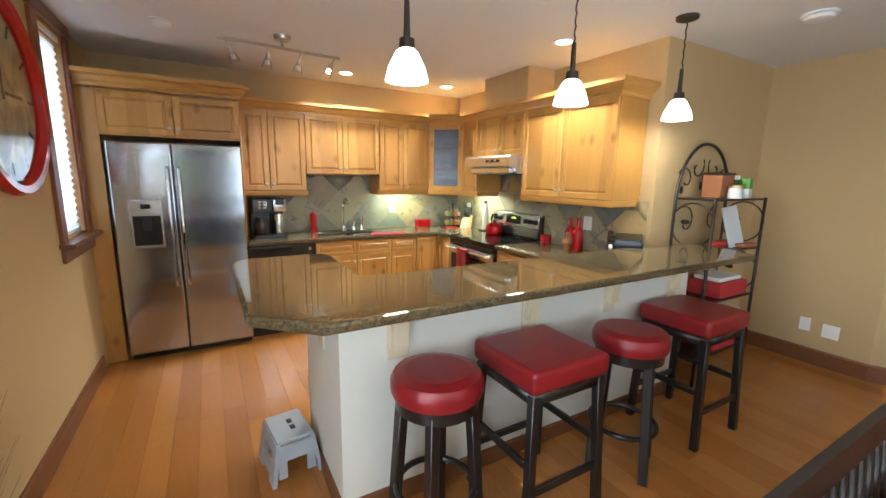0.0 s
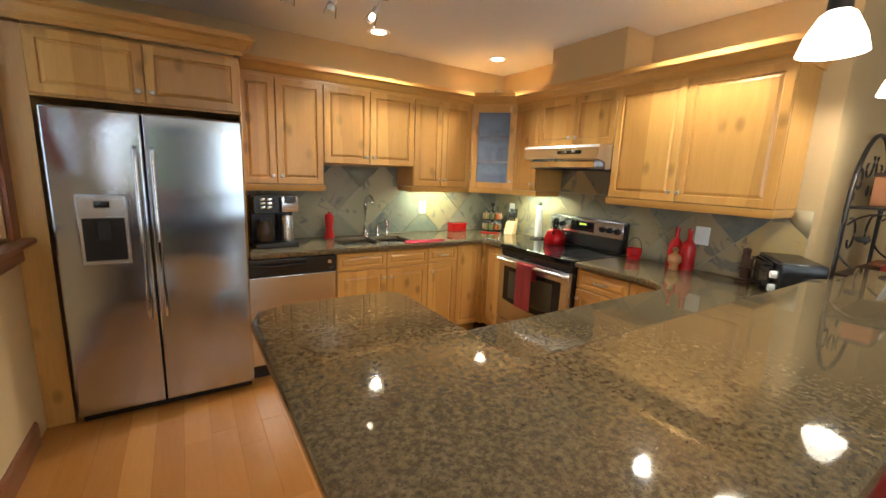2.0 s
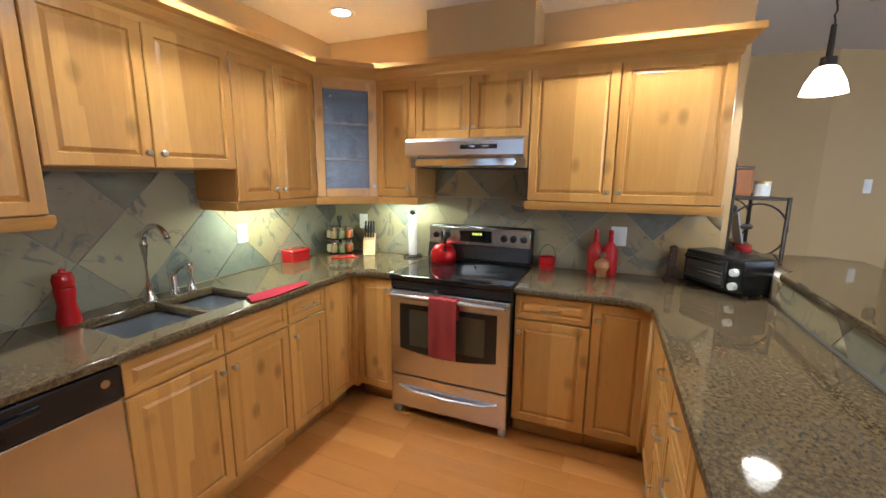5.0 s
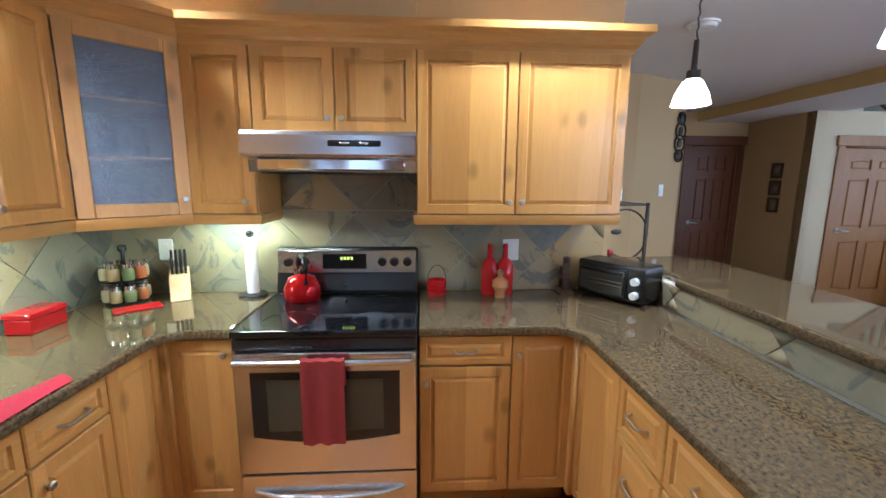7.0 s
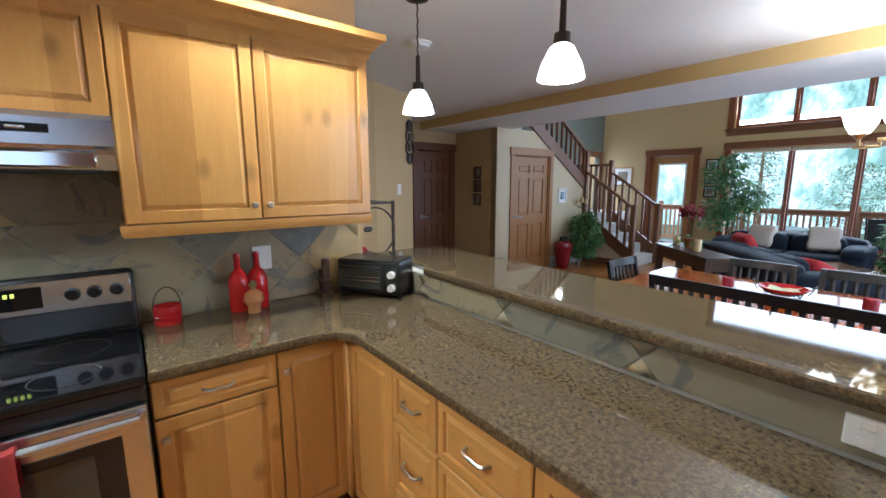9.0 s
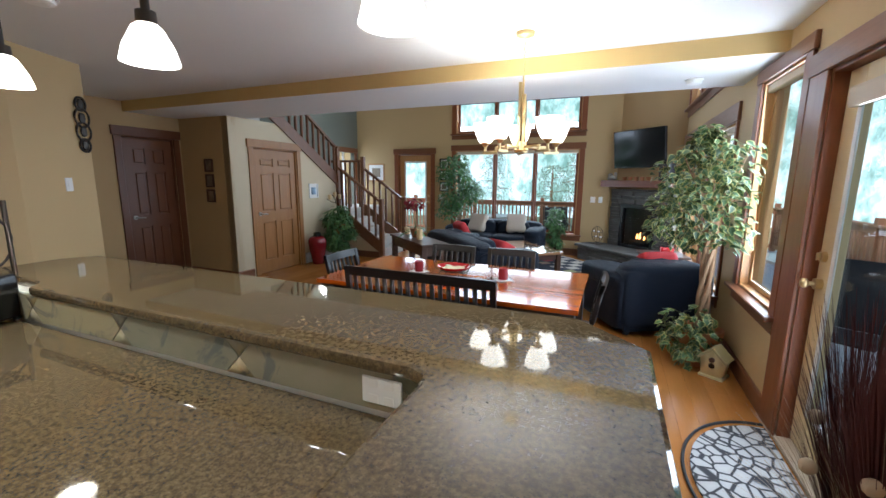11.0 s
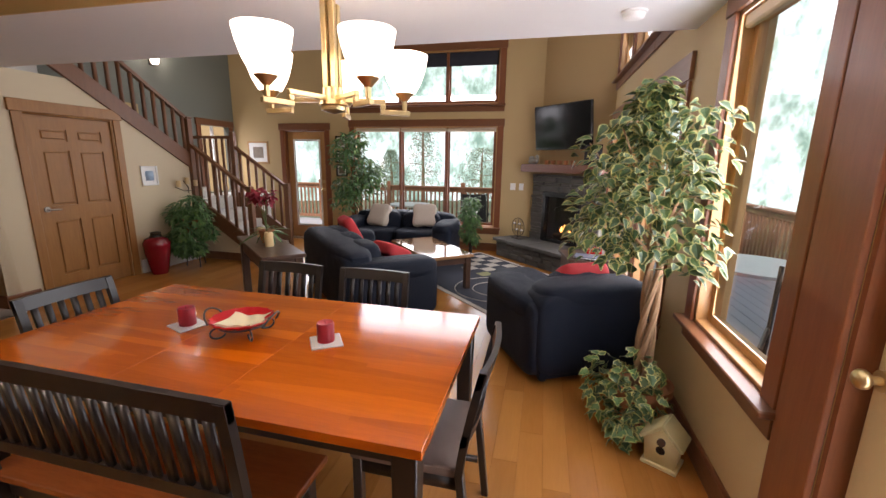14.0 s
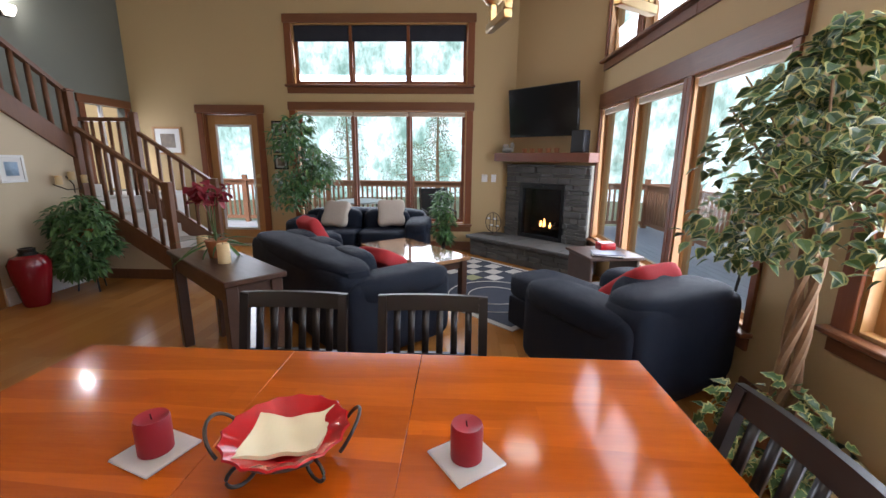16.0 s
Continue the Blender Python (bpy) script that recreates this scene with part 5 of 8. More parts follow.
# wall clock
ck = thing("wall_clock", "large round wall clock with a red rim", "clock")
ck.matrix_world = pose(WX, 2.77, 1.865, 0, 0, 90)
RIM_N = 48
prof = [(0.40, 0.0), (0.46, 0.0), (0.47, 0.03), (0.455, 0.06), (0.42, 0.055), (0.40, 0.03)]
flat = Matrix.Rotation(radians(90), 4, "X")
part("rim", lathe(prof + [prof[0]], RIM_N), RED_GLOSS, ck, m=flat)
face = Mat("antique_clock_face", 0.35)
fv = face.coords()
face.colour(face.mix(face.ramp(face.noise(fv, 4, 5, 0.6, 1.5), [(0.4, (0, 0, 0)), (0.6, (1, 1, 1))]), (0.45, 0.34, 0.16), (0.12, 0.085, 0.05)))
part("dial", lathe([(0, 0.012), (0.405, 0.012), (0.405, 0.0), (0, 0.0)], RIM_N), face.m, ck, m=flat)
part("clock_hands", B((-0.01, -0.022, -0.03, 0.01, -0.018, 0.26), (-0.03, -0.026, -0.008, 0.2, -0.0225, 0.008)), BLACK, ck)
for i in range(12):
    a = radians(30 * i)
    part("hour_mark", B((-0.008, -0.016, 0.31, 0.008, -0.0125, 0.38)), BLACK, ck, m=Matrix.Rotation(a, 4, "Y"))
cg = part("glass", lathe([(0, 0.036), (0.2, 0.034), (0.405, 0.028), (0.405, 0.026), (0, 0.032)], RIM_N), PANE, ck, m=flat)
cg.visible_shadow = False


# ---- lamps that hang in the kitchen ----
def pendant(x, y, z, power=9):
    p = thing("pendant_lamp", "bronze pendant lamp with lit white glass shade", "pendant lamp", (x, y, H), group="pendants over the bar")
    zz = z - H
    part("canopy", lathe([(0, 0), (0.065, 0), (0.062, -0.018), (0.02, -0.032), (0, -0.034)], 20), BRONZE, p)
    part("chain", tube([(0.004 * math.sin(k * 2.1), 0.004 * math.cos(k * 2.1), -0.03 - (-(zz) - 0.33) * k / 14) for k in range(15)], 0.0045, 6), BRONZE, p)
    part("stem", cyl((0, 0, zz + 0.30), (0, 0, zz + 0.155), 0.011, 0.014, 10), BRONZE, p)
    part("socket", lathe([(0, 0.165), (0.03, 0.16), (0.032, 0.12), (0.026, 0.118), (0, 0.118)], 16, (0, 0, zz)), BRONZE, p)
    s_ = part("shade", lathe([(0.026, 0.125), (0.045, 0.11), (0.075, 0.05), (0.088, 0.0), (0.083, 0.0), (0.07, 0.05), (0.04, 0.105), (0.026, 0.118)], 28, (0, 0, zz)), SHADE_GLOW, p, "lit opal glass shade")
    lamp("pendant_bulb", "POINT", pose(x, y, z + 0.01), power, WARM, soft=0.03)


for x in (0.675, 1.605, 2.545):
    pendant(x, 1.68, 1.898)


def downlight(x, y, z, power, cone=120):
    d_ = thing("recessed_light", "lit recessed ceiling light with white ring", "ceiling light", (x, y, z), group="recessed lights")
    part("ring", lathe([(0.055, -0.002), (0.08, -0.006), (0.085, 0.0), (0.055, 0.0)], 28), WHITE, d_)
    part("lamp_face", lathe([(0, -0.003), (0.055, -0.003), (0.055, -0.001), (0, -0.001)], 28), CAN_GLOW, d_)
    lamp("recessed_bulb", "SPOT", pose(x, y, z - 0.03), power, WARM, cone=cone, soft=0.03)


for x, y, watts in ((1.18, 4.2, 95), (2.31, 4.19, 90), (2.267, 2.41, 80)):
    downlight(x, y, H, watts, 132)
tr_ = thing("track_light", "curved nickel track light with four glass heads", "track light", (0.48, 3.4, H))
part("canopy", join(lathe([(0, 0), (0.06, 0), (0.055, -0.03), (0, -0.035)], 20), cyl((0, 0, -0.03), (0, 0, -0.075), 0.01)), NICKEL, tr_)
part("rail", tube([(x, 0.03 * math.sin(x * 5.5), -0.085) for x in np.linspace(-0.42, 0.42, 20)], 0.011, 8), NICKEL, tr_)
for x, lean in ((-0.36, -20), (-0.09, 10), (0.13, 12), (0.38, 25)):
    y = 0.03 * math.sin(x * 5.5)
    hm = Matrix.Translation((x, y, -0.095)) @ Matrix.Rotation(radians(lean), 4, "Y") @ Matrix.Rotation(radians(12), 4, "X")
    h_ = part("head", join(cyl((0, 0, 0), (0, 0, -0.05), 0.007, n=8), lathe([(0, -0.045), (0.018, -0.045), (0.02, -0.075), (0.016, -0.085), (0, -0.085)], 14)), NICKEL, tr_, m=hm)
    part("glass_shade", lathe([(0.018, -0.075), (0.026, -0.095), (0.034, -0.14), (0.031, -0.14), (0.023, -0.097), (0.016, -0.08)], 16), CLEAR, h_, m=hm.copy())
    part("bulb", lathe([(0, -0.085), (0.014, -0.09), (0.016, -0.115), (0, -0.122)], 12), CAN_GLOW if x > 0.3 else PAPER, h_, m=hm.copy())
lamp("track_bulb", "SPOT", look((1.0, 3.6, 2.33), (1.3, 4.5, 1.2)), 10, WARM, cone=110)
# strips under the corner cabinets
for x, y, w_, t_ in ((1.9, 4.5, 0.45, 0), (2.62, 3.95, 0.3, 90)):
    u = thing("under_cabinet_light", "slim lit strip under the wall cabinets", "strip light", (x, y, 1.356), t_)
    part("housing", B((-w_ / 2, -0.03, -0.016, w_ / 2, 0.03, 0), bevel=0.003), WHITE, u)
    part("diffuser", B((-w_ / 2 + 0.01, -0.022, -0.02, w_ / 2 - 0.01, 0.022, -0.0165)), glow("strip_glow", (0.95, 1.0, 0.72), 10), u)
    lamp("strip_bulb", "AREA", pose(x, y, 1.33, 0, 0, t_), 5.0, (0.95, 1.0, 0.66), size=w_, size_y=0.05)


def smoke_detector(x, y, z, r_=0.07):
    s_ = thing("smoke_detector", "round white smoke detector on the ceiling", "smoke detector", (x, y, z), group="ceiling detectors")
    part("base", lathe([(0, 0), (r_, 0), (r_, -0.012), (r_ * 0.86, -0.014), (0, -0.014)], 26), WHITE, s_)
    part("cover", lathe([(r_ * 0.84, -0.015), (r_ * 0.8, -0.034), (r_ * 0.5, -0.04), (0, -0.04)], 26), WHITE, s_)


smoke_detector(3.15, 1.25, H, 0.09)
smoke_detector(-0.25, 3.5, H)
smoke_detector(-0.42, -1.55, LOFT_Z)


# ---- stools at the bar ----
def stool(x, y, z, round_, turn, label):
    s_ = thing("bar_stool", label, "stool", (x, y, 0), turn, "red bar stools")
    if round_:
        part("seat", lathe([(0, z), (0.13, z), (0.175, z - 0.012), (0.188, z - 0.035), (0.188, z - 0.075), (0.18, z - 0.095), (0, z - 0.095)], 36), RED_LEATHER, s_, "padded red leather seat")
        part("apron", lathe([(0.0, z - 0.097), (0.168, z - 0.097), (0.168, z - 0.15), (0.15, z - 0.15), (0, z - 0.14)], 32), BLACK_WOOD, s_)
        part("foot_ring", tube([(0.165 * math.cos(a), 0.165 * math.sin(a), 0.24) for a in np.linspace(0, 2 * math.pi, 28, endpoint=False)], 0.014, 8, True), BLACK_WOOD, s_)
        for i in range(4):
            a = radians(45 + 90 * i)
            c_, q_ = math.cos(a), math.sin(a)
            bm = B((-0.022, -0.022, 0, 0.022, 0.022, z - 0.12), bevel=0.004)
            for v in bm.verts:
                k = v.co.z / (z - 0.12)
                v.co.x += (0.185 - 0.045 * k) * c_
                v.co.y += (0.185 - 0.045 * k) * q_
            part("leg", bm, BLACK_WOOD, s_)
    else:
        w_, d_ = 0.225, 0.215
        bm = B((-w_, -d_, z - 0.10, w_, d_, z), bevel=0.03, seg=4)
        part("seat", bm, RED_LEATHER, s_, "padded red leather seat")
        part("apron", B((-w_ + 0.02, -d_ + 0.02, z - 0.15, w_ - 0.02, d_ - 0.02, z - 0.101)), BLACK_WOOD, s_)
        for i in (-1, 1):
            for j in (-1, 1):
                bm = B((-0.02, -0.02, 0, 0.02, 0.02, z - 0.11), bevel=0.004)
                for v in bm.verts:
                    k = v.co.z / z
                    v.co.x += i * (w_ - 0.01 - 0.03 * k)
                    v.co.y += j * (d_ - 0.01 - 0.03 * k)
                part("leg", bm, BLACK_WOOD, s_)
        for j in (-1, 1):
            part("stretcher", B((-w_ + 0.02, j * (d_ - 0.02) - 0.01, 0.2, w_ - 0.02, j * (d_ - 0.02) + 0.01, 0.235), bevel=0.003), BLACK_WOOD, s_)
            part("stretcher", B((j * (w_ - 0.02) - 0.01, -d_ + 0.02, 0.32, j * (w_ - 0.02) + 0.01, d_ - 0.02, 0.355), bevel=0.003), BLACK_WOOD, s_)
    return s_


stool(0.685, 1.41, 0.765, True, 10, "round red leather bar stool with black legs")
stool(1.21, 1.388, 0.765, False, 0, "square red leather bar stool with black legs")
stool(1.79, 1.335, 0.765, True, 30, "round red leather bar stool with black legs")
stool(2.455, 1.384, 0.765, False, 0, "square red leather bar stool with black legs")

# folding step stool
ss = thing("step_stool", "pale blue-grey folding plastic step stool", "step stool", (0.215, 2.165, 0), 97)
bm = B((-0.13, -0.09, 0.205, 0.13, 0.09, 0.225), bevel=0.008, seg=2)
part("top", bm, GREY_PLASTIC, ss)
# dark patches laid on the uncut top for the shade inside grip slots
part("grip_slot", B((-0.05, -0.025, 0.2245, -0.01, 0.0, 0.2265), (0.01, -0.025, 0.2245, 0.05, 0.0, 0.2265), bevel=0.0005), RUBBER, ss)
for i in (-1, 1):
    bm = wall_mesh(-0.14, 0.14, 0, 0.21, 0.02, [(-0.075, 0.075, 0.07, 0.155), (-0.06, 0.06, 0, 0.03)])
    for v in bm.verts:
        v.co.x *= 1.06 - 0.12 * v.co.z / 0.21
        v.co.y += -0.01 + i * (0.115 - 0.03 * v.co.z / 0.21)
    part("side", bm, GREY_PLASTIC, ss)
for i in (-1, 1):
    bm = wall_mesh(-0.09, 0.09, 0.03, 0.2, 0.012, [(-0.05, 0.05, 0.03, 0.12)])
    part("end", bm, GREY_PLASTIC, ss, m=Matrix.Translation((i * 0.122 - 0.006, 0, 0)) @ Matrix.Rotation(radians(90), 4, "Z"))


# ---- the iron rack in the niche ----
rk = thing("bakers_rack", "black wrought iron baker's rack with arched back", "shelf rack", (3.335, 1.88, 0))
RW, RD = 0.36, 0.28
arch = [(-RW, 0, 0)] + [(-RW, 0, 1.3)] + [(-RW * math.cos(a), 0, 1.38 + 0.42 * math.sin(a)) for a in np.linspace(0.05, math.pi - 0.05, 18)] + [(RW, 0, 1.3), (RW, 0, 0)]
part("back_frame", tube(arch, 0.012, 8), BRONZE, rk)
for x in (-RW, RW):
    part("front_post", tube([(x, -RD, 0), (x, -RD, 1.40)], 0.012, 8), BRONZE, rk)
for z in (0.2, 0.62, 1.0, 1.38):
    sh = part("shelf", B((-RW, -RD, z, RW, 0, z + 0.014), bevel=0.003), BRONZE if z != 1.0 else DARK_WOOD, rk)


def spiral(cx, cz, r0, turns, start, k=1):
    return [(cx + k * r0 * (1 - t) * math.cos(start + turns * 2 * math.pi * t), 0, cz + r0 * (1 - t) * math.sin(start + turns * 2 * math.pi * t)) for t in np.linspace(0, 0.85, 22)]


for k in (-1, 1):
    for cx, cz, r0, st_ in ((0.12, 1.62, 0.1, 2.5), (0.26, 1.52, 0.11, 0.5), (0.2, 1.2, 0.13, 1.2)):
        part("scroll", tube(spiral(k * cx, cz, r0, 0.9, st_, k), 0.006, 6), BRONZE, rk)
    for cz in (1.2, 0.8):
        ring = [(k * RW, -RD / 2 + 0.15 * math.cos(a), cz + 0.16 * math.sin(a)) for a in np.linspace(0.6, 5.9, 24)]
        part("side_scroll", tube(ring, 0.006, 6), BRONZE, rk)
        part("iron_leaf", puff((k * RW, -RD / 2 + 0.05, cz + 0.02), (0.012, 0.07, 0.035), 0.9, 10, 6), BRONZE, rk)
    part("iron_leaf", puff((k * 0.05, 0, 1.48), (0.04, 0.012, 0.07), 0.9, 10, 6), BRONZE, rk)
    part("iron_leaf", puff((k * 0.3, 0, 1.45), (0.05, 0.012, 0.06), 0.9, 10, 6), BRONZE, rk)


def on_rack(name, label, category, x, y, z, turn=0):
    return thing(name, label, category, (3.335 + 0.85 * x, 1.88 + 0.78 * y, z), turn)


o = on_rack("wooden_box", "reddish wooden box on the rack", "box", 0.02, -0.12, 1.394)
part("box", B((-0.09, -0.07, 0, 0.09, 0.07, 0.17), bevel=0.004), TERRACOTTA, o)
part("lid", B((-0.095, -0.075, 0.171, 0.095, 0.075, 0.19), bevel=0.004), DARK_WOOD, o)
for x in (0.14, 0.2):
    o = on_rack("spray_bottle", "small clear bottle with white cap", "bottle", x, -0.2, 1.394)
    part("bottle", lathe([(0, 0), (0.026, 0), (0.026, 0.12), (0.01, 0.14), (0, 0.14)], 14), CLEAR, o)
    part("cap", lathe([(0.012, 0.14), (0.012, 0.17), (0, 0.17)], 12), WHITE, o)
o = on_rack("candle_jar", "white jar with a copper lid", "jar", -0.02, -0.3, 1.394)
part("jar", lathe([(0, 0), (0.045, 0), (0.045, 0.075), (0, 0.075)], 20), WHITE, o)
part("lid", lathe([(0.046, 0.076), (0.046, 0.095), (0, 0.097)], 20), BRASS, o)
o = on_rack("tissue_box", "white and green box on the rack", "box", 0.32, -0.2, 1.394, 15)
part("box", B((-0.06, -0.05, 0, 0.06, 0.05, 0.07), bevel=0.003), WHITE, o)
part("band", B((-0.0605, -0.0505, 0.0705, 0.0605, 0.0505, 0.15), bevel=0.003), plain("green_card", (0.12, 0.35, 0.05), 0.5), o)
o = on_rack("clipboard", "white notice board leaning on the rack", "notice board", 0.22, -0.26, 1.016)
part("sheet", B((-0.11, -0.006, 0, 0.11, 0.006, 0.32), bevel=0.002), plain("pale_sheet", (0.72, 0.76, 0.8), 0.5, vary=0.05), o, m=Matrix.Rotation(radians(-14), 4, "X") @ Matrix.Rotation(radians(-6), 4, "Y"))
o = on_rack("red_ribbon", "red gift ribbon on the shelf", "ribbon", -0.05, -0.22, 1.016)
part("bow", join(puff((-0.05, 0, 0.025), (0.1, 0.07, 0.05), 0.8, 14, 8), puff((0.05, 0, 0.025), (0.1, 0.07, 0.05), 0.8, 14, 8)), RED_CLOTH, o)
o = on_rack("wooden_tray", "low wooden tray on the shelf", "tray", 0.3, -0.2, 1.016)
part("tray", B((-0.1, -0.12, 0, 0.1, 0.12, 0.025), bevel=0.004), TERRACOTTA, o)
for z, x, w_ in ((0.634, 0.12, 0.2), (0.214, 0.15, 0.24)):
    o = on_rack("red_basket", "red fabric storage basket on the rack", "basket", x, -0.18, z)
    part("basket", B((-w_, -0.13, 0, w_, 0.13, 0.12 if z > 0.5 else 0.26), bevel=0.02, seg=2), RED_CLOTH, o)
    part("folded_cloth", B((-w_ + 0.03, -0.1, (0.12 if z > 0.5 else 0.26) + 0.001, w_ - 0.05, 0.1, (0.12 if z > 0.5 else 0.26) + 0.035), bevel=0.012, seg=2), PAPER, o)

# carved plaque on the slanted wall
pq = thing("wall_plaque", "dark scrolled iron wall plaque", "plaque")
pq.matrix_world = pose(4.59, 0.41, 1.975, 0, 0, -63.8)
for i, zc in enumerate((-0.18, -0.06, 0.06, 0.18)):
    r_ = 0.08 if i in (1, 2) else 0.058
    part("scroll", tube([(r_ * math.cos(a), -0.012, zc + r_ * math.sin(a)) for a in np.linspace(0, 2 * math.pi, 20, endpoint=False)], 0.009, 6, True), BRONZE, pq)
    part("medallion", puff((0, -0.012, zc), (0.07, 0.02, 0.09), 0.8, 14, 8), BRONZE, pq)


# ---- slate backsplash, tile by tile ----
def clip(poly, keep):
    """The part of a polygon of (u, z) inside the box keep = (u0, u1, z0, z1)."""
    for axis, lim, sign in ((0, keep[0], 1), (0, keep[1], -1), (1, keep[2], 1), (1, keep[3], -1)):
        out = []
        for i in range(len(poly)):
            a, b = poly[i - 1], poly[i]
            da, db = sign * (a[axis] - lim), sign * (b[axis] - lim)
            if (da >= 0) != (db >= 0):
                t = da / (da - db)
                out.append((a[0] + (b[0] - a[0]) * t, a[1] + (b[1] - a[1]) * t))
            if db >= 0:
                out.append(b)
        poly = out
        if len(poly) < 3:
            return []
    return poly


def backsplash(name, m, keep, label, side=0.3, phase=(0, 0)):
    w_ = thing(name, label, "backsplash", kind="structure")
    w_.matrix_world = m
    part("grout_bed", B((keep[0], -0.006, keep[2], keep[1], -0.0005, keep[3])), GROUT, w_)
    half = side / math.sqrt(2)
    g = half - 0.003
    for i in range(-2, int((keep[1] - keep[0]) / half) + 4):
        for j in range(-2, int((keep[3] - keep[2]) / half) + 4):
            if (i + j) % 2:
                continue
            cu, cz = keep[0] + phase[0] + i * half, keep[2] + phase[1] + j * half
            p = clip([(cu - g, cz), (cu, cz - g), (cu + g, cz), (cu, cz + g)], (keep[0] + 0.002, keep[1] - 0.002, keep[2] + 0.002, keep[3] - 0.002))
            if len(p) < 3 or max(q[0] for q in p) - min(q[0] for q in p) < 0.015 or max(q[1] for q in p) - min(q[1] for q in p) < 0.015:
                continue
            bm = bmesh.new()
            bm.faces.new([bm.verts.new((u, -0.0055, z)) for u, z in p])
            out = random.uniform(0.0055, 0.0075)
            r3 = bmesh.ops.extrude_face_region(bm, geom=bm.faces[:])
            bmesh.ops.translate(bm, verts=[q for q in r3["geom"] if isinstance(q, bmesh.types.BMVert)], vec=(0, -out, 0))
            part("tile", bm, SLATE, w_)


backsplash("backsplash", pose(0, KY, 0), (0.225, 2.77, 0.915, 1.515), "diamond-set green and brown slate backsplash", phase=(0.13, 0.21))
backsplash("backsplash", pose(RX, 4.64, 0, 0, 0, -90), (0.0, 2.68, 0.915, 1.36), "diamond-set green and brown slate backsplash", phase=(0.0, 0.21))
backsplash("backsplash", pose(RX, 4.64, 0, 0, 0, -90), (0.895, 1.62, 1.364, 1.57), "dark slate backsplash under the hood", phase=(0.2, 0.0))
backsplash("backsplash", pose(0, 1.777, 0, 0, 0, 180), (-2.76, -0.53, 0.915, 1.03), "slate upstand under the bar edge", 0.42, (0.1, 0.06))


# ---- dining ----
tb = thing("dining_table", "large black-legged dining table with glossy orange wood top", "table")
for x0, x1 in ((0.285, 1.0262), (1.0268, 1.4745), (1.4751, 2.215)):
    part("table_leaf", B((x0, -0.845, 0.726, x1, 0.197, 0.758), bevel=0.001), TABLE_TOP, tb)
part("apron", B((0.365, -0.765, 0.635, 2.135, -0.74, 0.7255), (0.365, 0.092, 0.635, 2.135, 0.117, 0.7255), (0.365, -0.74, 0.635, 0.39, 0.092, 0.7255), (2.11, -0.74, 0.635, 2.135, 0.092, 0.7255)), BLACK_WOOD, tb)
for x in (0.345, 2.155):
    for y in (-0.785, 0.137):
        bm = B((x - 0.04, y - 0.04, 0, x + 0.04, y + 0.04, 0.7255), bevel=0.005)
        for v in bm.verts:
            k = 0.72 + 0.28 * min(1, v.co.z / 0.6)
            v.co.x, v.co.y = x + (v.co.x - x) * k, y + (v.co.y - y) * k
        part("leg", bm, BLACK_WOOD, tb)


def slat_back(parent, w, z0, z1, y0, lean, n, curve=0.0):
    """Posts, rails and slats of a chair's back; the back stands at local y = y0 and leans by lean at the top."""
    def at(z):
        return y0 + lean * ((z - z0) / (z1 - z0)) ** 1.3
    for x in (-w / 2, w / 2):
        pts = [(x, at(z), z) for z in np.linspace(z0, z1, 7)]
        bm = bmesh.new()
        rings = [[bm.verts.new((p[0] + a, p[1] + b, p[2])) for a, b in ((-0.018, -0.014), (0.018, -0.014), (0.018, 0.014), (-0.018, 0.014))] for p in pts]
        for a, b in zip(rings, rings[1:]):
            for i in range(4):
                bm.faces.new((a[i], a[(i + 1) % 4], b[(i + 1) % 4], b[i]))
        bm.faces.new(rings[0][::-1])
        bm.faces.new(rings[-1])
        part("back_post", bm, BLACK_WOOD, parent)
    for za, zb, nm in ((z1 - 0.06, z1 + 0.004, "top_rail"), (z0 + 0.13, z0 + 0.175, "lower_rail")):
        bm = bmesh.new()
        rings = []
        for x in np.linspace(-w / 2 - 0.018, w / 2 + 0.018, 9):
            c = curve * (1 - (2 * x / w) ** 2)
            rings.append([bm.verts.new((x, at(z) + c + b, z)) for z, b in ((za, -0.011), (zb, -0.011), (zb, 0.011), (za, 0.011))])
        for a, b in zip(rings, rings[1:]):
            for i in range(4):
                bm.faces.new((a[i], a[(i + 1) % 4], b[(i + 1) % 4], b[i]))
        bm.faces.new(rings[0][::-1])
        bm.faces.new(rings[-1])
        part(nm, bm, BLACK_WOOD, parent)
    for i in range(n):
        x = -w / 2 + w * (i + 1) / (n + 1)
        c = curve * (1 - (2 * x / w) ** 2)
        a, b = z0 + 0.15, z1 - 0.06
        bm = B((x - 0.014, -0.006, 0, x + 0.014, 0.006, 1))
        for v in bm.verts:
            z = a + (b - a) * v.co.z
            v.co.y += at(z) + c
            v.co.z = z
        part("slat", bm, BLACK_WOOD, parent)


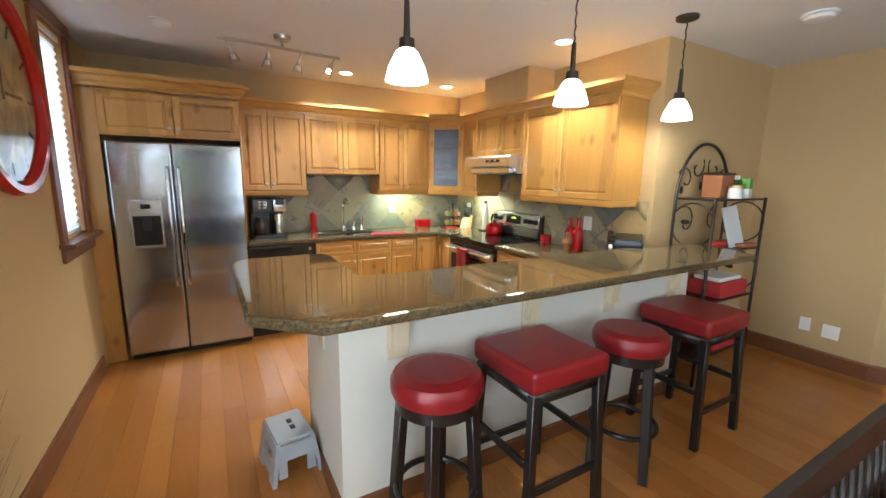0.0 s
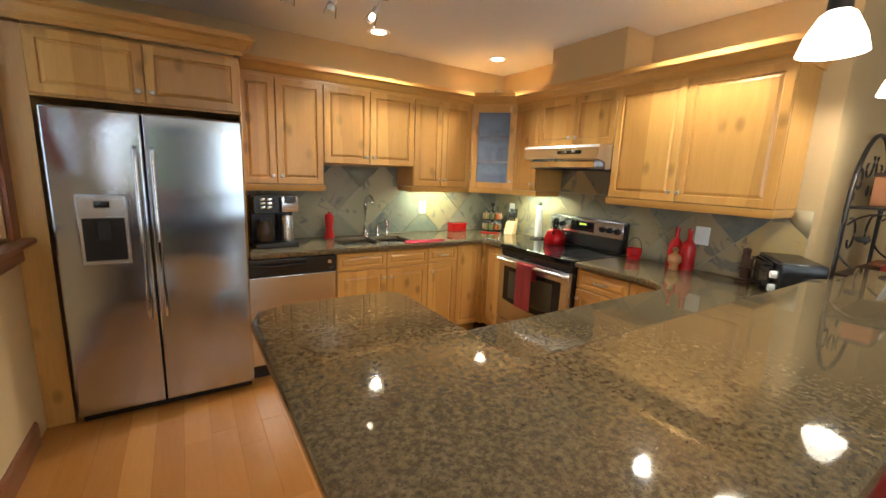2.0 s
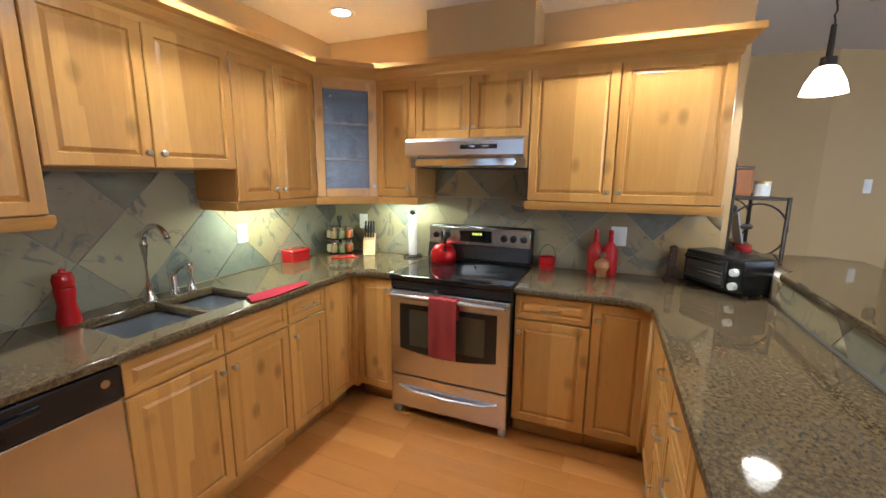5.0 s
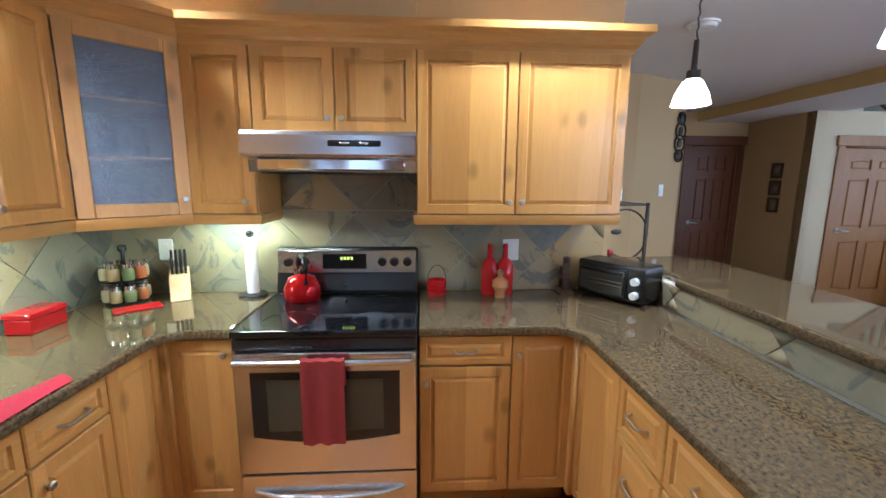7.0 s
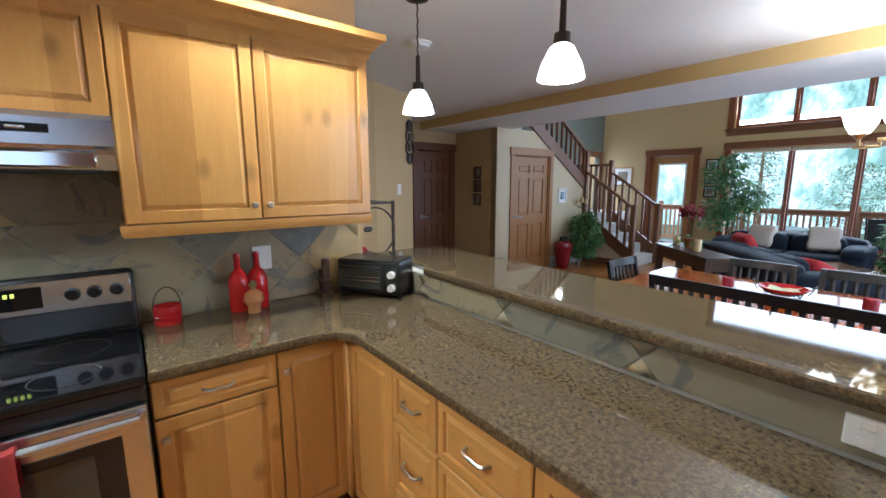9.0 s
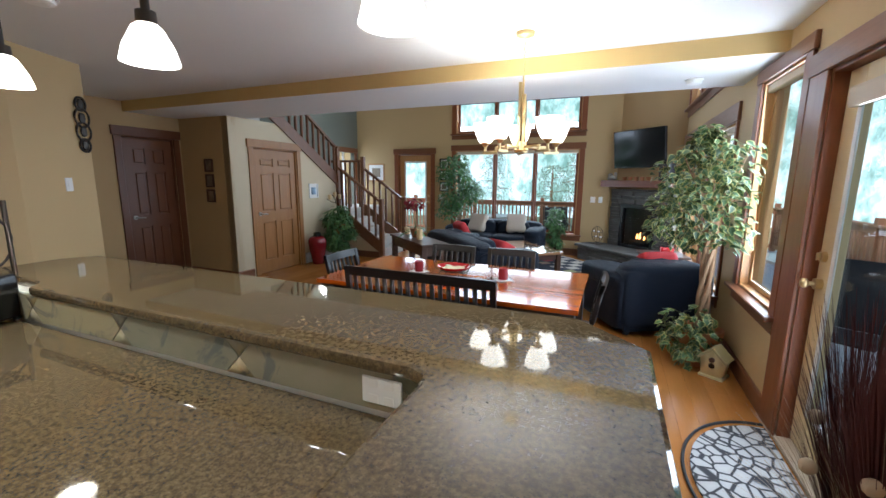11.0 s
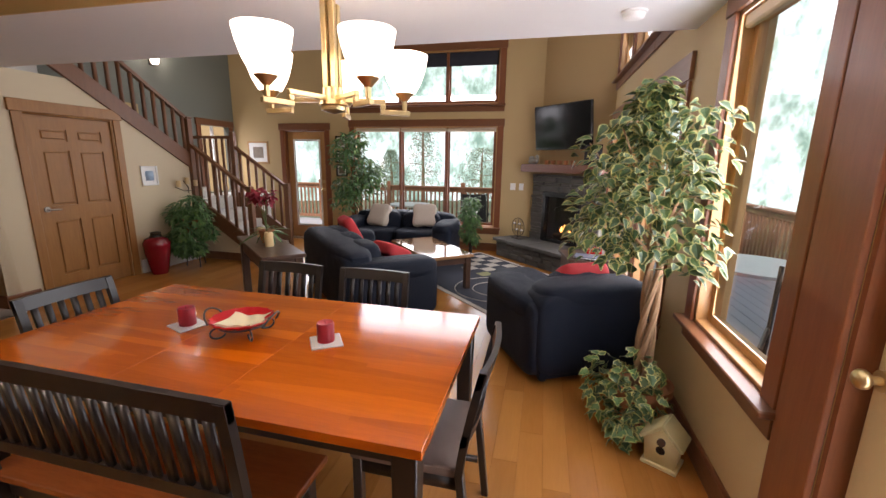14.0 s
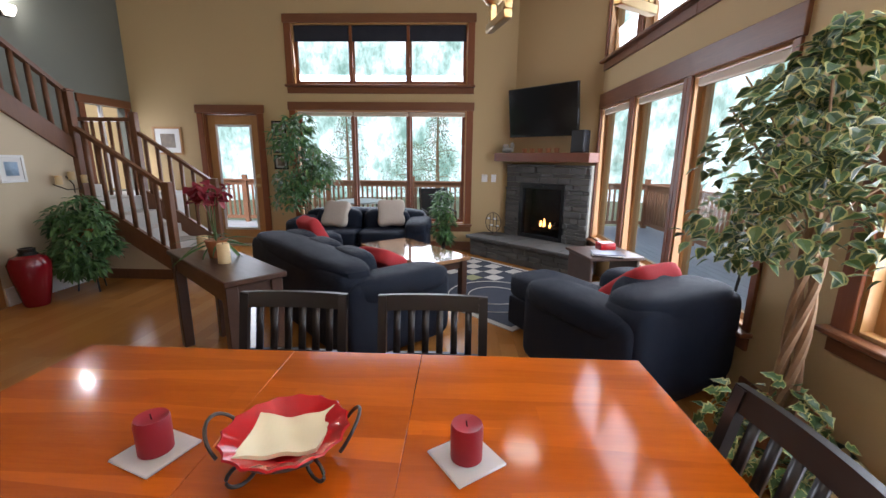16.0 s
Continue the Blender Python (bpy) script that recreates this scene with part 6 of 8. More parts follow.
def dining_chair(x, y, turn, label):
    """A chair that looks along local -y."""
    c = thing("dining_chair", label, "chair", (x, y, 0), turn, "dining chairs")
    part("seat", B((-0.22, -0.22, 0.43, 0.22, 0.2, 0.465), bevel=0.012, seg=2), leather("taupe_seat_pad", (0.16, 0.11, 0.09), 0.5), c, "brown padded seat")
    part("seat_frame", B((-0.21, -0.21, 0.375, 0.21, 0.19, 0.429)), BLACK_WOOD, c)
    slat_back(c, 0.425, 0.44, 0.855, 0.2, 0.075, 6, 0.02)
    for sx in (-1, 1):
        part("front_leg", B((sx * 0.195 - 0.018, -0.212, 0, sx * 0.195 + 0.018, -0.176, 0.43), bevel=0.003), BLACK_WOOD, c)
        bm = B((sx * 0.205 - 0.018, 0.186, 0, sx * 0.205 + 0.018, 0.216, 0.45), bevel=0.003)
        for v in bm.verts:
            v.co.y += 0.05 * (1 - v.co.z / 0.45) ** 2
        part("back_leg", bm, BLACK_WOOD, c)
        part("stretcher", B((sx * 0.2 - 0.008, -0.18, 0.17, sx * 0.2 + 0.008, 0.21, 0.195)), BLACK_WOOD, c)
    return c


dining_chair(0.435, -0.31, 90, "black slat-back dining chair at the table's end")
dining_chair(2.14, -0.385, -90, "black slat-back dining chair at the table's far end")
dining_chair(1.605, -0.90, 180, "black slat-back dining chair facing the table")
dining_chair(1.01, -0.90, 180, "black slat-back dining chair facing the table")
be = thing("dining_bench", "black slat-back bench with reddish wooden seat", "bench", (1.285, 0.19, 0))
part("seat", B((-0.56, -0.25, 0.425, 0.56, 0.13, 0.455), bevel=0.005), BENCH_SEAT, be)
part("seat_frame", B((-0.52, -0.22, 0.36, 0.52, 0.11, 0.424)), BLACK_WOOD, be)
slat_back(be, 1.04, 0.44, 0.925, 0.12, 0.05, 17)
for sx in (-1, 1):
    part("front_leg", B((sx * 0.5 - 0.022, -0.22, 0, sx * 0.5 + 0.022, -0.176, 0.43), bevel=0.003), BLACK_WOOD, be)
    part("back_leg", B((sx * 0.5 - 0.022, 0.1, 0, sx * 0.5 + 0.022, 0.14, 0.45), bevel=0.003), BLACK_WOOD, be)
    part("stretcher", B((sx * 0.5 - 0.01, -0.18, 0.15, sx * 0.5 + 0.01, 0.1, 0.185)), BLACK_WOOD, be)

FROSTED = glass("frosted_plate_glass", 0.3, (0.85, 0.85, 0.83))
FROSTED.node_tree.nodes["Principled BSDF"].inputs["Transmission Weight"].default_value = 0.55
for x, y, t in ((1.59, -0.33, -20), (0.88, -0.345, 35)):
    p = thing("candle_plate", "square clear glass candle plate on the table", "plate", (x, y, 0.759), t, "candles on the table")
    part("dish", B((-0.065, -0.065, 0, 0.065, 0.065, 0.008), bevel=0.003), FROSTED, p)
    c = thing("pillar_candle", "thick dark red pillar candle on a glass plate", "candle", (x, y, 0.7675), 0, "candles on the table")
    part("wax", lathe([(0, 0), (0.036, 0), (0.0365, 0.075), (0.034, 0.084), (0.02, 0.078), (0, 0.076)], 22), RED_WAX, c)
    part("wick", cyl((0, 0, 0.076), (0.002, 0, 0.09), 0.0015, n=6), BLACK, c)
bw = thing("serving_bowl", "fluted red bowl in a black scrolled wire stand", "bowl", (1.28, -0.325, 0.759), 8)
BOWL = Matrix.Diagonal((1.04, 1.0, 1.05, 1.0))
bm = lathe([(0, 0.028), (0.06, 0.03), (0.115, 0.062), (0.13, 0.075), (0.126, 0.078), (0.11, 0.07), (0.055, 0.04), (0, 0.036)], 48)
for v in bm.verts:
    r_ = math.hypot(v.co.x, v.co.y)
    if r_ > 0.1:
        k = 1 + 0.035 * math.cos(16 * math.atan2(v.co.y, v.co.x))
        v.co.x *= k
        v.co.y *= k
part("bowl", bm, RED_GLOSS, bw, m=BOWL)
part("stand_ring", tube([(0.1 * math.cos(a), 0.1 * math.sin(a), 0.05) for a in np.linspace(0, 6.283, 28, endpoint=False)], 0.004, 6, True), BRONZE, bw, m=BOWL.copy())
for i in range(4):
    a = radians(45 + 90 * i)
    part("scroll_foot", tube([((0.1 + 0.03 * math.sin(t)) * math.cos(a), (0.1 + 0.03 * math.sin(t)) * math.sin(a), 0.05 - 0.023 + 0.023 * math.cos(t)) for t in np.linspace(0, 4.4, 14)], 0.004, 6), BRONZE, bw, m=BOWL.copy())
for k in (-1, 1):
    part("side_handle", tube([(k * (0.12 + 0.035 * math.sin(t)), 0.06 * math.cos(t), 0.055 + 0.05 * math.sin(t)) for t in np.linspace(0, math.pi, 12)], 0.004, 6), BRONZE, bw, m=BOWL.copy())
nk = bmesh.new()
bmesh.ops.create_grid(nk, x_segments=14, y_segments=10, size=1.0)
for v in nk.verts:
    x, y = v.co.x, v.co.y
    v.co = (0.085 * x + 0.012 * y, 0.062 * y + 0.014 * x * x * y, 0.012 * x * x + 0.016 * y * y + 0.003 * math.sin(7 * x + 3 * y))
bmesh.ops.solidify(nk, geom=nk.faces[:], thickness=0.01)
solid("paper_napkin", nk, plain("cream_napkin", (0.74, 0.67, 0.46), 0.85, vary=0.03), "folded cream paper napkin in the red bowl", "napkin", kind="", m=pose(1.28, -0.325, 0.808, 0, 0, 12))

# chandelier
CX, CY = 0.768, -0.285
ch = thing("chandelier", "antique brass chandelier with five lit glass shades", "chandelier", (CX, CY, 0.02))
part("canopy", lathe([(0, 2.479), (0.065, 2.479), (0.06, 2.455), (0.015, 2.44), (0, 2.44)], 22), BRASS, ch)
part("chain", tube([(0.005 * math.sin(k * 2.1), 0.005 * math.cos(k * 2.1), 2.44 - 0.24 * k / 14) for k in range(15)], 0.005, 6), BRASS, ch)
for i, zt in enumerate((2.12, 2.04, 2.16, 2.08)):
    a, b = (-0.026 if i % 2 else 0.006), (-0.026 if i < 2 else 0.006)
    part("stem", B((a, b, 1.765, a + 0.02, b + 0.02, zt), bevel=0.002), BRASS, ch)
part("rod", B((-0.006, -0.006, 1.765, 0.006, 0.006, 2.2)), BRASS, ch)
part("hub", lathe([(0, 1.675), (0.02, 1.68), (0.045, 1.687), (0.045, 1.70), (0.055, 1.705), (0.04, 1.722), (0.035, 1.765), (0, 1.765)], 24), BRASS, ch)
for i in range(5):
    m5 = Matrix.Rotation(radians(-2 + 72 * i), 4, "Z")
    arm = part("arm", B((0.03, -0.009, 1.718, 0.19, 0.009, 1.736), (0.172, -0.009, 1.70, 0.19, 0.009, 1.718), (0.172, -0.009, 1.682, 0.285, 0.009, 1.70), (0.257, -0.007, 1.70, 0.273, 0.007, 1.738), bevel=0.002), BRASS, ch, m=m5)
    part("cup", lathe([(0, 1.735), (0.012, 1.735), (0.037, 1.763), (0.032, 1.768), (0, 1.75)], 16, (0.265, 0, 0)), BRASS, arm, m=m5.copy())
    part("shade", lathe([(0.02, 1.753), (0.042, 1.766), (0.064, 1.805), (0.08, 1.855), (0.088, 1.898), (0.084, 1.898), (0.075, 1.855), (0.059, 1.807), (0.036, 1.776), (0.02, 1.762)], 24, (0.265, 0, 0)), SHADE_GLOW, arm, "lit opal glass shade", m=m5.copy())
    q = m5 @ Vector((0.265, 0, 1.955))
    lamp("chandelier_bulb", "POINT", pose(CX + q.x, CY + q.y, q.z - 0.08), 8, WARM, soft=0.05)

# door mat, dried grasses
mat_ = Mat("scrolled_mat", 0.9)
mv = mat_.coords((1, 1, 1))
vr = mat_.node("TexVoronoi", Scale=13.0)
vr.feature = "DISTANCE_TO_EDGE"
mat_.link(mv, vr.inputs["Vector"])
mat_.colour(mat_.ramp(vr.outputs["Distance"], [(0.0, (0.03, 0.03, 0.035)), (0.06, (0.04, 0.04, 0.045)), (0.1, (0.40, 0.39, 0.38)), (1.0, (0.50, 0.49, 0.47))]))
dm = thing("door_mat", "half-round grey door mat with dark scroll pattern", "door mat", (WX + 0.03, 0.36, 0))
half = [(0.52 * math.sin(a), 0.66 * math.cos(a)) for a in np.linspace(0, math.pi, 36)]
part("mat", slab([(x * 0.93, y * 0.93) for x, y in half], 0.001, 0.012), mat_.m, dm)
bm = bmesh.new()
rim_pts = [(x, y, 0.007) for x, y in half]
part("border", tube(rim_pts, 0.009, 6), RUBBER, dm)
gr = thing("dried_grass", "tall dark red dried grasses in a wicker basket", "dried grass", (-0.66, 1.10, 0))
part("basket", lathe([(0, 0), (0.11, 0), (0.15, 0.1), (0.15, 0.24), (0.13, 0.3), (0.115, 0.3), (0.13, 0.22), (0, 0.2)], 22), plain("brown_wicker", (0.16, 0.09, 0.045), 0.8, vary=0.4, scale=80, bump=0.8), gr)


def blades(n, spread, h, seed, droop=0.2, w=0.003):
    rnd = random.Random(seed)
    bm = bmesh.new()
    for _ in range(n):
        a, r_ = rnd.uniform(0, 6.283), rnd.uniform(0.2, 1) * spread
        hh = h * rnd.uniform(0.6, 1.05)
        px, py = 0.05 * math.cos(a + 1), 0.05 * math.sin(a + 1)
        dx, dy = math.cos(a), math.sin(a)
        prev = None
        for k in range(5):
            t = k / 4
            x, y, z = px + dx * r_ * t ** 1.5, py + dy * r_ * t ** 1.5, 0.2 + hh * t - droop * t * t * r_
            ww = w * (1 - 0.8 * t)
            cur = [bm.verts.new((x - dy * ww, y + dx * ww, z)), bm.verts.new((x + dy * ww, y - dx * ww, z))]
            if prev:
                bm.faces.new((prev[0], prev[1], cur[1], cur[0]))
            prev = cur
    return bm


part("red_stalks", blades(950, 0.22, 0.98, 3, 0.3, 0.0032), plain("dark_red_stalk", (0.085, 0.022, 0.02), 0.8, vary=0.3), gr, "dark red stalks")
part("pale_stalks", blades(320, 0.36, 0.68, 4, 0.6, 0.0028), plain("pale_stalk", (0.34, 0.26, 0.18), 0.8, vary=0.2), gr, "pale straw stalks")
for i in range(6):
    a = i * 1.1
    part("seed_head", puff((0.16 * math.cos(a), 0.16 * math.sin(a), 0.62 + 0.06 * (i % 3)), (0.05, 0.05, 0.05), 0.9, 10, 6), plain("straw_flower", (0.5, 0.38, 0.25), 0.9), gr)


# ---- plants ----
def leaf_mesh(length, width, material, fold=0.25, lobes=False):
    """One pointed leaf lying along +y, with u = 1 at its rim."""
    bm = bmesh.new()
    uv = bm.loops.layers.uv.new("UVMap")
    prof = [(0.0, 0.0), (0.25, 0.85), (0.5, 1.0), (0.78, 0.55), (1.0, 0.0)]
    if lobes:
        prof = [(0.0, 0.2), (0.18, 1.0), (0.38, 0.62), (0.52, 0.95), (0.75, 0.42), (1.0, 0.0)]
    mid, lft, rgt = [], [], []
    for t, k in prof:
        z = -0.35 * length * t * t
        mid.append(bm.verts.new((0, t * length, z)))
        lft.append(bm.verts.new((-k * width / 2, t * length, z + fold * k * width / 2)) if k else mid[-1])
        rgt.append(bm.verts.new((k * width / 2, t * length, z + fold * k * width / 2)) if k else mid[-1])
    ms = set(mid[1:-1])
    for side_ in (lft, rgt):
        for i in range(len(prof) - 1):
            q = list(dict.fromkeys([mid[i], mid[i + 1], side_[i + 1], side_[i]]))
            if len(q) > 2:
                f = bm.faces.new(q)
                for lp in f.loops:
                    lp[uv].uv = (0.25 if lp.vert in ms else 1.0, 0)
    me = bpy.data.meshes.new("leaf")
    bm.to_mesh(me)
    bm.free()
    me.materials.append(material)
    return me


def leaf_pose(p, rnd, out, size):
    yaw = math.atan2(out.y, out.x) - math.pi / 2 + rnd.gauss(0, 0.7)
    return Matrix.Translation(p) @ Euler((rnd.uniform(-0.9, 0.35), rnd.uniform(-0.6, 0.6), yaw)).to_matrix().to_4x4() @ Matrix.Scale(size, 4)


def scatter(me, poses):
    """Many leaves joined into one mesh."""
    n = len(me.vertices)
    co = np.empty(n * 3)
    me.vertices.foreach_get("co", co)
    co = np.c_[co.reshape(-1, 3), np.ones(n)]
    faces = [tuple(p.vertices) for p in me.polygons]
    uvs = [tuple(d.uv) for d in me.uv_layers[0].data]
    verts = np.concatenate([co @ np.array(m).T[:, :3] for m in poses])
    out = bpy.data.meshes.new("crown")
    out.from_pydata(verts.tolist(), [], [tuple(i + k * n for i in f) for k in range(len(poses)) for f in faces])
    layer = out.uv_layers.new(name="UVMap")
    layer.data.foreach_set("uv", [c for _ in poses for u in uvs for c in u])
    out.materials.append(me.materials[0])
    return out


def bush(parent, me, centres, n, rnd, singles=0, size=(0.8, 1.25), west=None, name="crown"):
    """Leaves round clump centres (x, y, z, radius); the first ones singly, the rest joined."""
    poses = []
    while len(poses) < n:
        cx, cy, cz, r_ = rnd.choice(centres)
        d = Vector((rnd.gauss(0, 1), rnd.gauss(0, 1), rnd.gauss(0, 1))).normalized()
        p = Vector((cx, cy, cz)) + d * r_ * rnd.uniform(0.55, 1.05)
        if west is not None and p.x < west:
            continue
        poses.append(leaf_pose(p, rnd, d + Vector((0, 0, 0.001)), rnd.uniform(*size)))
    for m in poses[:singles]:
        o = new("leaf", me)
        o.parent = parent
        o.matrix_local = m
    if poses[singles:]:
        o = new(name, scatter(me, poses[singles:]))
        o.parent = parent
        tagged(o, kind="stuff")


def branch(points, r0, r1, n=7):
    k = len(points) - 1
    return tube(points, [r0 + (r1 - r0) * i / k for i in range(k + 1)], n)


rnd = random.Random(11)
fic = thing("ficus_tree", "tall variegated artificial ficus in a terracotta pot", "plant", (-0.63, -1.32, 0))
part("pot", lathe([(0, 0), (0.12, 0), (0.165, 0.22), (0.18, 0.225), (0.18, 0.27), (0.165, 0.27), (0.15, 0.235), (0, 0.23)], 26), TERRACOTTA, fic)
for k in range(4):
    a0 = k * 1.57
    pts = [(0.035 * math.cos(a0 + z * 5), 0.035 * math.sin(a0 + z * 5), 0.23 + z) for z in np.linspace(0, 0.95, 14)]
    part("trunk", branch(pts, 0.022, 0.016), BARK, fic, "twisted pale trunk")
limbs = []
for k in range(9):
    a = k * 0.7 + 0.3
    z0_ = 1.0 + 0.05 * (k % 4)
    tip = (0.12 + 0.30 * math.cos(a), 0.02 + 0.28 * math.sin(a), 1.35 + 0.5 * ((k * 37) % 10) / 10)
    part("branch", branch([(0, 0, z0_), (tip[0] * 0.4, tip[1] * 0.4, (z0_ + tip[2]) / 2), tip], 0.012, 0.004, 5), BARK, fic)
clumps = [(0.05 + 0.23 * math.cos(a) * s_, 0.08 + 0.34 * math.sin(a) * s_, z - 0.05, r_) for a, s_, z, r_ in
          ((0.2, 1, 1.62, 0.2), (1.2, 1, 1.5, 0.2), (2.2, 0.8, 1.7, 0.18), (3.3, 0.6, 1.45, 0.2), (4.2, 1, 1.6, 0.2), (5.2, 1.1, 1.48, 0.2),
           (0.6, 1.1, 1.28, 0.2), (1.9, 0.9, 1.22, 0.17), (5.8, 1.15, 1.2, 0.2), (4.6, 1.0, 1.2, 0.19), (0, 0.2, 1.82, 0.16), (0.3, 1.25, 1.42, 0.16), (5.5, 0.7, 1.76, 0.15), (4.9, 1.0, 1.08, 0.12), (0.1, 0.3, 1.92, 0.09))]
FLEAF = leaf_mesh(0.066, 0.047, FICUS)
bush(fic, FLEAF, clumps, 1500, rnd, 300, west=-0.20)
ivy = thing("ivy_plant", "variegated ivy spilling round the ficus pot", "plant", (-0.61, -1.32, 0))
IVY = leaf_mesh(0.07, 0.065, FICUS, lobes=True)
part("pot", lathe([(0, 0), (0.07, 0), (0.09, 0.12), (0.08, 0.12), (0, 0.1)], 16, (0.02, 0.16, 0)), TERRACOTTA, ivy)
bush(ivy, IVY, [(0.02, 0.1, 0.33, 0.13), (0.16, 0.02, 0.3, 0.12), (0.14, 0.17, 0.18, 0.13), (-0.02, 0.22, 0.22, 0.12), (0.2, -0.06, 0.16, 0.1), (0.08, 0.24, 0.1, 0.09)], 240, rnd, 150, west=-0.22, name="foliage")
bh = thing("birdhouse", "small pale yellow wooden birdhouse on the floor", "birdhouse", (-0.69, -0.965, 0), -25)
bm = bmesh.new()
prof = [(-0.07, 0.02), (0.07, 0.02), (0.085, 0.15), (0, 0.235), (-0.085, 0.15)]
bm.faces.new([bm.verts.new((x, -0.06, z)) for x, z in prof])
r2 = bmesh.ops.extrude_face_region(bm, geom=bm.faces[:])
bmesh.ops.translate(bm, verts=[g for g in r2["geom"] if isinstance(g, bmesh.types.BMVert)], vec=(0, 0.12, 0))
PALE_YELLOW = plain("pale_yellow_paint", (0.62, 0.52, 0.27), 0.6, vary=0.12)
bh.matrix_world = pose(-0.69, -0.965, 0, 0, 0, 150)
part("box", bm, PALE_YELLOW, bh)
part("base", B((-0.085, -0.075, 0, 0.085, 0.075, 0.0195), bevel=0.003), PALE_YELLOW, bh)
for k in (-1, 1):
    part("roof_board", B((-0.008, -0.08, 0, 0.008, 0.08, 0.14), bevel=0.002), plain("mossy_roof_paint", (0.42, 0.38, 0.2), 0.7), bh, m=Matrix.Translation((k * 0.1, 0, 0.145)) @ Matrix.Rotation(radians(-k * 46), 4, "Y"))
# black disc laid on the front for the shaded inside of a hole
part("entry_hole", cyl((0, -0.0605, 0.1), (0, -0.063, 0.1), 0.022, n=18), BLACK, bh)
part("perch", cyl((0, -0.06, 0.15), (0, -0.075, 0.15), 0.02, n=12), DARK_WOOD, bh)

# ---- stairs ----
RISE, RUN, SX, NY, FYR = 0.18, 0.25, 4.2, -4.02, -4.92
sc = thing("staircase", "carpeted staircase with dark timber rails and turning landing", "staircase", kind="structure")
LAND = RISE * 5
for i in range(4):
    x = SX + RUN * i
    part("tread", B((x, FYR + 0.03, 0.0 if i == 0 else RISE * i - 0.02, x + RUN + 0.005, NY - 0.03, RISE * (i + 1) - 0.001), bevel=0.012, seg=2), CARPET, sc)
part("landing", B((SX + 4 * RUN, FYR - 0.9, 0, 5.998, NY + 0.0, LAND), bevel=0.004), CARPET, sc)
y_up = -4.45
for i in range(9):
    y = y_up + 0.265 * i
    part("tread", B((5.33, y, max(0.0, LAND + RISE * i - 0.15), 5.998, y + 0.27, LAND + RISE * (i + 1)), bevel=0.012, seg=2), CARPET, sc)


def raked(p0, p1, w, dz0, dz1, axis):
    """A board in an upright plane between two points, from dz0 to dz1 above the line."""
    bm = bmesh.new()
    q = []
    for s_ in (-w / 2, w / 2):
        off = Vector((0, s_, 0)) if axis == "x" else Vector((s_, 0, 0))
        q.append([bm.verts.new(Vector(p) + off + Vector((0, 0, dz))) for p, dz in ((p0, dz0), (p1, dz0), (p1, dz1), (p0, dz1))])
    bm.faces.new(q[0])
    bm.faces.new(q[1][::-1])
    for i in range(4):
        bm.faces.new((q[0][i], q[0][(i + 1) % 4], q[1][(i + 1) % 4], q[1][i]))
    return bm


def balustrade(parent, p0, p1, axis, n, low, high, string=(0.02, 0.24)):
    """String, rail and balusters along a raking line of stringer feet."""
    part("stringer", raked(p0, p1, 0.045, string[0], string[1], axis), STAIR_WOOD, parent)
    part("handrail", raked(p0, p1, 0.06, high - 0.03, high + 0.02, axis), STAIR_WOOD, parent)
    a, b = Vector(p0), Vector(p1)
    for i in range(n):
        c = a.lerp(b, (i + 0.7) / (n + 0.4))
        part("baluster", B((c.x - 0.017, c.y - 0.017, c.z + string[1] - 0.03, c.x + 0.017, c.y + 0.017, c.z + high - 0.015)), STAIR_WOOD, parent)


balustrade(sc, (4.22, NY, 0.10), (5.17, NY, 0.74), "x", 6, 0.2, 1.0, (0.0, 0.25))
balustrade(sc, (4.22, FYR, 0.10), (5.17, FYR, 0.74), "x", 6, 0.2, 1.0, (0.0, 0.25))
balustrade(sc, (5.19, -4.05, 1.36), (5.19, -2.0, 2.69), "y", 14, 0.2, 0.72, (0.0, 0.22))
for x, y, z0_, z1_ in ((4.19, NY, 0, 1.14), (4.19, FYR, 0, 1.14), (5.18, NY - 0.01, 0.6, 2.10), (5.18, FYR, 0.6, 1.98)):
    part("newel_post", B((x - 0.04, y - 0.04, z0_, x + 0.04, y + 0.04, z1_), bevel=0.006), STAIR_WOOD, sc)
part("newel_cap", B((5.13, NY - 0.06, 2.10, 5.23, NY + 0.04, 2.125), bevel=0.006), STAIR_WOOD, sc)
part("landing_rail", B((5.2, FYR - 0.03, 1.86, 5.99, FYR + 0.03, 1.91)), STAIR_WOOD, sc)
for i in range(6):
    x = 5.28 + 0.12 * i
    part("baluster", B((x - 0.015, FYR - 0.015, LAND, x + 0.015, FYR + 0.015, 1.865)), STAIR_WOOD, sc)
part("skirt_panel", slab([(4.26, NY - 0.005), (5.2, NY - 0.005), (5.2, NY - 0.03), (4.26, NY - 0.03)], 0, 0.12), STAIR_WOOD, sc)
bm = bmesh.new()
bm.faces.new([bm.verts.new((x, NY - 0.012, z)) for x, z in ((4.26, 0.0), (5.2, 0.0), (5.2, 0.76), (4.26, 0.13))])
r2 = bmesh.ops.extrude_face_region(bm, geom=bm.faces[:])
bmesh.ops.translate(bm, verts=[g for g in r2["geom"] if isinstance(g, bmesh.types.BMVert)], vec=(0, -0.015, 0))
part("side_panel", bm, WALL_PALE, sc)

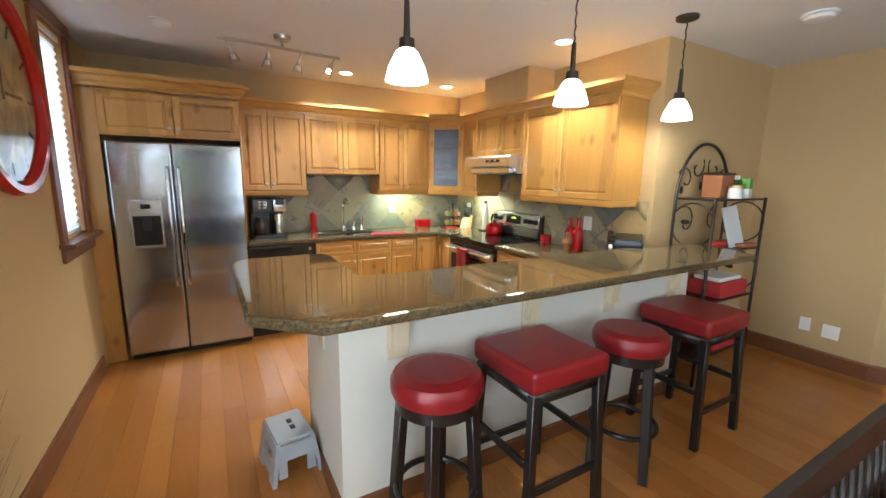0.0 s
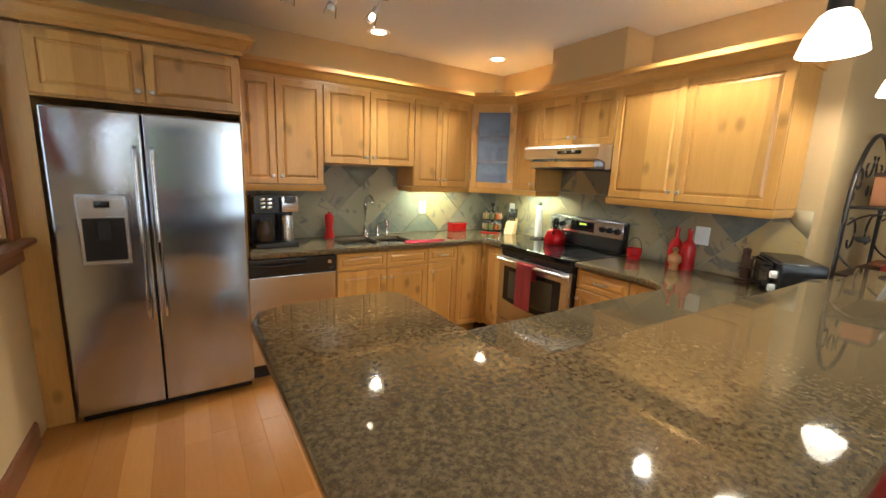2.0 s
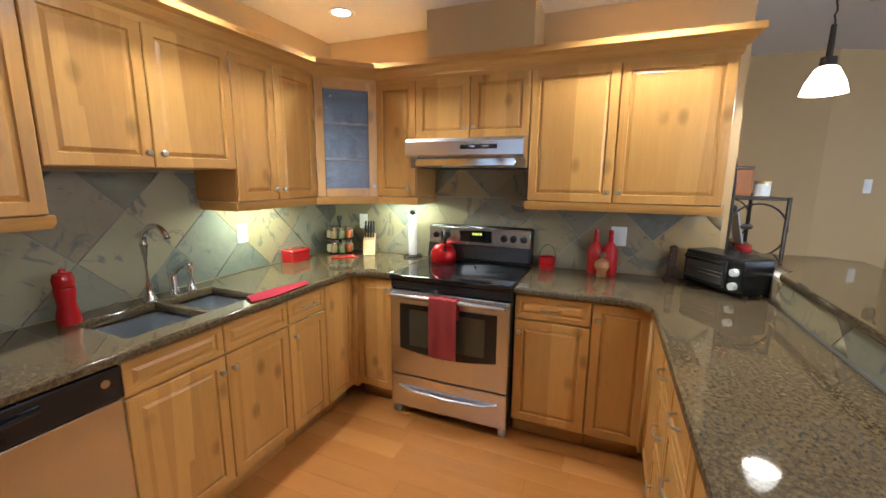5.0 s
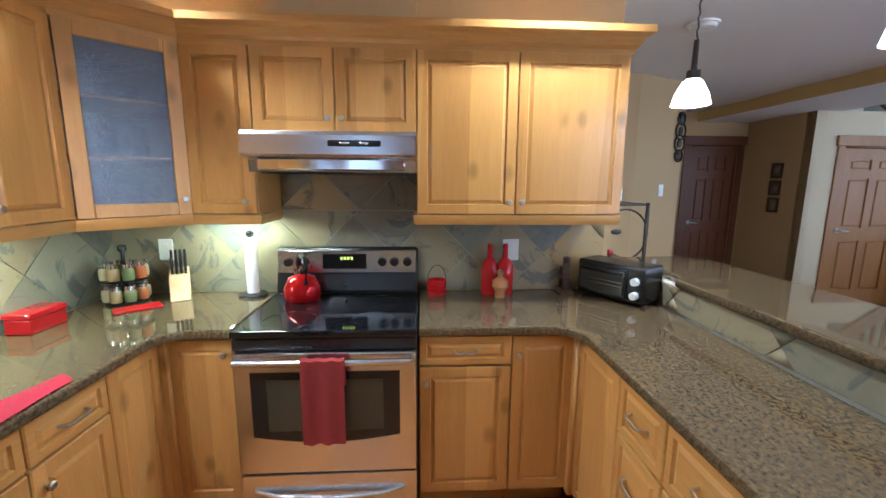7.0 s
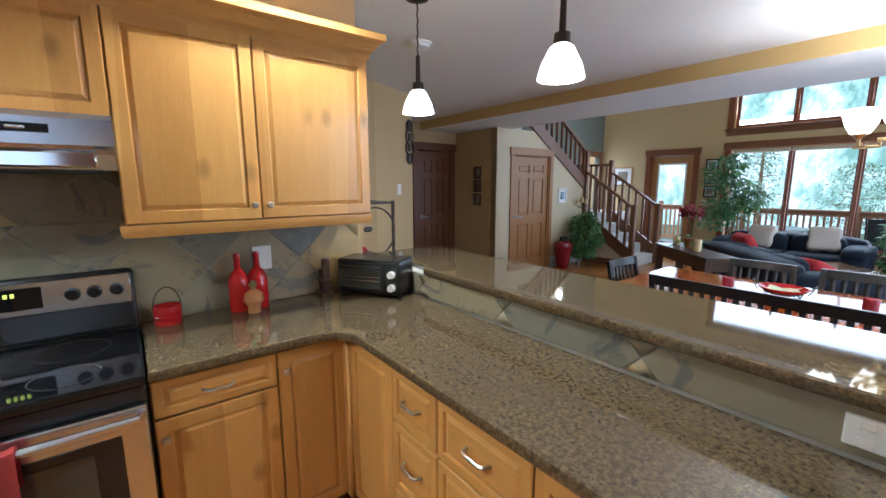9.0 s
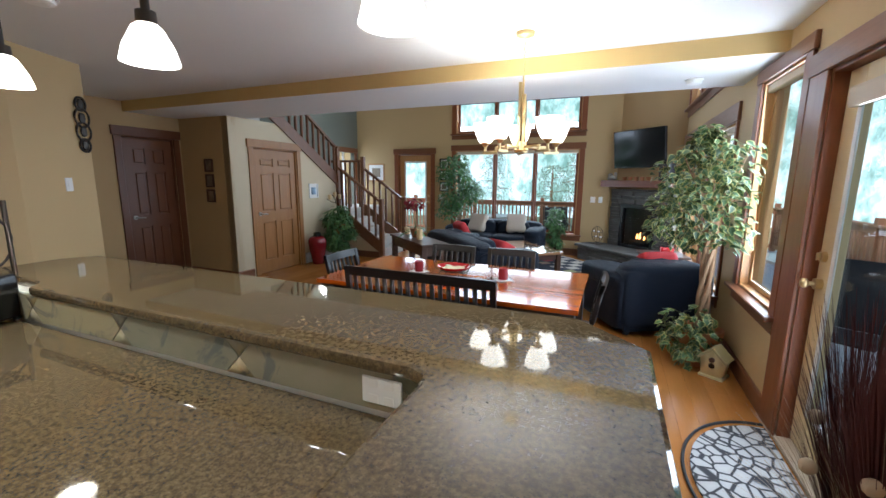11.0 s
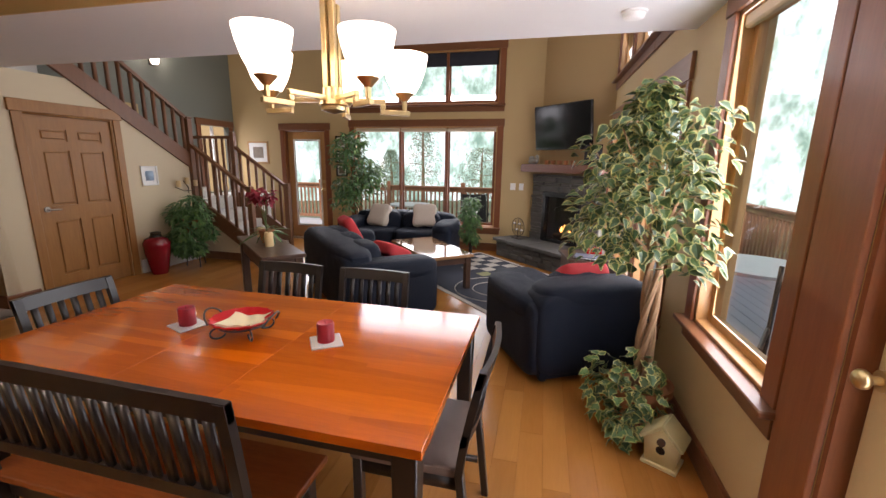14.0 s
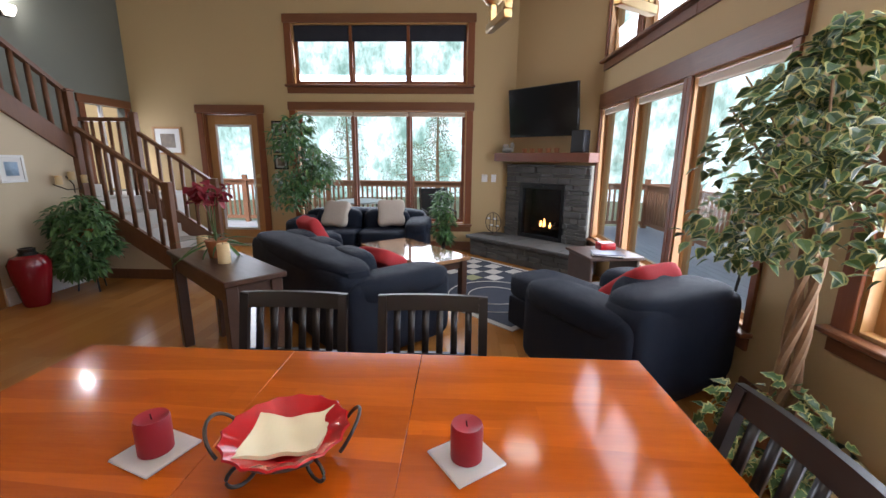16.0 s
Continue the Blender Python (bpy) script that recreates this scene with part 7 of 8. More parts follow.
SCW = pose(6.0, 0, 0, 0, 0, -90)
sd = thing("door_5", "half-open bright doorway with dark casing at the landing", "door", kind="structure")
sd.matrix_world = pose(6.0, 0, LAND, 0, 0, -90)
part("side_casing", B((5.02, -0.022, 0, 5.11, 0, 1.22), (5.79, -0.022, 0, 5.88, 0, 1.22), bevel=0.003), TRIM_WOOD, sd)
part("head_casing", B((5.0, -0.03, 1.22, 5.9, 0, 1.33), bevel=0.004), TRIM_FLAT, sd)
lamp("landing_window_daylight", "AREA", look((6.06, -5.45, 1.6), (0, -5.0, 1.4)), 8, DAY, size=0.5, size_y=0.9)
part("glazing_bar", B((5.42, 0.05, 0.05, 5.46, 0.09, 1.22)), WHITE_TRIM, sd)

wl = thing("wall_sconce", "lit wall sconce on the stairwell wall", "wall lamp", (5.93, -4.3, 2.98))
part("backplate", B((0.04, -0.05, -0.06, 0.069, 0.05, 0.06), bevel=0.004), BRONZE, wl)
part("shade", lathe([(0, -0.05), (0.04, -0.045), (0.06, 0.0), (0.065, 0.05), (0.06, 0.05), (0.035, -0.04), (0, -0.044)], 18), SHADE_GLOW, wl)
lamp("sconce_bulb", "POINT", pose(5.86, -4.3, 3.06), 8, WARM, soft=0.05)

# ---- fireplace ----
FP = pose(0.10, FY, 0, 0, 0, 135)  # local x runs along the slanted breast, the face looks into the room
fpw = thing("chimney_breast", "slanted gold-brown chimney breast in the corner", "wall", kind="structure")
fpw.matrix_world = FP
part("wall_face", wall_mesh(0.0, 1.36, 0, TOP, 0.1, [(0.26, 1.02, 0.32, 1.10)]), WALL_BROWN, fpw)
fp = thing("fireplace", "stacked grey stone corner fireplace with raised hearth", "fireplace")
fp.matrix_world = FP


def ledgestone(parent, u0, u1, z0, z1, y, skip=None, top=False, seed=5):
    """Courses of split stones on a face at local y."""
    rs = random.Random(seed)
    z = z0
    while z < z1 - 0.02:
        h = min(rs.choice((0.045, 0.055, 0.07, 0.085)), z1 - z)
        u = u0
        while u < u1 - 0.01:
            w_ = min(rs.uniform(0.09, 0.3), u1 - u)
            if u1 - u - w_ < 0.06:
                w_ = u1 - u
            a, b = u, u + w_
            if skip and z < skip[3] and z + h > skip[2] and b > skip[0] and a < skip[1]:
                if a < skip[0] - 0.03:
                    b = skip[0]
                elif b > skip[1] + 0.03:
                    a = skip[1]
                else:
                    u += w_
                    continue
            d_ = rs.uniform(0.018, 0.05)
            bm = B((a + 0.003, y - d_, z + 0.003, b - 0.003, y, z + h - 0.002), bevel=0.006)
            for v in bm.verts:
                v.co.y += rs.uniform(-0.003, 0.003)
            part("stone", bm, STONE, parent)
            u += w_
        z += h


part("backing", wall_mesh(0.0, 1.36, 0.30, 1.36, 0.09, [(0.26, 1.02, 0.32, 1.10)]), GROUT, fp, m=Matrix.Translation((0, -0.1, 0)))
ledgestone(fp, 0.0, 1.36, 0.30, 1.36, -0.1, (0.27, 1.01, 0.30, 1.09))
part("hearth_core", B((-0.2, -0.62, 0.0, 1.60, -0.02, 0.25)), GROUT, fp)
ledgestone(fp, -0.24, 1.62, 0.0, 0.25, -0.62, seed=9)
for i in range(5):
    part("hearth_slab", B((-0.3 + 0.4 * i, -0.69, 0.252, 0.095 + 0.4 * i if i < 4 else 1.66, -0.11, 0.3), bevel=0.008), STONE, fp)
part("firebox_frame", B((0.26, -0.14, 0.30, 0.32, -0.05, 1.10), (0.96, -0.14, 0.30, 1.02, -0.05, 1.10), (0.32, -0.14, 1.02, 0.96, -0.05, 1.10), (0.32, -0.14, 0.30, 0.96, -0.05, 0.36), bevel=0.004), BLACK, fp)
part("firebox", B((0.30, 0.12, 0.32, 0.98, 0.14, 1.06), (0.30, -0.05, 0.32, 0.32, 0.12, 1.06), (0.96, -0.05, 0.32, 0.98, 0.12, 1.06), (0.32, -0.05, 0.30, 0.96, 0.12, 0.32), (0.32, -0.05, 1.04, 0.96, 0.12, 1.06)), RUBBER, fp)
fg = part("fire_glass", B((0.322, -0.09, 0.362, 0.958, -0.085, 1.018)), PANE, fp)
for k, (x0, x1) in enumerate(((0.42, 0.72), (0.56, 0.86), (0.48, 0.8))):
    part("log", cyl((x0, 0.0 + 0.03 * k, 0.40 + 0.05 * k), (x1, 0.04, 0.42 + 0.05 * k), 0.032, 0.028, 10), plain("charred_log", (0.05, 0.035, 0.025), 0.9, vary=0.4), fp)
for x, h in ((0.56, 0.12), (0.62, 0.16), (0.72, 0.1)):
    part("flame", lathe([(0, 0), (0.018, 0.02), (0.02, 0.05), (0.008, h * 0.8), (0, h)], 10, (x, 0.02, 0.44)), glow("gas_flame", (1.0, 0.42, 0.1), 6), fp)
mt = thing("mantel_shelf", "thick reddish timber mantel shelf", "mantel")
mt.matrix_world = FP
part("beam", B((-0.1, -0.32, 1.40, 1.42, -0.005, 1.52), bevel=0.012, seg=2), wood("mantel_wood", (0.20, 0.065, 0.03), (0.13, 0.04, 0.02), 0.4, (1.2, 10, 10)), mt)
tv = thing("television", "black flat television on the chimney breast, off", "television")
tv.matrix_world = FP @ Matrix.Translation((0.60, -0.17, 2.07)) @ Matrix.Rotation(radians(7), 4, "X")
part("screen", B((-0.53, -0.031, -0.295, 0.53, -0.0285, 0.315)), plain("tv_screen", (0.005, 0.005, 0.006), 0.12), tv)
part("bezel", B((-0.55, -0.028, -0.33, 0.55, 0.02, 0.33), bevel=0.008), BLACK, tv)
part("wall_bracket", B((-0.1, 0.021, -0.1, 0.1, 0.15, 0.1)), RUBBER, tv)
sp = thing("speaker", "small black speaker on the mantel", "speaker")
sp.matrix_world = FP @ Matrix.Translation((1.20, -0.17, 1.521))
part("cabinet", B((-0.09, -0.08, 0, 0.09, 0.08, 0.28), bevel=0.006), BLACK, sp)
part("grille", B((-0.08, -0.086, 0.01, 0.08, -0.0805, 0.27), bevel=0.003), RUBBER, sp)
for i in range(5):
    p = thing("mantel_cup", "small reddish cup on the mantel", "cup", group="row of cups on the mantel")
    p.matrix_world = FP @ Matrix.Translation((0.36 + 0.13 * i, -0.2, 1.521))
    part("cup", lathe([(0, 0), (0.03, 0), (0.04, 0.06), (0.035, 0.06), (0.025, 0.01), (0, 0.01)], 14), TERRACOTTA, p)
bd = thing("driftwood_ornament", "pale driftwood ornament on the mantel's end", "ornament")
bd.matrix_world = FP @ Matrix.Translation((0.06, -0.2, 1.521))
part("driftwood", join(puff((0, 0, 0.04), (0.2, 0.1, 0.08), 0.8, 14, 8), puff((-0.04, 0, 0.09), (0.1, 0.08, 0.08), 0.8, 12, 8), puff((0.07, 0.01, 0.1), (0.06, 0.05, 0.1), 0.8, 12, 8)), plain("driftwood", (0.30, 0.28, 0.25), 0.9, vary=0.3, scale=30, bump=0.6), bd)
ho = thing("candle_holder", "round black iron tealight holder on the hearth", "candle holder")
ho.matrix_world = FP @ Matrix.Translation((-0.02, -0.38, 0.3))
part("ring", tube([(0.15 * math.cos(a), 0, 0.19 + 0.15 * math.sin(a)) for a in np.linspace(0, 6.283, 28, endpoint=False)], 0.006, 6, True), BRONZE, ho)
part("bars", B((-0.14, -0.004, 0.13, 0.14, 0.004, 0.137), (-0.14, -0.004, 0.23, 0.14, 0.004, 0.237), (-0.004, -0.004, 0.02, 0.004, 0.004, 0.33), (0.06, -0.004, 0.08, 0.067, 0.004, 0.3), (-0.067, -0.004, 0.08, -0.06, 0.004, 0.3)), BRONZE, ho)
part("foot", B((-0.1, -0.05, 0, 0.1, 0.05, 0.01), (-0.006, -0.006, 0.01, 0.006, 0.006, 0.05)), BRONZE, ho)
for x, z in ((-0.09, 0.237), (0.03, 0.237), (0.09, 0.137), (-0.03, 0.137)):
    part("tealight", cyl((x, 0, z + 0.001), (x, 0, z + 0.022), 0.02, n=12), PAPER, ho)


# ---- living room ----
def sofa(name, x, y, turn, w, seats, label, depth=0.95, chaise=0.0):
    """A low soft sofa that looks along local -y."""
    s_ = thing(name, label, "sofa", (x, y, 0), turn, "navy sofas")
    d = depth / 2
    part("base", B((-w / 2 + 0.06, -d + 0.08, 0.05, w / 2 - 0.06, d - 0.04, 0.3), bevel=0.03, seg=2), NAVY, s_)
    for sx in (-1, 1):
        part("arm", puff((sx * (w / 2 - 0.14), -0.03, 0.325), (0.30, depth - 0.06, 0.56), 0.24), NAVY, s_)
        part("arm_roll", puff((sx * (w / 2 - 0.13), -0.05, 0.53), (0.33, depth - 0.08, 0.2), 0.55), NAVY, s_)
    part("back", puff((0, d - 0.17, 0.375), (w - 0.06, 0.32, 0.61), 0.28), NAVY, s_)
    part("back_roll", puff((0, d - 0.19, 0.62), (w - 0.14, 0.36, 0.22), 0.55, 28, 14), NAVY, s_)
    iw = (w - 0.52) / seats
    for i in range(seats):
        cx = -w / 2 + 0.26 + iw * (i + 0.5)
        part("seat_cushion", puff((cx, -0.12 - chaise / 2, 0.38), (iw - 0.01, depth - 0.28 + chaise, 0.22), 0.35), NAVY, s_)
        part("back_cushion", puff((cx, d - 0.36, 0.54), (iw - 0.01, 0.26, 0.40), 0.55), NAVY, s_)
    if chaise:
        part("chaise_base", B((-iw / 2, -d - chaise + 0.1, 0.05, iw / 2, -d + 0.1, 0.3), bevel=0.03, seg=2), NAVY, s_)
    for sx in (-1, 1):
        for sy in (-1, 1):
            part("foot", cyl((sx * (w / 2 - 0.14), sy * (d - 0.14), 0), (sx * (w / 2 - 0.14), sy * (d - 0.14), 0.06), 0.03, 0.035, 12), BLACK_WOOD, s_)
    return s_


sofa("sofa", 2.01, -3.06, -47, 2.06, 3, "navy overstuffed three-seat sofa, its back to the dining table")
sofa("sofa", 2.25, -5.12, 180, 1.85, 2, "navy overstuffed loveseat in front of the wide window", 0.9)
sofa("armchair", -0.22, -2.12, 29, 1.0, 1, "navy overstuffed chaise armchair facing the fireplace", 0.95, 0.62)


def pillow(x, y, z, turn, tilt, material, label, s_=0.42):
    p = thing("cushion", label, "cushion", group="loose cushions")
    p.matrix_world = pose(x, y, z, tilt, 0, turn)
    bm = puff((0, 0, 0), (s_, s_, 0.15), 0.5, 32, 12)
    for v in bm.verts:
        k = 1 - 0.16 * (1 - abs(2 * v.co.x / s_)) * (abs(2 * v.co.y / s_) ** 4) - 0.16 * (1 - abs(2 * v.co.y / s_)) * (abs(2 * v.co.x / s_) ** 4)
        v.co.x *= k
        v.co.y *= k
    part("cover", bm, material, p)


pillow(2.38, -3.58, 0.66, -47, 62, RED_CLOTH, "red cushion leaning on the sofa's back")
pillow(1.56, -2.9, 0.58, -30, 25, RED_CLOTH, "red cushion lying on the sofa's arm", 0.38)
pillow(2.62, -5.12, 0.66, 165, 60, CREAM_CLOTH, "oatmeal cushion on the loveseat")
pillow(1.85, -5.15, 0.68, 190, 65, CREAM_CLOTH, "oatmeal cushion on the loveseat")
pillow(-0.28, -2.15, 0.63, 29, 40, RED_CLOTH, "red cushion on the armchair", 0.46)

COFFEE_TOP = wood("coffee_table_top", (0.40, 0.22, 0.11), (0.29, 0.15, 0.07), 0.1, (10, 1.2, 10))
COFFEE_TOP.node_tree.nodes["Principled BSDF"].inputs["Coat Weight"].default_value = 1.0
ct = thing("coffee_table", "square dark-legged coffee table with pale shiny top", "coffee table", (1.41, -3.89, 0), -50)
part("top", B((-0.31, -0.62, 0.41, 0.31, 0.62, 0.45), bevel=0.006), COFFEE_TOP, ct, m=Matrix.Rotation(radians(90), 4, "Z"))
part("apron", B((-0.57, -0.27, 0.33, 0.57, 0.27, 0.409)), DARK_WOOD, ct)
for x in (-0.56, 0.56):
    for y in (-0.25, 0.25):
        part("leg", B((x - 0.035, y - 0.035, 0.012, x + 0.035, y + 0.035, 0.409), bevel=0.005), DARK_WOOD, ct)
cs = thing("console_table", "dark wooden console table behind the sofa", "console table", (2.5, -2.13, 0), -41)
part("top", B((-0.58, -0.18, 0.715, 0.58, 0.18, 0.75), bevel=0.006), DARK_WOOD, cs)
part("apron", B((-0.53, -0.15, 0.6, 0.53, 0.15, 0.714)), DARK_WOOD, cs)
for x in (-0.51, 0.51):
    for y in (-0.13, 0.13):
        part("leg", B((x - 0.035, y - 0.035, 0, x + 0.035, y + 0.035, 0.714), bevel=0.005), DARK_WOOD, cs)
et = thing("end_table", "dark wooden end table by the windows", "end table", (-0.52, -3.5, 0), 10)
part("top", B((-0.27, -0.27, 0.52, 0.27, 0.27, 0.55), bevel=0.005), DARK_WOOD, et)
part("shelf", B((-0.22, -0.22, 0.15, 0.22, 0.22, 0.17)), DARK_WOOD, et)
for x in (-0.23, 0.23):
    part("side", B((x - 0.015, -0.23, 0, x + 0.015, 0.23, 0.519)), DARK_WOOD, et)
rb = thing("red_tin", "small red tin on the end table", "tin", (-0.58, -3.62, 0.551), 10)
part("tin", B((-0.08, -0.06, 0, 0.08, 0.06, 0.07), bevel=0.01, seg=2), RED_GLOSS, rb)
mg = thing("magazines", "stack of magazines on the end table", "magazines", (-0.5, -3.34, 0.551), -20)
for i in range(3):
    part("magazine", B((-0.14, -0.1, 0.009 * i, 0.14, 0.1, 0.009 * i + 0.008), bevel=0.001), [BLACK, PAPER, plain("grey_cover", (0.12, 0.14, 0.2), 0.3)][i], mg, m=Matrix.Rotation(0.1 * i, 4, "Z"))

# rug
rug = thing("area_rug", "navy rug with pale border and coloured squares", "rug", (0.72, -4.25, 0), -45)
RUG_NAVY = plain("rug_navy", (0.022, 0.026, 0.04), 0.95, vary=0.2, scale=150, bump=0.6)
RUG_PALE = plain("rug_cream", (0.46, 0.42, 0.36), 0.95, vary=0.12, scale=150, bump=0.6)
part("border", B((-1.25, -0.85, 0.0005, 1.25, 0.85, 0.008), bevel=0.002), RUG_PALE, rug)
part("field", B((-1.19, -0.79, 0.0082, 1.19, 0.79, 0.0105), bevel=0.001), RUG_NAVY, rug)
cols = [RUG_PALE, plain("rug_tan", (0.28, 0.2, 0.13), 0.95), plain("rug_olive", (0.26, 0.26, 0.12), 0.95), plain("rug_red", (0.28, 0.03, 0.03), 0.95)]
rr = random.Random(4)
for i in range(8):
    for j in range(4):
        if (i + j) % 2 == 0:
            x, y = -0.2 + 0.18 * i, -0.75 + 0.2 * j
            if x < 1.1:
                part("square", B((x, y, 0.0107, x + 0.175, y + 0.19, 0.0118)), rr.choice(cols[:1] * 3 + cols), rug)
for r_ in (0.28, 0.5):
    part("ring_pattern", tube([(-0.55 + r_ * math.cos(a), 0.25 + r_ * math.sin(a), 0.0112) for a in np.linspace(0, 6.283, 44, endpoint=False)], 0.006, 4, True), RUG_PALE, rug)

# things on the console
orc = thing("orchid", "dark red orchid in a small red pot", "plant", (2.56, -2.2, 0.751))
part("pot", lathe([(0, 0), (0.05, 0), (0.07, 0.11), (0.075, 0.12), (0.06, 0.12), (0, 0.1)], 18), TERRACOTTA, orc)
PETAL = leaf_mesh(0.06, 0.06, plain("red_petal", (0.26, 0.012, 0.025), 0.6))
LONG = leaf_mesh(0.24, 0.022, GREEN)
ro = random.Random(8)
for k in range(3):
    part("stem", tube([(0, 0, 0.1), (0.02 * k - 0.02, 0.02, 0.3), (0.05 * k - 0.05, 0.03, 0.46)], 0.004, 6), plain("green_stem", (0.08, 0.14, 0.04), 0.6), orc)
bush(orc, PETAL, [(-0.05, 0.02, 0.46, 0.06), (0.05, 0.04, 0.48, 0.06), (0, 0.03, 0.40, 0.06), (0.08, 0.02, 0.4, 0.04)], 60, ro, 60)
bush(orc, LONG, [(0, 0, 0.12, 0.03)], 22, ro, 22)
for x, y, h in ((2.42, -2.04, 0.13), (2.80, -2.42, 0.1)):
    c = thing("ivory_candle", "ivory pillar candle on the console", "candle", (x, y, 0.751), 0, "ivory candles")
    part("wax", lathe([(0, 0), (0.038, 0), (0.038, h - 0.006), (0.034, h), (0, h - 0.008)], 20), CANDLE_WAX, c)
    part("wick", cyl((0, 0, h - 0.008), (0, 0, h + 0.006), 0.0015, n=6), BLACK, c)

# by the stairs
va = thing("floor_vase", "glossy dark red floor vase with black neck", "vase", (4.98, -3.12, 0))
part("body", lathe([(0, 0), (0.09, 0), (0.1, 0.02), (0.15, 0.3), (0.16, 0.42), (0.13, 0.48), (0.08, 0.5), (0, 0.5)], 30), plain("dark_red_glaze", (0.20, 0.006, 0.012), 0.1), va)
part("neck", lathe([(0.08, 0.5), (0.06, 0.53), (0.065, 0.56), (0.045, 0.565), (0.045, 0.52), (0, 0.51)], 24), BLACK, va)
ps = thing("fern_plant", "bushy green fern on an iron plant stand", "plant", (4.84, -3.60, 0))
part("stand", join(*[tube([(0.14 * math.cos(a), 0.14 * math.sin(a), 0), (0.1 * math.cos(a), 0.1 * math.sin(a), 0.3), (0.13 * math.cos(a), 0.13 * math.sin(a), 0.55)], 0.008, 6) for a in (0.5, 2.6, 4.7)]), BRONZE, ps)
part("pot", lathe([(0, 0.5), (0.1, 0.5), (0.13, 0.68), (0.11, 0.68), (0, 0.66)], 18), TERRACOTTA, ps)
SLIM = leaf_mesh(0.085, 0.03, GREEN)
bush(ps, SLIM, [(0, 0, 0.86, 0.17), (0.1, 0.1, 0.75, 0.16), (-0.12, 0.05, 0.72, 0.16), (0.02, -0.14, 0.68, 0.17), (-0.06, 0.16, 0.55, 0.15), (0.1, 0.14, 0.45, 0.14), (-0.18, -0.05, 0.5, 0.12), (0.02, 0.18, 0.3, 0.12), (-0.14, 0.12, 0.3, 0.1)], 2300, random.Random(21), 60)
cn = thing("candle_sconce", "iron wall sconce with three ivory candles", "candle sconce", (5.2, -3.86, 1.06))
part("bracket", join(tube([(-0.005, -0.16, 0.06), (-0.08, -0.08, 0.0), (-0.08, 0.08, 0.0), (-0.005, 0.16, 0.06)], 0.006, 6), tube([(-0.005, 0, 0.14), (-0.08, 0, 0.05), (-0.08, 0, -0.04)], 0.006, 6)), BRONZE, cn)
for y, z in ((-0.15, 0.06), (0, 0.1), (0.15, 0.06)):
    part("candle", cyl((-0.07, y, z), (-0.07, y, z + 0.09), 0.032, n=16), CANDLE_WAX, cn)


def picture(name, m, w, h, art, frame_mat, label, mount=True, b=0.025):
    p = thing(name, label, "picture")
    p.matrix_world = m
    part("frame", B((-w / 2, -0.02, -h / 2, -w / 2 + b, -0.001, h / 2), (w / 2 - b, -0.02, -h / 2, w / 2, -0.001, h / 2), (-w / 2 + b, -0.02, h / 2 - b, w / 2 - b, -0.001, h / 2), (-w / 2 + b, -0.02, -h / 2, w / 2 - b, -0.001, -h / 2 + b), bevel=0.002), frame_mat, p)
    part("mount", B((-w / 2 + b, -0.008, -h / 2 + b, w / 2 - b, -0.001, h / 2 - b)), PAPER if mount else art, p)
    if mount:
        part("print", B((-w / 4, -0.0095, -h / 4, w / 4, -0.0082, h / 4)), art, p)


BLUE_ART = plain("blue_print", (0.30, 0.42, 0.55), 0.6, vary=0.5, scale=20)
DIM_ART = plain("sepia_print", (0.22, 0.17, 0.12), 0.5, vary=0.5, scale=15)
picture("small_picture", pose(5.2, -3.33, 1.29, 0, 0, -90), 0.24, 0.26, BLUE_ART, WHITE, "small white-framed blue print under the stairs")
for z in (1.69, 1.47, 1.25):
    picture("hall_frame", pose(5.63, -1.62, z, 0, 0, 180), 0.17, 0.19, DIM_ART, DARK_WOOD, "small square dark-framed picture in the hall", False)
for z, w in ((1.86, 0.22), (1.60, 0.22), (1.35, 0.22)):
    picture("wall_frame", pose(3.70, FY, z, 0, 0, 180), w, 0.22, DIM_ART, BLACK, "small black-framed picture beside the glazed door")
picture("landscape_picture", pose(5.48, FY, 1.66, 0, 0, 180), 0.46, 0.42, DIM_ART, SASH, "wood-framed landscape picture on the end wall", True, 0.03)

# tree and plant by the loveseat
it = thing("indoor_tree", "leafy green potted tree beside the wide window", "plant", (3.17, -5.52, 0))
part("pot", lathe([(0, 0), (0.14, 0), (0.17, 0.28), (0.15, 0.28), (0, 0.25)], 22), DARK_WOOD, it)
for k in range(5):
    a = k * 1.25
    part("trunk", branch([(0, 0, 0.25), (0.05 * math.cos(a), 0.05 * math.sin(a), 0.8), (0.22 * math.cos(a), 0.2 * math.sin(a), 1.5)], 0.014, 0.005, 6), BARK, it)
TLEAF = leaf_mesh(0.1, 0.035, GREEN)
bush(it, TLEAF, [(0.25 * math.cos(k * 1.05), 0.18 * math.sin(k * 1.05), 0.85 + 0.13 * k, 0.25) for k in range(8)] + [(0, 0, 1.9, 0.15), (0.2, 0.05, 1.1, 0.22), (-0.25, 0.05, 1.25, 0.2)], 1900, random.Random(31), 40)
fn = thing("fern_plant", "grey-green trailing fern on a low stand", "plant", (1.13, -5.42, 0))
part("stand", lathe([(0, 0), (0.12, 0), (0.03, 0.03), (0.03, 0.6), (0.11, 0.62), (0.11, 0.64), (0, 0.64)], 18), BRONZE, fn)
part("pot", lathe([(0, 0.641), (0.08, 0.641), (0.1, 0.76), (0, 0.75)], 18), WHITE, fn)
bush(fn, SLIM, [(0, 0, 0.88, 0.14), (0.05, 0.1, 0.72, 0.13), (-0.05, 0.1, 0.6, 0.12), (0.05, 0.1, 0.45, 0.11), (-0.03, 0.1, 0.33, 0.1)], 900, random.Random(41), 20)
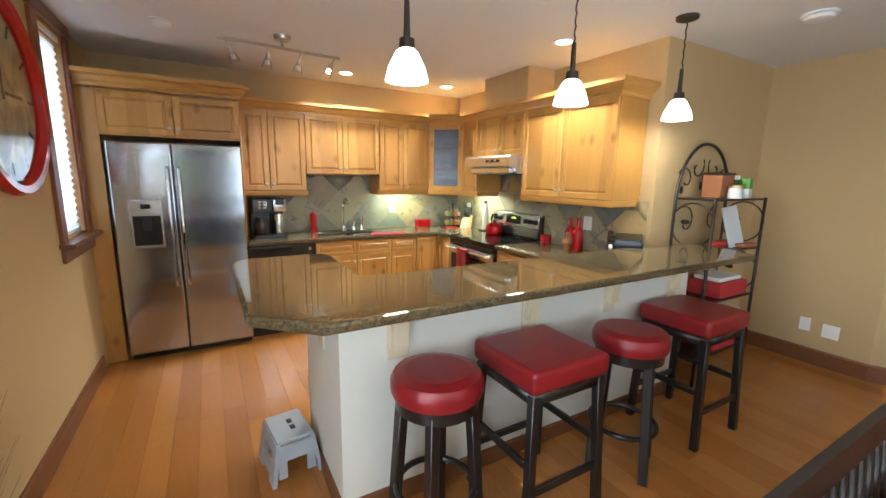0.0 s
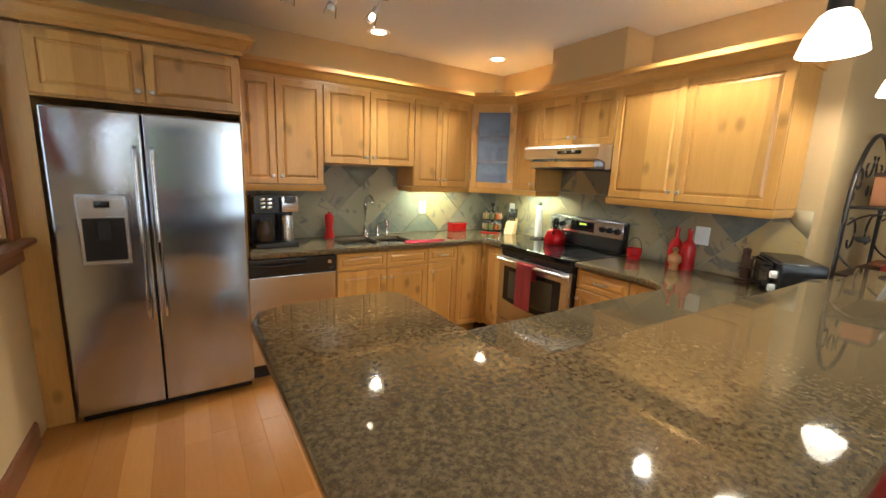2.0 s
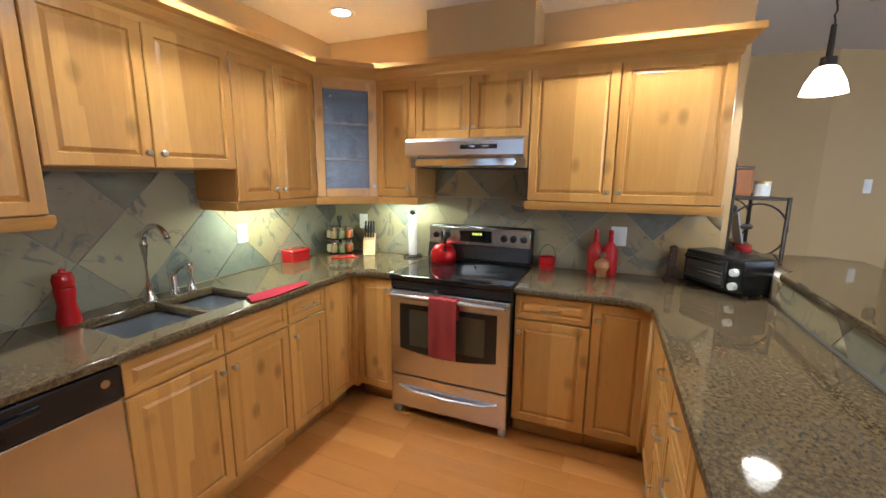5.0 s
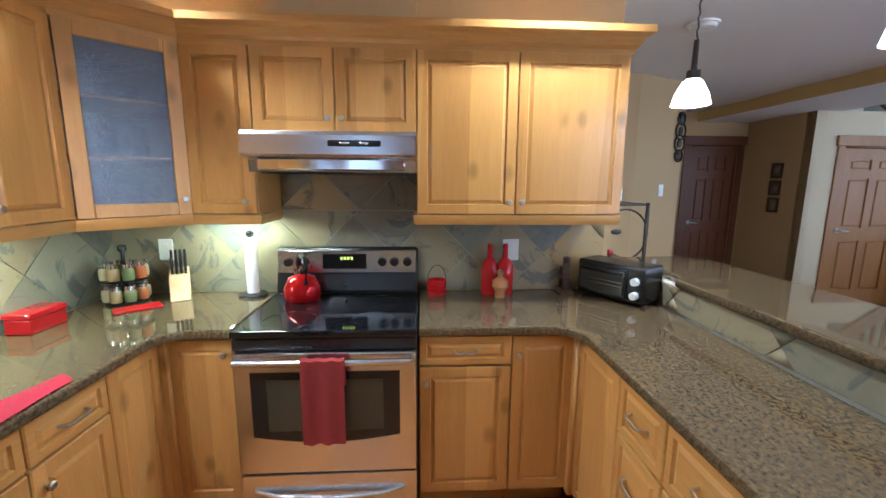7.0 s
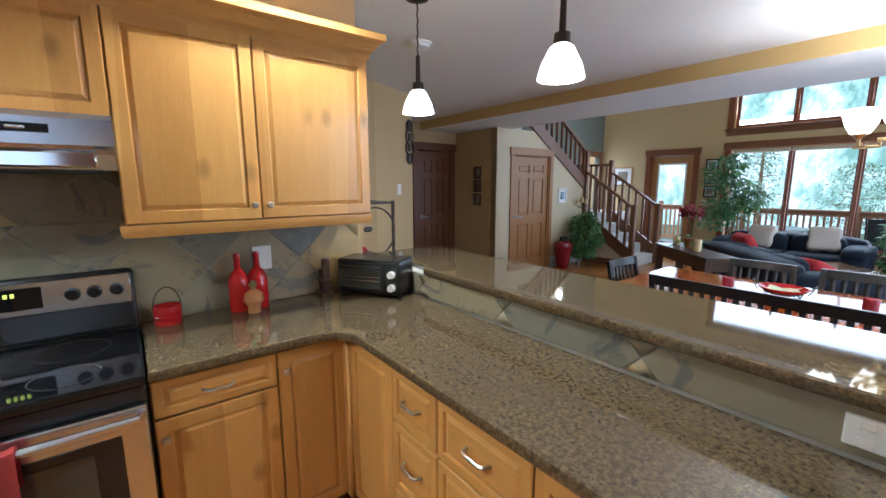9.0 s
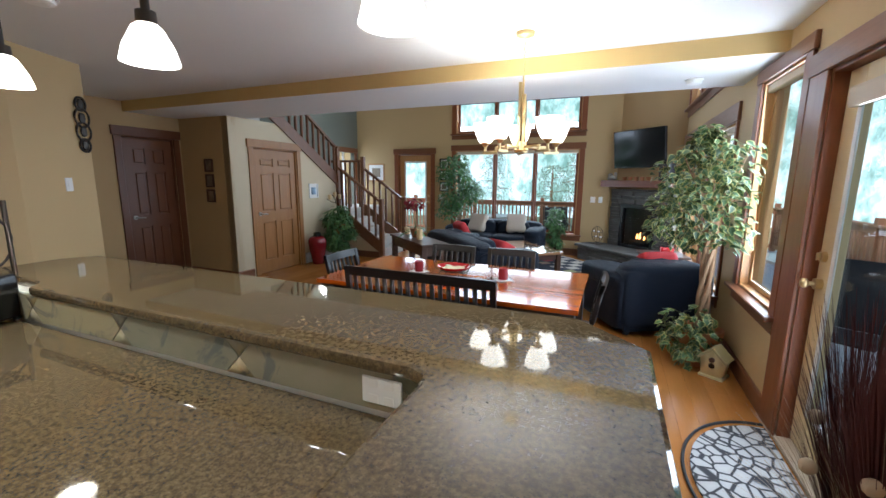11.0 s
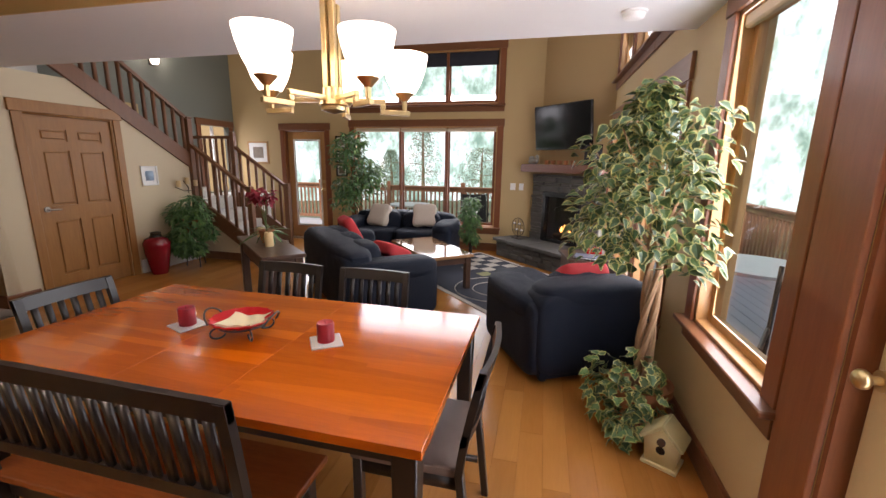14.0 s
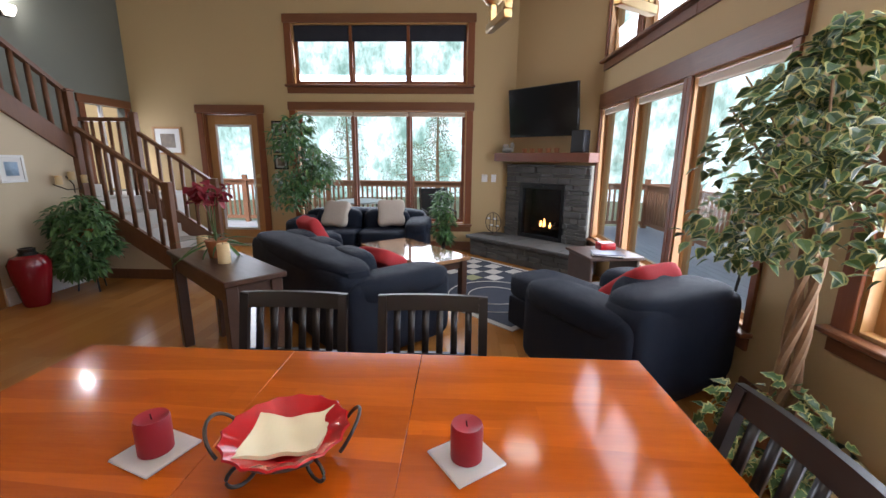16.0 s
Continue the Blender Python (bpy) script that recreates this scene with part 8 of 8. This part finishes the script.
hl = thing("hanging_lamp", "bronze hanging lamp with lit alabaster bowl", "pendant lamp", (0.25, -3.0, 0))
part("bowl", lathe([(0, 2.750), (0.06, 2.760), (0.14, 2.810), (0.17, 2.870), (0.16, 2.870), (0.13, 2.820), (0, 2.770)], 26), SHADE_GLOW, hl)
part("finial", lathe([(0, 2.720), (0.012, 2.730), (0.02, 2.748), (0, 2.750)], 12), BRONZE, hl)
part("rod", cyl((0, 0, 2.780), (0, 0, TOP), 0.008, n=8), BRONZE, hl)


# ---- outside ----
deck = thing("deck", "weathered grey timber deck round the house", "deck", kind="structure")
part("deck_frame", B((-4.1, -9.3, -0.35, WX - 0.17, 6.0, -0.13), (WX - 0.17, -9.3, -0.35, 8, FY - 0.17, -0.13)), DARK_WOOD, deck)
for i in range(22):
    x = -4.1 + 0.14 * i
    part("board", B((x, -9.3, -0.128, x + 0.134, 6.0, -0.1), bevel=0.003), DECK, deck)
for i in range(22):
    y = -9.3 + 0.14 * i
    part("board", B((WX - 0.15, y, -0.128, 8, y + 0.134, -0.1), bevel=0.003), DECK, deck)


def railing(m, length, label, gap=0.115, post_step=1.9):
    r_ = thing("deck_railing", label, "railing", kind="structure")
    r_.matrix_world = m
    part("top_rail", B((0, -0.06, 0.98, length, 0.06, 1.02), bevel=0.005), DECK_RAIL, r_)
    part("bottom_rail", B((0, -0.02, 0.08, length, 0.02, 0.16)), DECK_RAIL, r_)
    part("upper_rail", B((0, -0.02, 0.88, length, 0.02, 0.979)), DECK_RAIL, r_)
    n = int(length / post_step)
    for i in range(n + 1):
        x = i * length / n
        part("post", B((x - 0.05, -0.05, -0.0, x + 0.05, 0.05, 1.12), bevel=0.006), DECK_RAIL, r_)
    me = None
    for i in range(int(length / gap)):
        x = gap * (i + 0.5)
        if me is None:
            s_ = part("slat", B((-0.02, -0.018, 0.12, 0.02, 0.018, 0.9)), DECK_RAIL, r_)
            me = s_.data
        else:
            s_ = new("slat", me)
            s_.parent = r_
        s_.location.x = x


railing(pose(-4.0, -9.1, -0.1), 12.0, "brown cedar deck railing with upright slats")
railing(pose(-3.4, -9.1, -0.1, 0, 0, 90), 14.0, "brown cedar deck railing beside the windows")
ground = solid("ground", slab([(-200, -200), (200, -200), (200, 200), (-200, 200)], -1.6, -1.5), plain("forest_floor", (0.10, 0.11, 0.06), 0.95, vary=0.4, scale=0.8), "mossy forest ground round the house", "ground")


def deck_chair(x, y, turn, label, h=1.0):
    c = thing("deck_chair", label, "chair", (x, y, -0.1), turn, "deck chairs")
    for sx in (-0.27, 0.27):
        part("side_frame", tube([(sx, -0.25, 0), (sx, -0.27, 0.42), (sx, -0.25, 0.6), (sx, 0.1, 0.62), (sx, 0.2, 0.5)], 0.014, 8), BRONZE, c)
        part("back_upright", tube([(sx, 0.28, 0), (sx, 0.16, 0.4), (sx, 0.3, h)], 0.014, 8), BRONZE, c)
    mesh_cloth = plain("black_sling", (0.03, 0.03, 0.034), 0.7, vary=0.3, scale=90)
    part("seat", B((-0.25, -0.27, 0.4, 0.25, 0.18, 0.415), bevel=0.005), mesh_cloth, c)
    bm = B((-0.25, -0.008, 0, 0.25, 0.008, h - 0.42), bevel=0.004)
    part("back", bm, mesh_cloth, c, m=Matrix.Translation((0, 0.17, 0.42)) @ Matrix.Rotation(radians(-13), 4, "X"))
    return c


deck_chair(-1.62, -1.5, 150, "black sling deck chair on the deck")
deck_chair(-1.75, -0.55, 60, "black sling deck chair on the deck")
deck_chair(-1.9, 0.35, 100, "black sling deck chair on the deck")
deck_chair(1.3, -7.0, 200, "black sling deck chair on the deck")
for x, y, s_ in ((-2.0, -3.2, 1.0), (2.8, -7.3, 0.9)):
    p = thing("patio_table", "round patio table with pale top", "table", (x, y, -0.1), 0)
    part("top", lathe([(0, 0.70), (0.5 * s_, 0.70), (0.5 * s_, 0.73), (0, 0.73)], 32), plain("pale_table_top", (0.55, 0.55, 0.55), 0.3), p)
    for k in range(4):
        a = k * 1.57 + 0.4
        part("leg", tube([(0.38 * math.cos(a), 0.38 * math.sin(a), 0), (0.3 * math.cos(a), 0.3 * math.sin(a), 0.7)], 0.014, 6), BRONZE, p)

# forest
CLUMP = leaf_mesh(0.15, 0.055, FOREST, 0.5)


def tree(x, y, h, seed, conifer=True):
    rt = random.Random(seed)
    t = thing("forest_tree", "tall conifer behind the deck" if conifer else "leafy tree behind the deck", "tree", (x, y, -1.5), rt.uniform(0, 360), "trees round the house")
    part("trunk", branch([(0, 0, 0), (0.05, 0, h * 0.5), (0, 0.05, h * 0.97)], 0.16, 0.03, 8), BARK, t)
    poses = []
    for _ in range(2400):
        z = rt.uniform(0.12, 1.0) ** 0.85
        reach = (1.0 - z) * 2.0 + 0.25 if conifer else 1.9 * math.sin(math.pi * min(1, z * 0.95)) ** 0.6
        a = rt.choice(range(11)) * 0.571 + rt.gauss(0, 0.16) + z * 9
        r_ = reach * rt.uniform(0.25, 1)
        d = Vector((math.cos(a), math.sin(a), 0))
        poses.append(leaf_pose(Vector((r_ * d.x, r_ * d.y, z * h - 0.2 * r_)), rt, d, rt.uniform(0.6, 1.25)))
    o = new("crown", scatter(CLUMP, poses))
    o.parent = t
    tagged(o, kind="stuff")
    for k in range(8):
        a, z = k * 2.4, h * (0.2 + 0.08 * k)
        part("limb", branch([(0, 0, z), (0.7 * math.cos(a), 0.7 * math.sin(a), z + 0.1), (1.3 * math.cos(a), 1.3 * math.sin(a), z)], 0.03, 0.008, 5), BARK, t)


rf = random.Random(77)
for k in range(7):
    tree(-6 + 2.7 * k + rf.uniform(-0.6, 0.6), -23 - rf.uniform(0, 4.5), rf.uniform(3.5, 7), 100 + k, k % 3 != 1)
for k in range(7):
    tree(-14 - rf.uniform(0, 7), -13 + 2.7 * k, rf.uniform(4.0, 8), 200 + k, k % 3 != 1)
# backdrop glows by itself; haze and daylight are put into its colours
bdm = Mat("glowing_woods", 1.0)
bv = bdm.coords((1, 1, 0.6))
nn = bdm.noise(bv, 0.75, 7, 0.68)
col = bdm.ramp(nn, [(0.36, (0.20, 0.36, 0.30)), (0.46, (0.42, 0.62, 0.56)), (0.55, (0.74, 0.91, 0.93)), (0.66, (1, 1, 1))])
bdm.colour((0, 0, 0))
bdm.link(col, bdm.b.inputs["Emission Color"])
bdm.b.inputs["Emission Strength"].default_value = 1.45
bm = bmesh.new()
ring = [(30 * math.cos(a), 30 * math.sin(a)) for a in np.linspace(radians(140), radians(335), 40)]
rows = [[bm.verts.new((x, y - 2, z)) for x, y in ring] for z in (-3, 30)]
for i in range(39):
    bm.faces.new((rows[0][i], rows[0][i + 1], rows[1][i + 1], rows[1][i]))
solid("backdrop", bm, bdm.m, "glowing backdrop with haze and daylit woodland painted on", "backdrop")

# ---- floor planks ----
PW, PL = 0.13, 1.15
near, rest = [], []
rp = random.Random(2)
i = 0
x = WX + 0.001
while x < 6.28:
    w = min(PW, 6.29 - x)
    y = FY + 0.002 - rp.uniform(0, PL)
    while y < KY:
        l = PL * rp.choice((0.6, 0.8, 1.0, 1.2))
        a, b = max(y, FY + 0.002), min(y + l, KY - 0.002)
        if b - a > 0.05:
            (near if x < 2.3 and -1.7 < b and a < 4.2 else rest).append((x, a, w, b - a))
        y += l
    x += PW
TILE = lambda x, y: x > 4.95 and -1.62 < y < 0.35


def plank_mesh(w, l):
    return B((0.0003, 0.0004, -0.0115, w - 0.0003, l - 0.0004, 0), bevel=0.0004)


shared = {}
for x, y, w, l in near[:300]:
    k = (round(w, 2), round(l, 2))
    if k not in shared:
        shared[k] = finish("plank", plank_mesh(w, l), FLOOR_WOOD)
    o = new("plank", shared[k])
    o.parent = floor
    o.location = (x, y, 0)
vs, fs = [], []
for x, y, w, l in near[300:] + rest:
    if TILE(x + w / 2, y + l / 2):
        continue
    k = len(vs)
    vs += [(x + dx, y + dy, dz) for dz in (-0.0115, 0) for dx, dy in ((0.0003, 0.0004), (w - 0.0003, 0.0004), (w - 0.0003, l - 0.0004), (0.0003, l - 0.0004))]
    fs += [(k + 4, k + 5, k + 6, k + 7)] + [(k + p, k + (p + 1) % 4, k + 4 + (p + 1) % 4, k + 4 + p) for p in range(4)]
me = bpy.data.meshes.new("planks")
me.from_pydata(vs, [], fs)
me.materials.append(FLOOR_REST)
o = new("planks", me)
o.parent = floor
tagged(o, kind="stuff")
hf = thing("floor_hall", "grey-brown square hall floor tiles", "floor", kind="structure")
for i in range(4):
    for j in range(6):
        x0, y0 = 4.95 + 0.34 * i, -1.62 + 0.33 * j
        part("tile", B((x0 + 0.002, y0 + 0.002, -0.0115, x0 + 0.338, min(y0 + 0.328, 0.348), 0.002), bevel=0.002), TILE_GREY, hf)
part("threshold_strip", B((4.925, -1.6, 0, 4.96, 0.35, 0.008), bevel=0.003), NICKEL, hf)
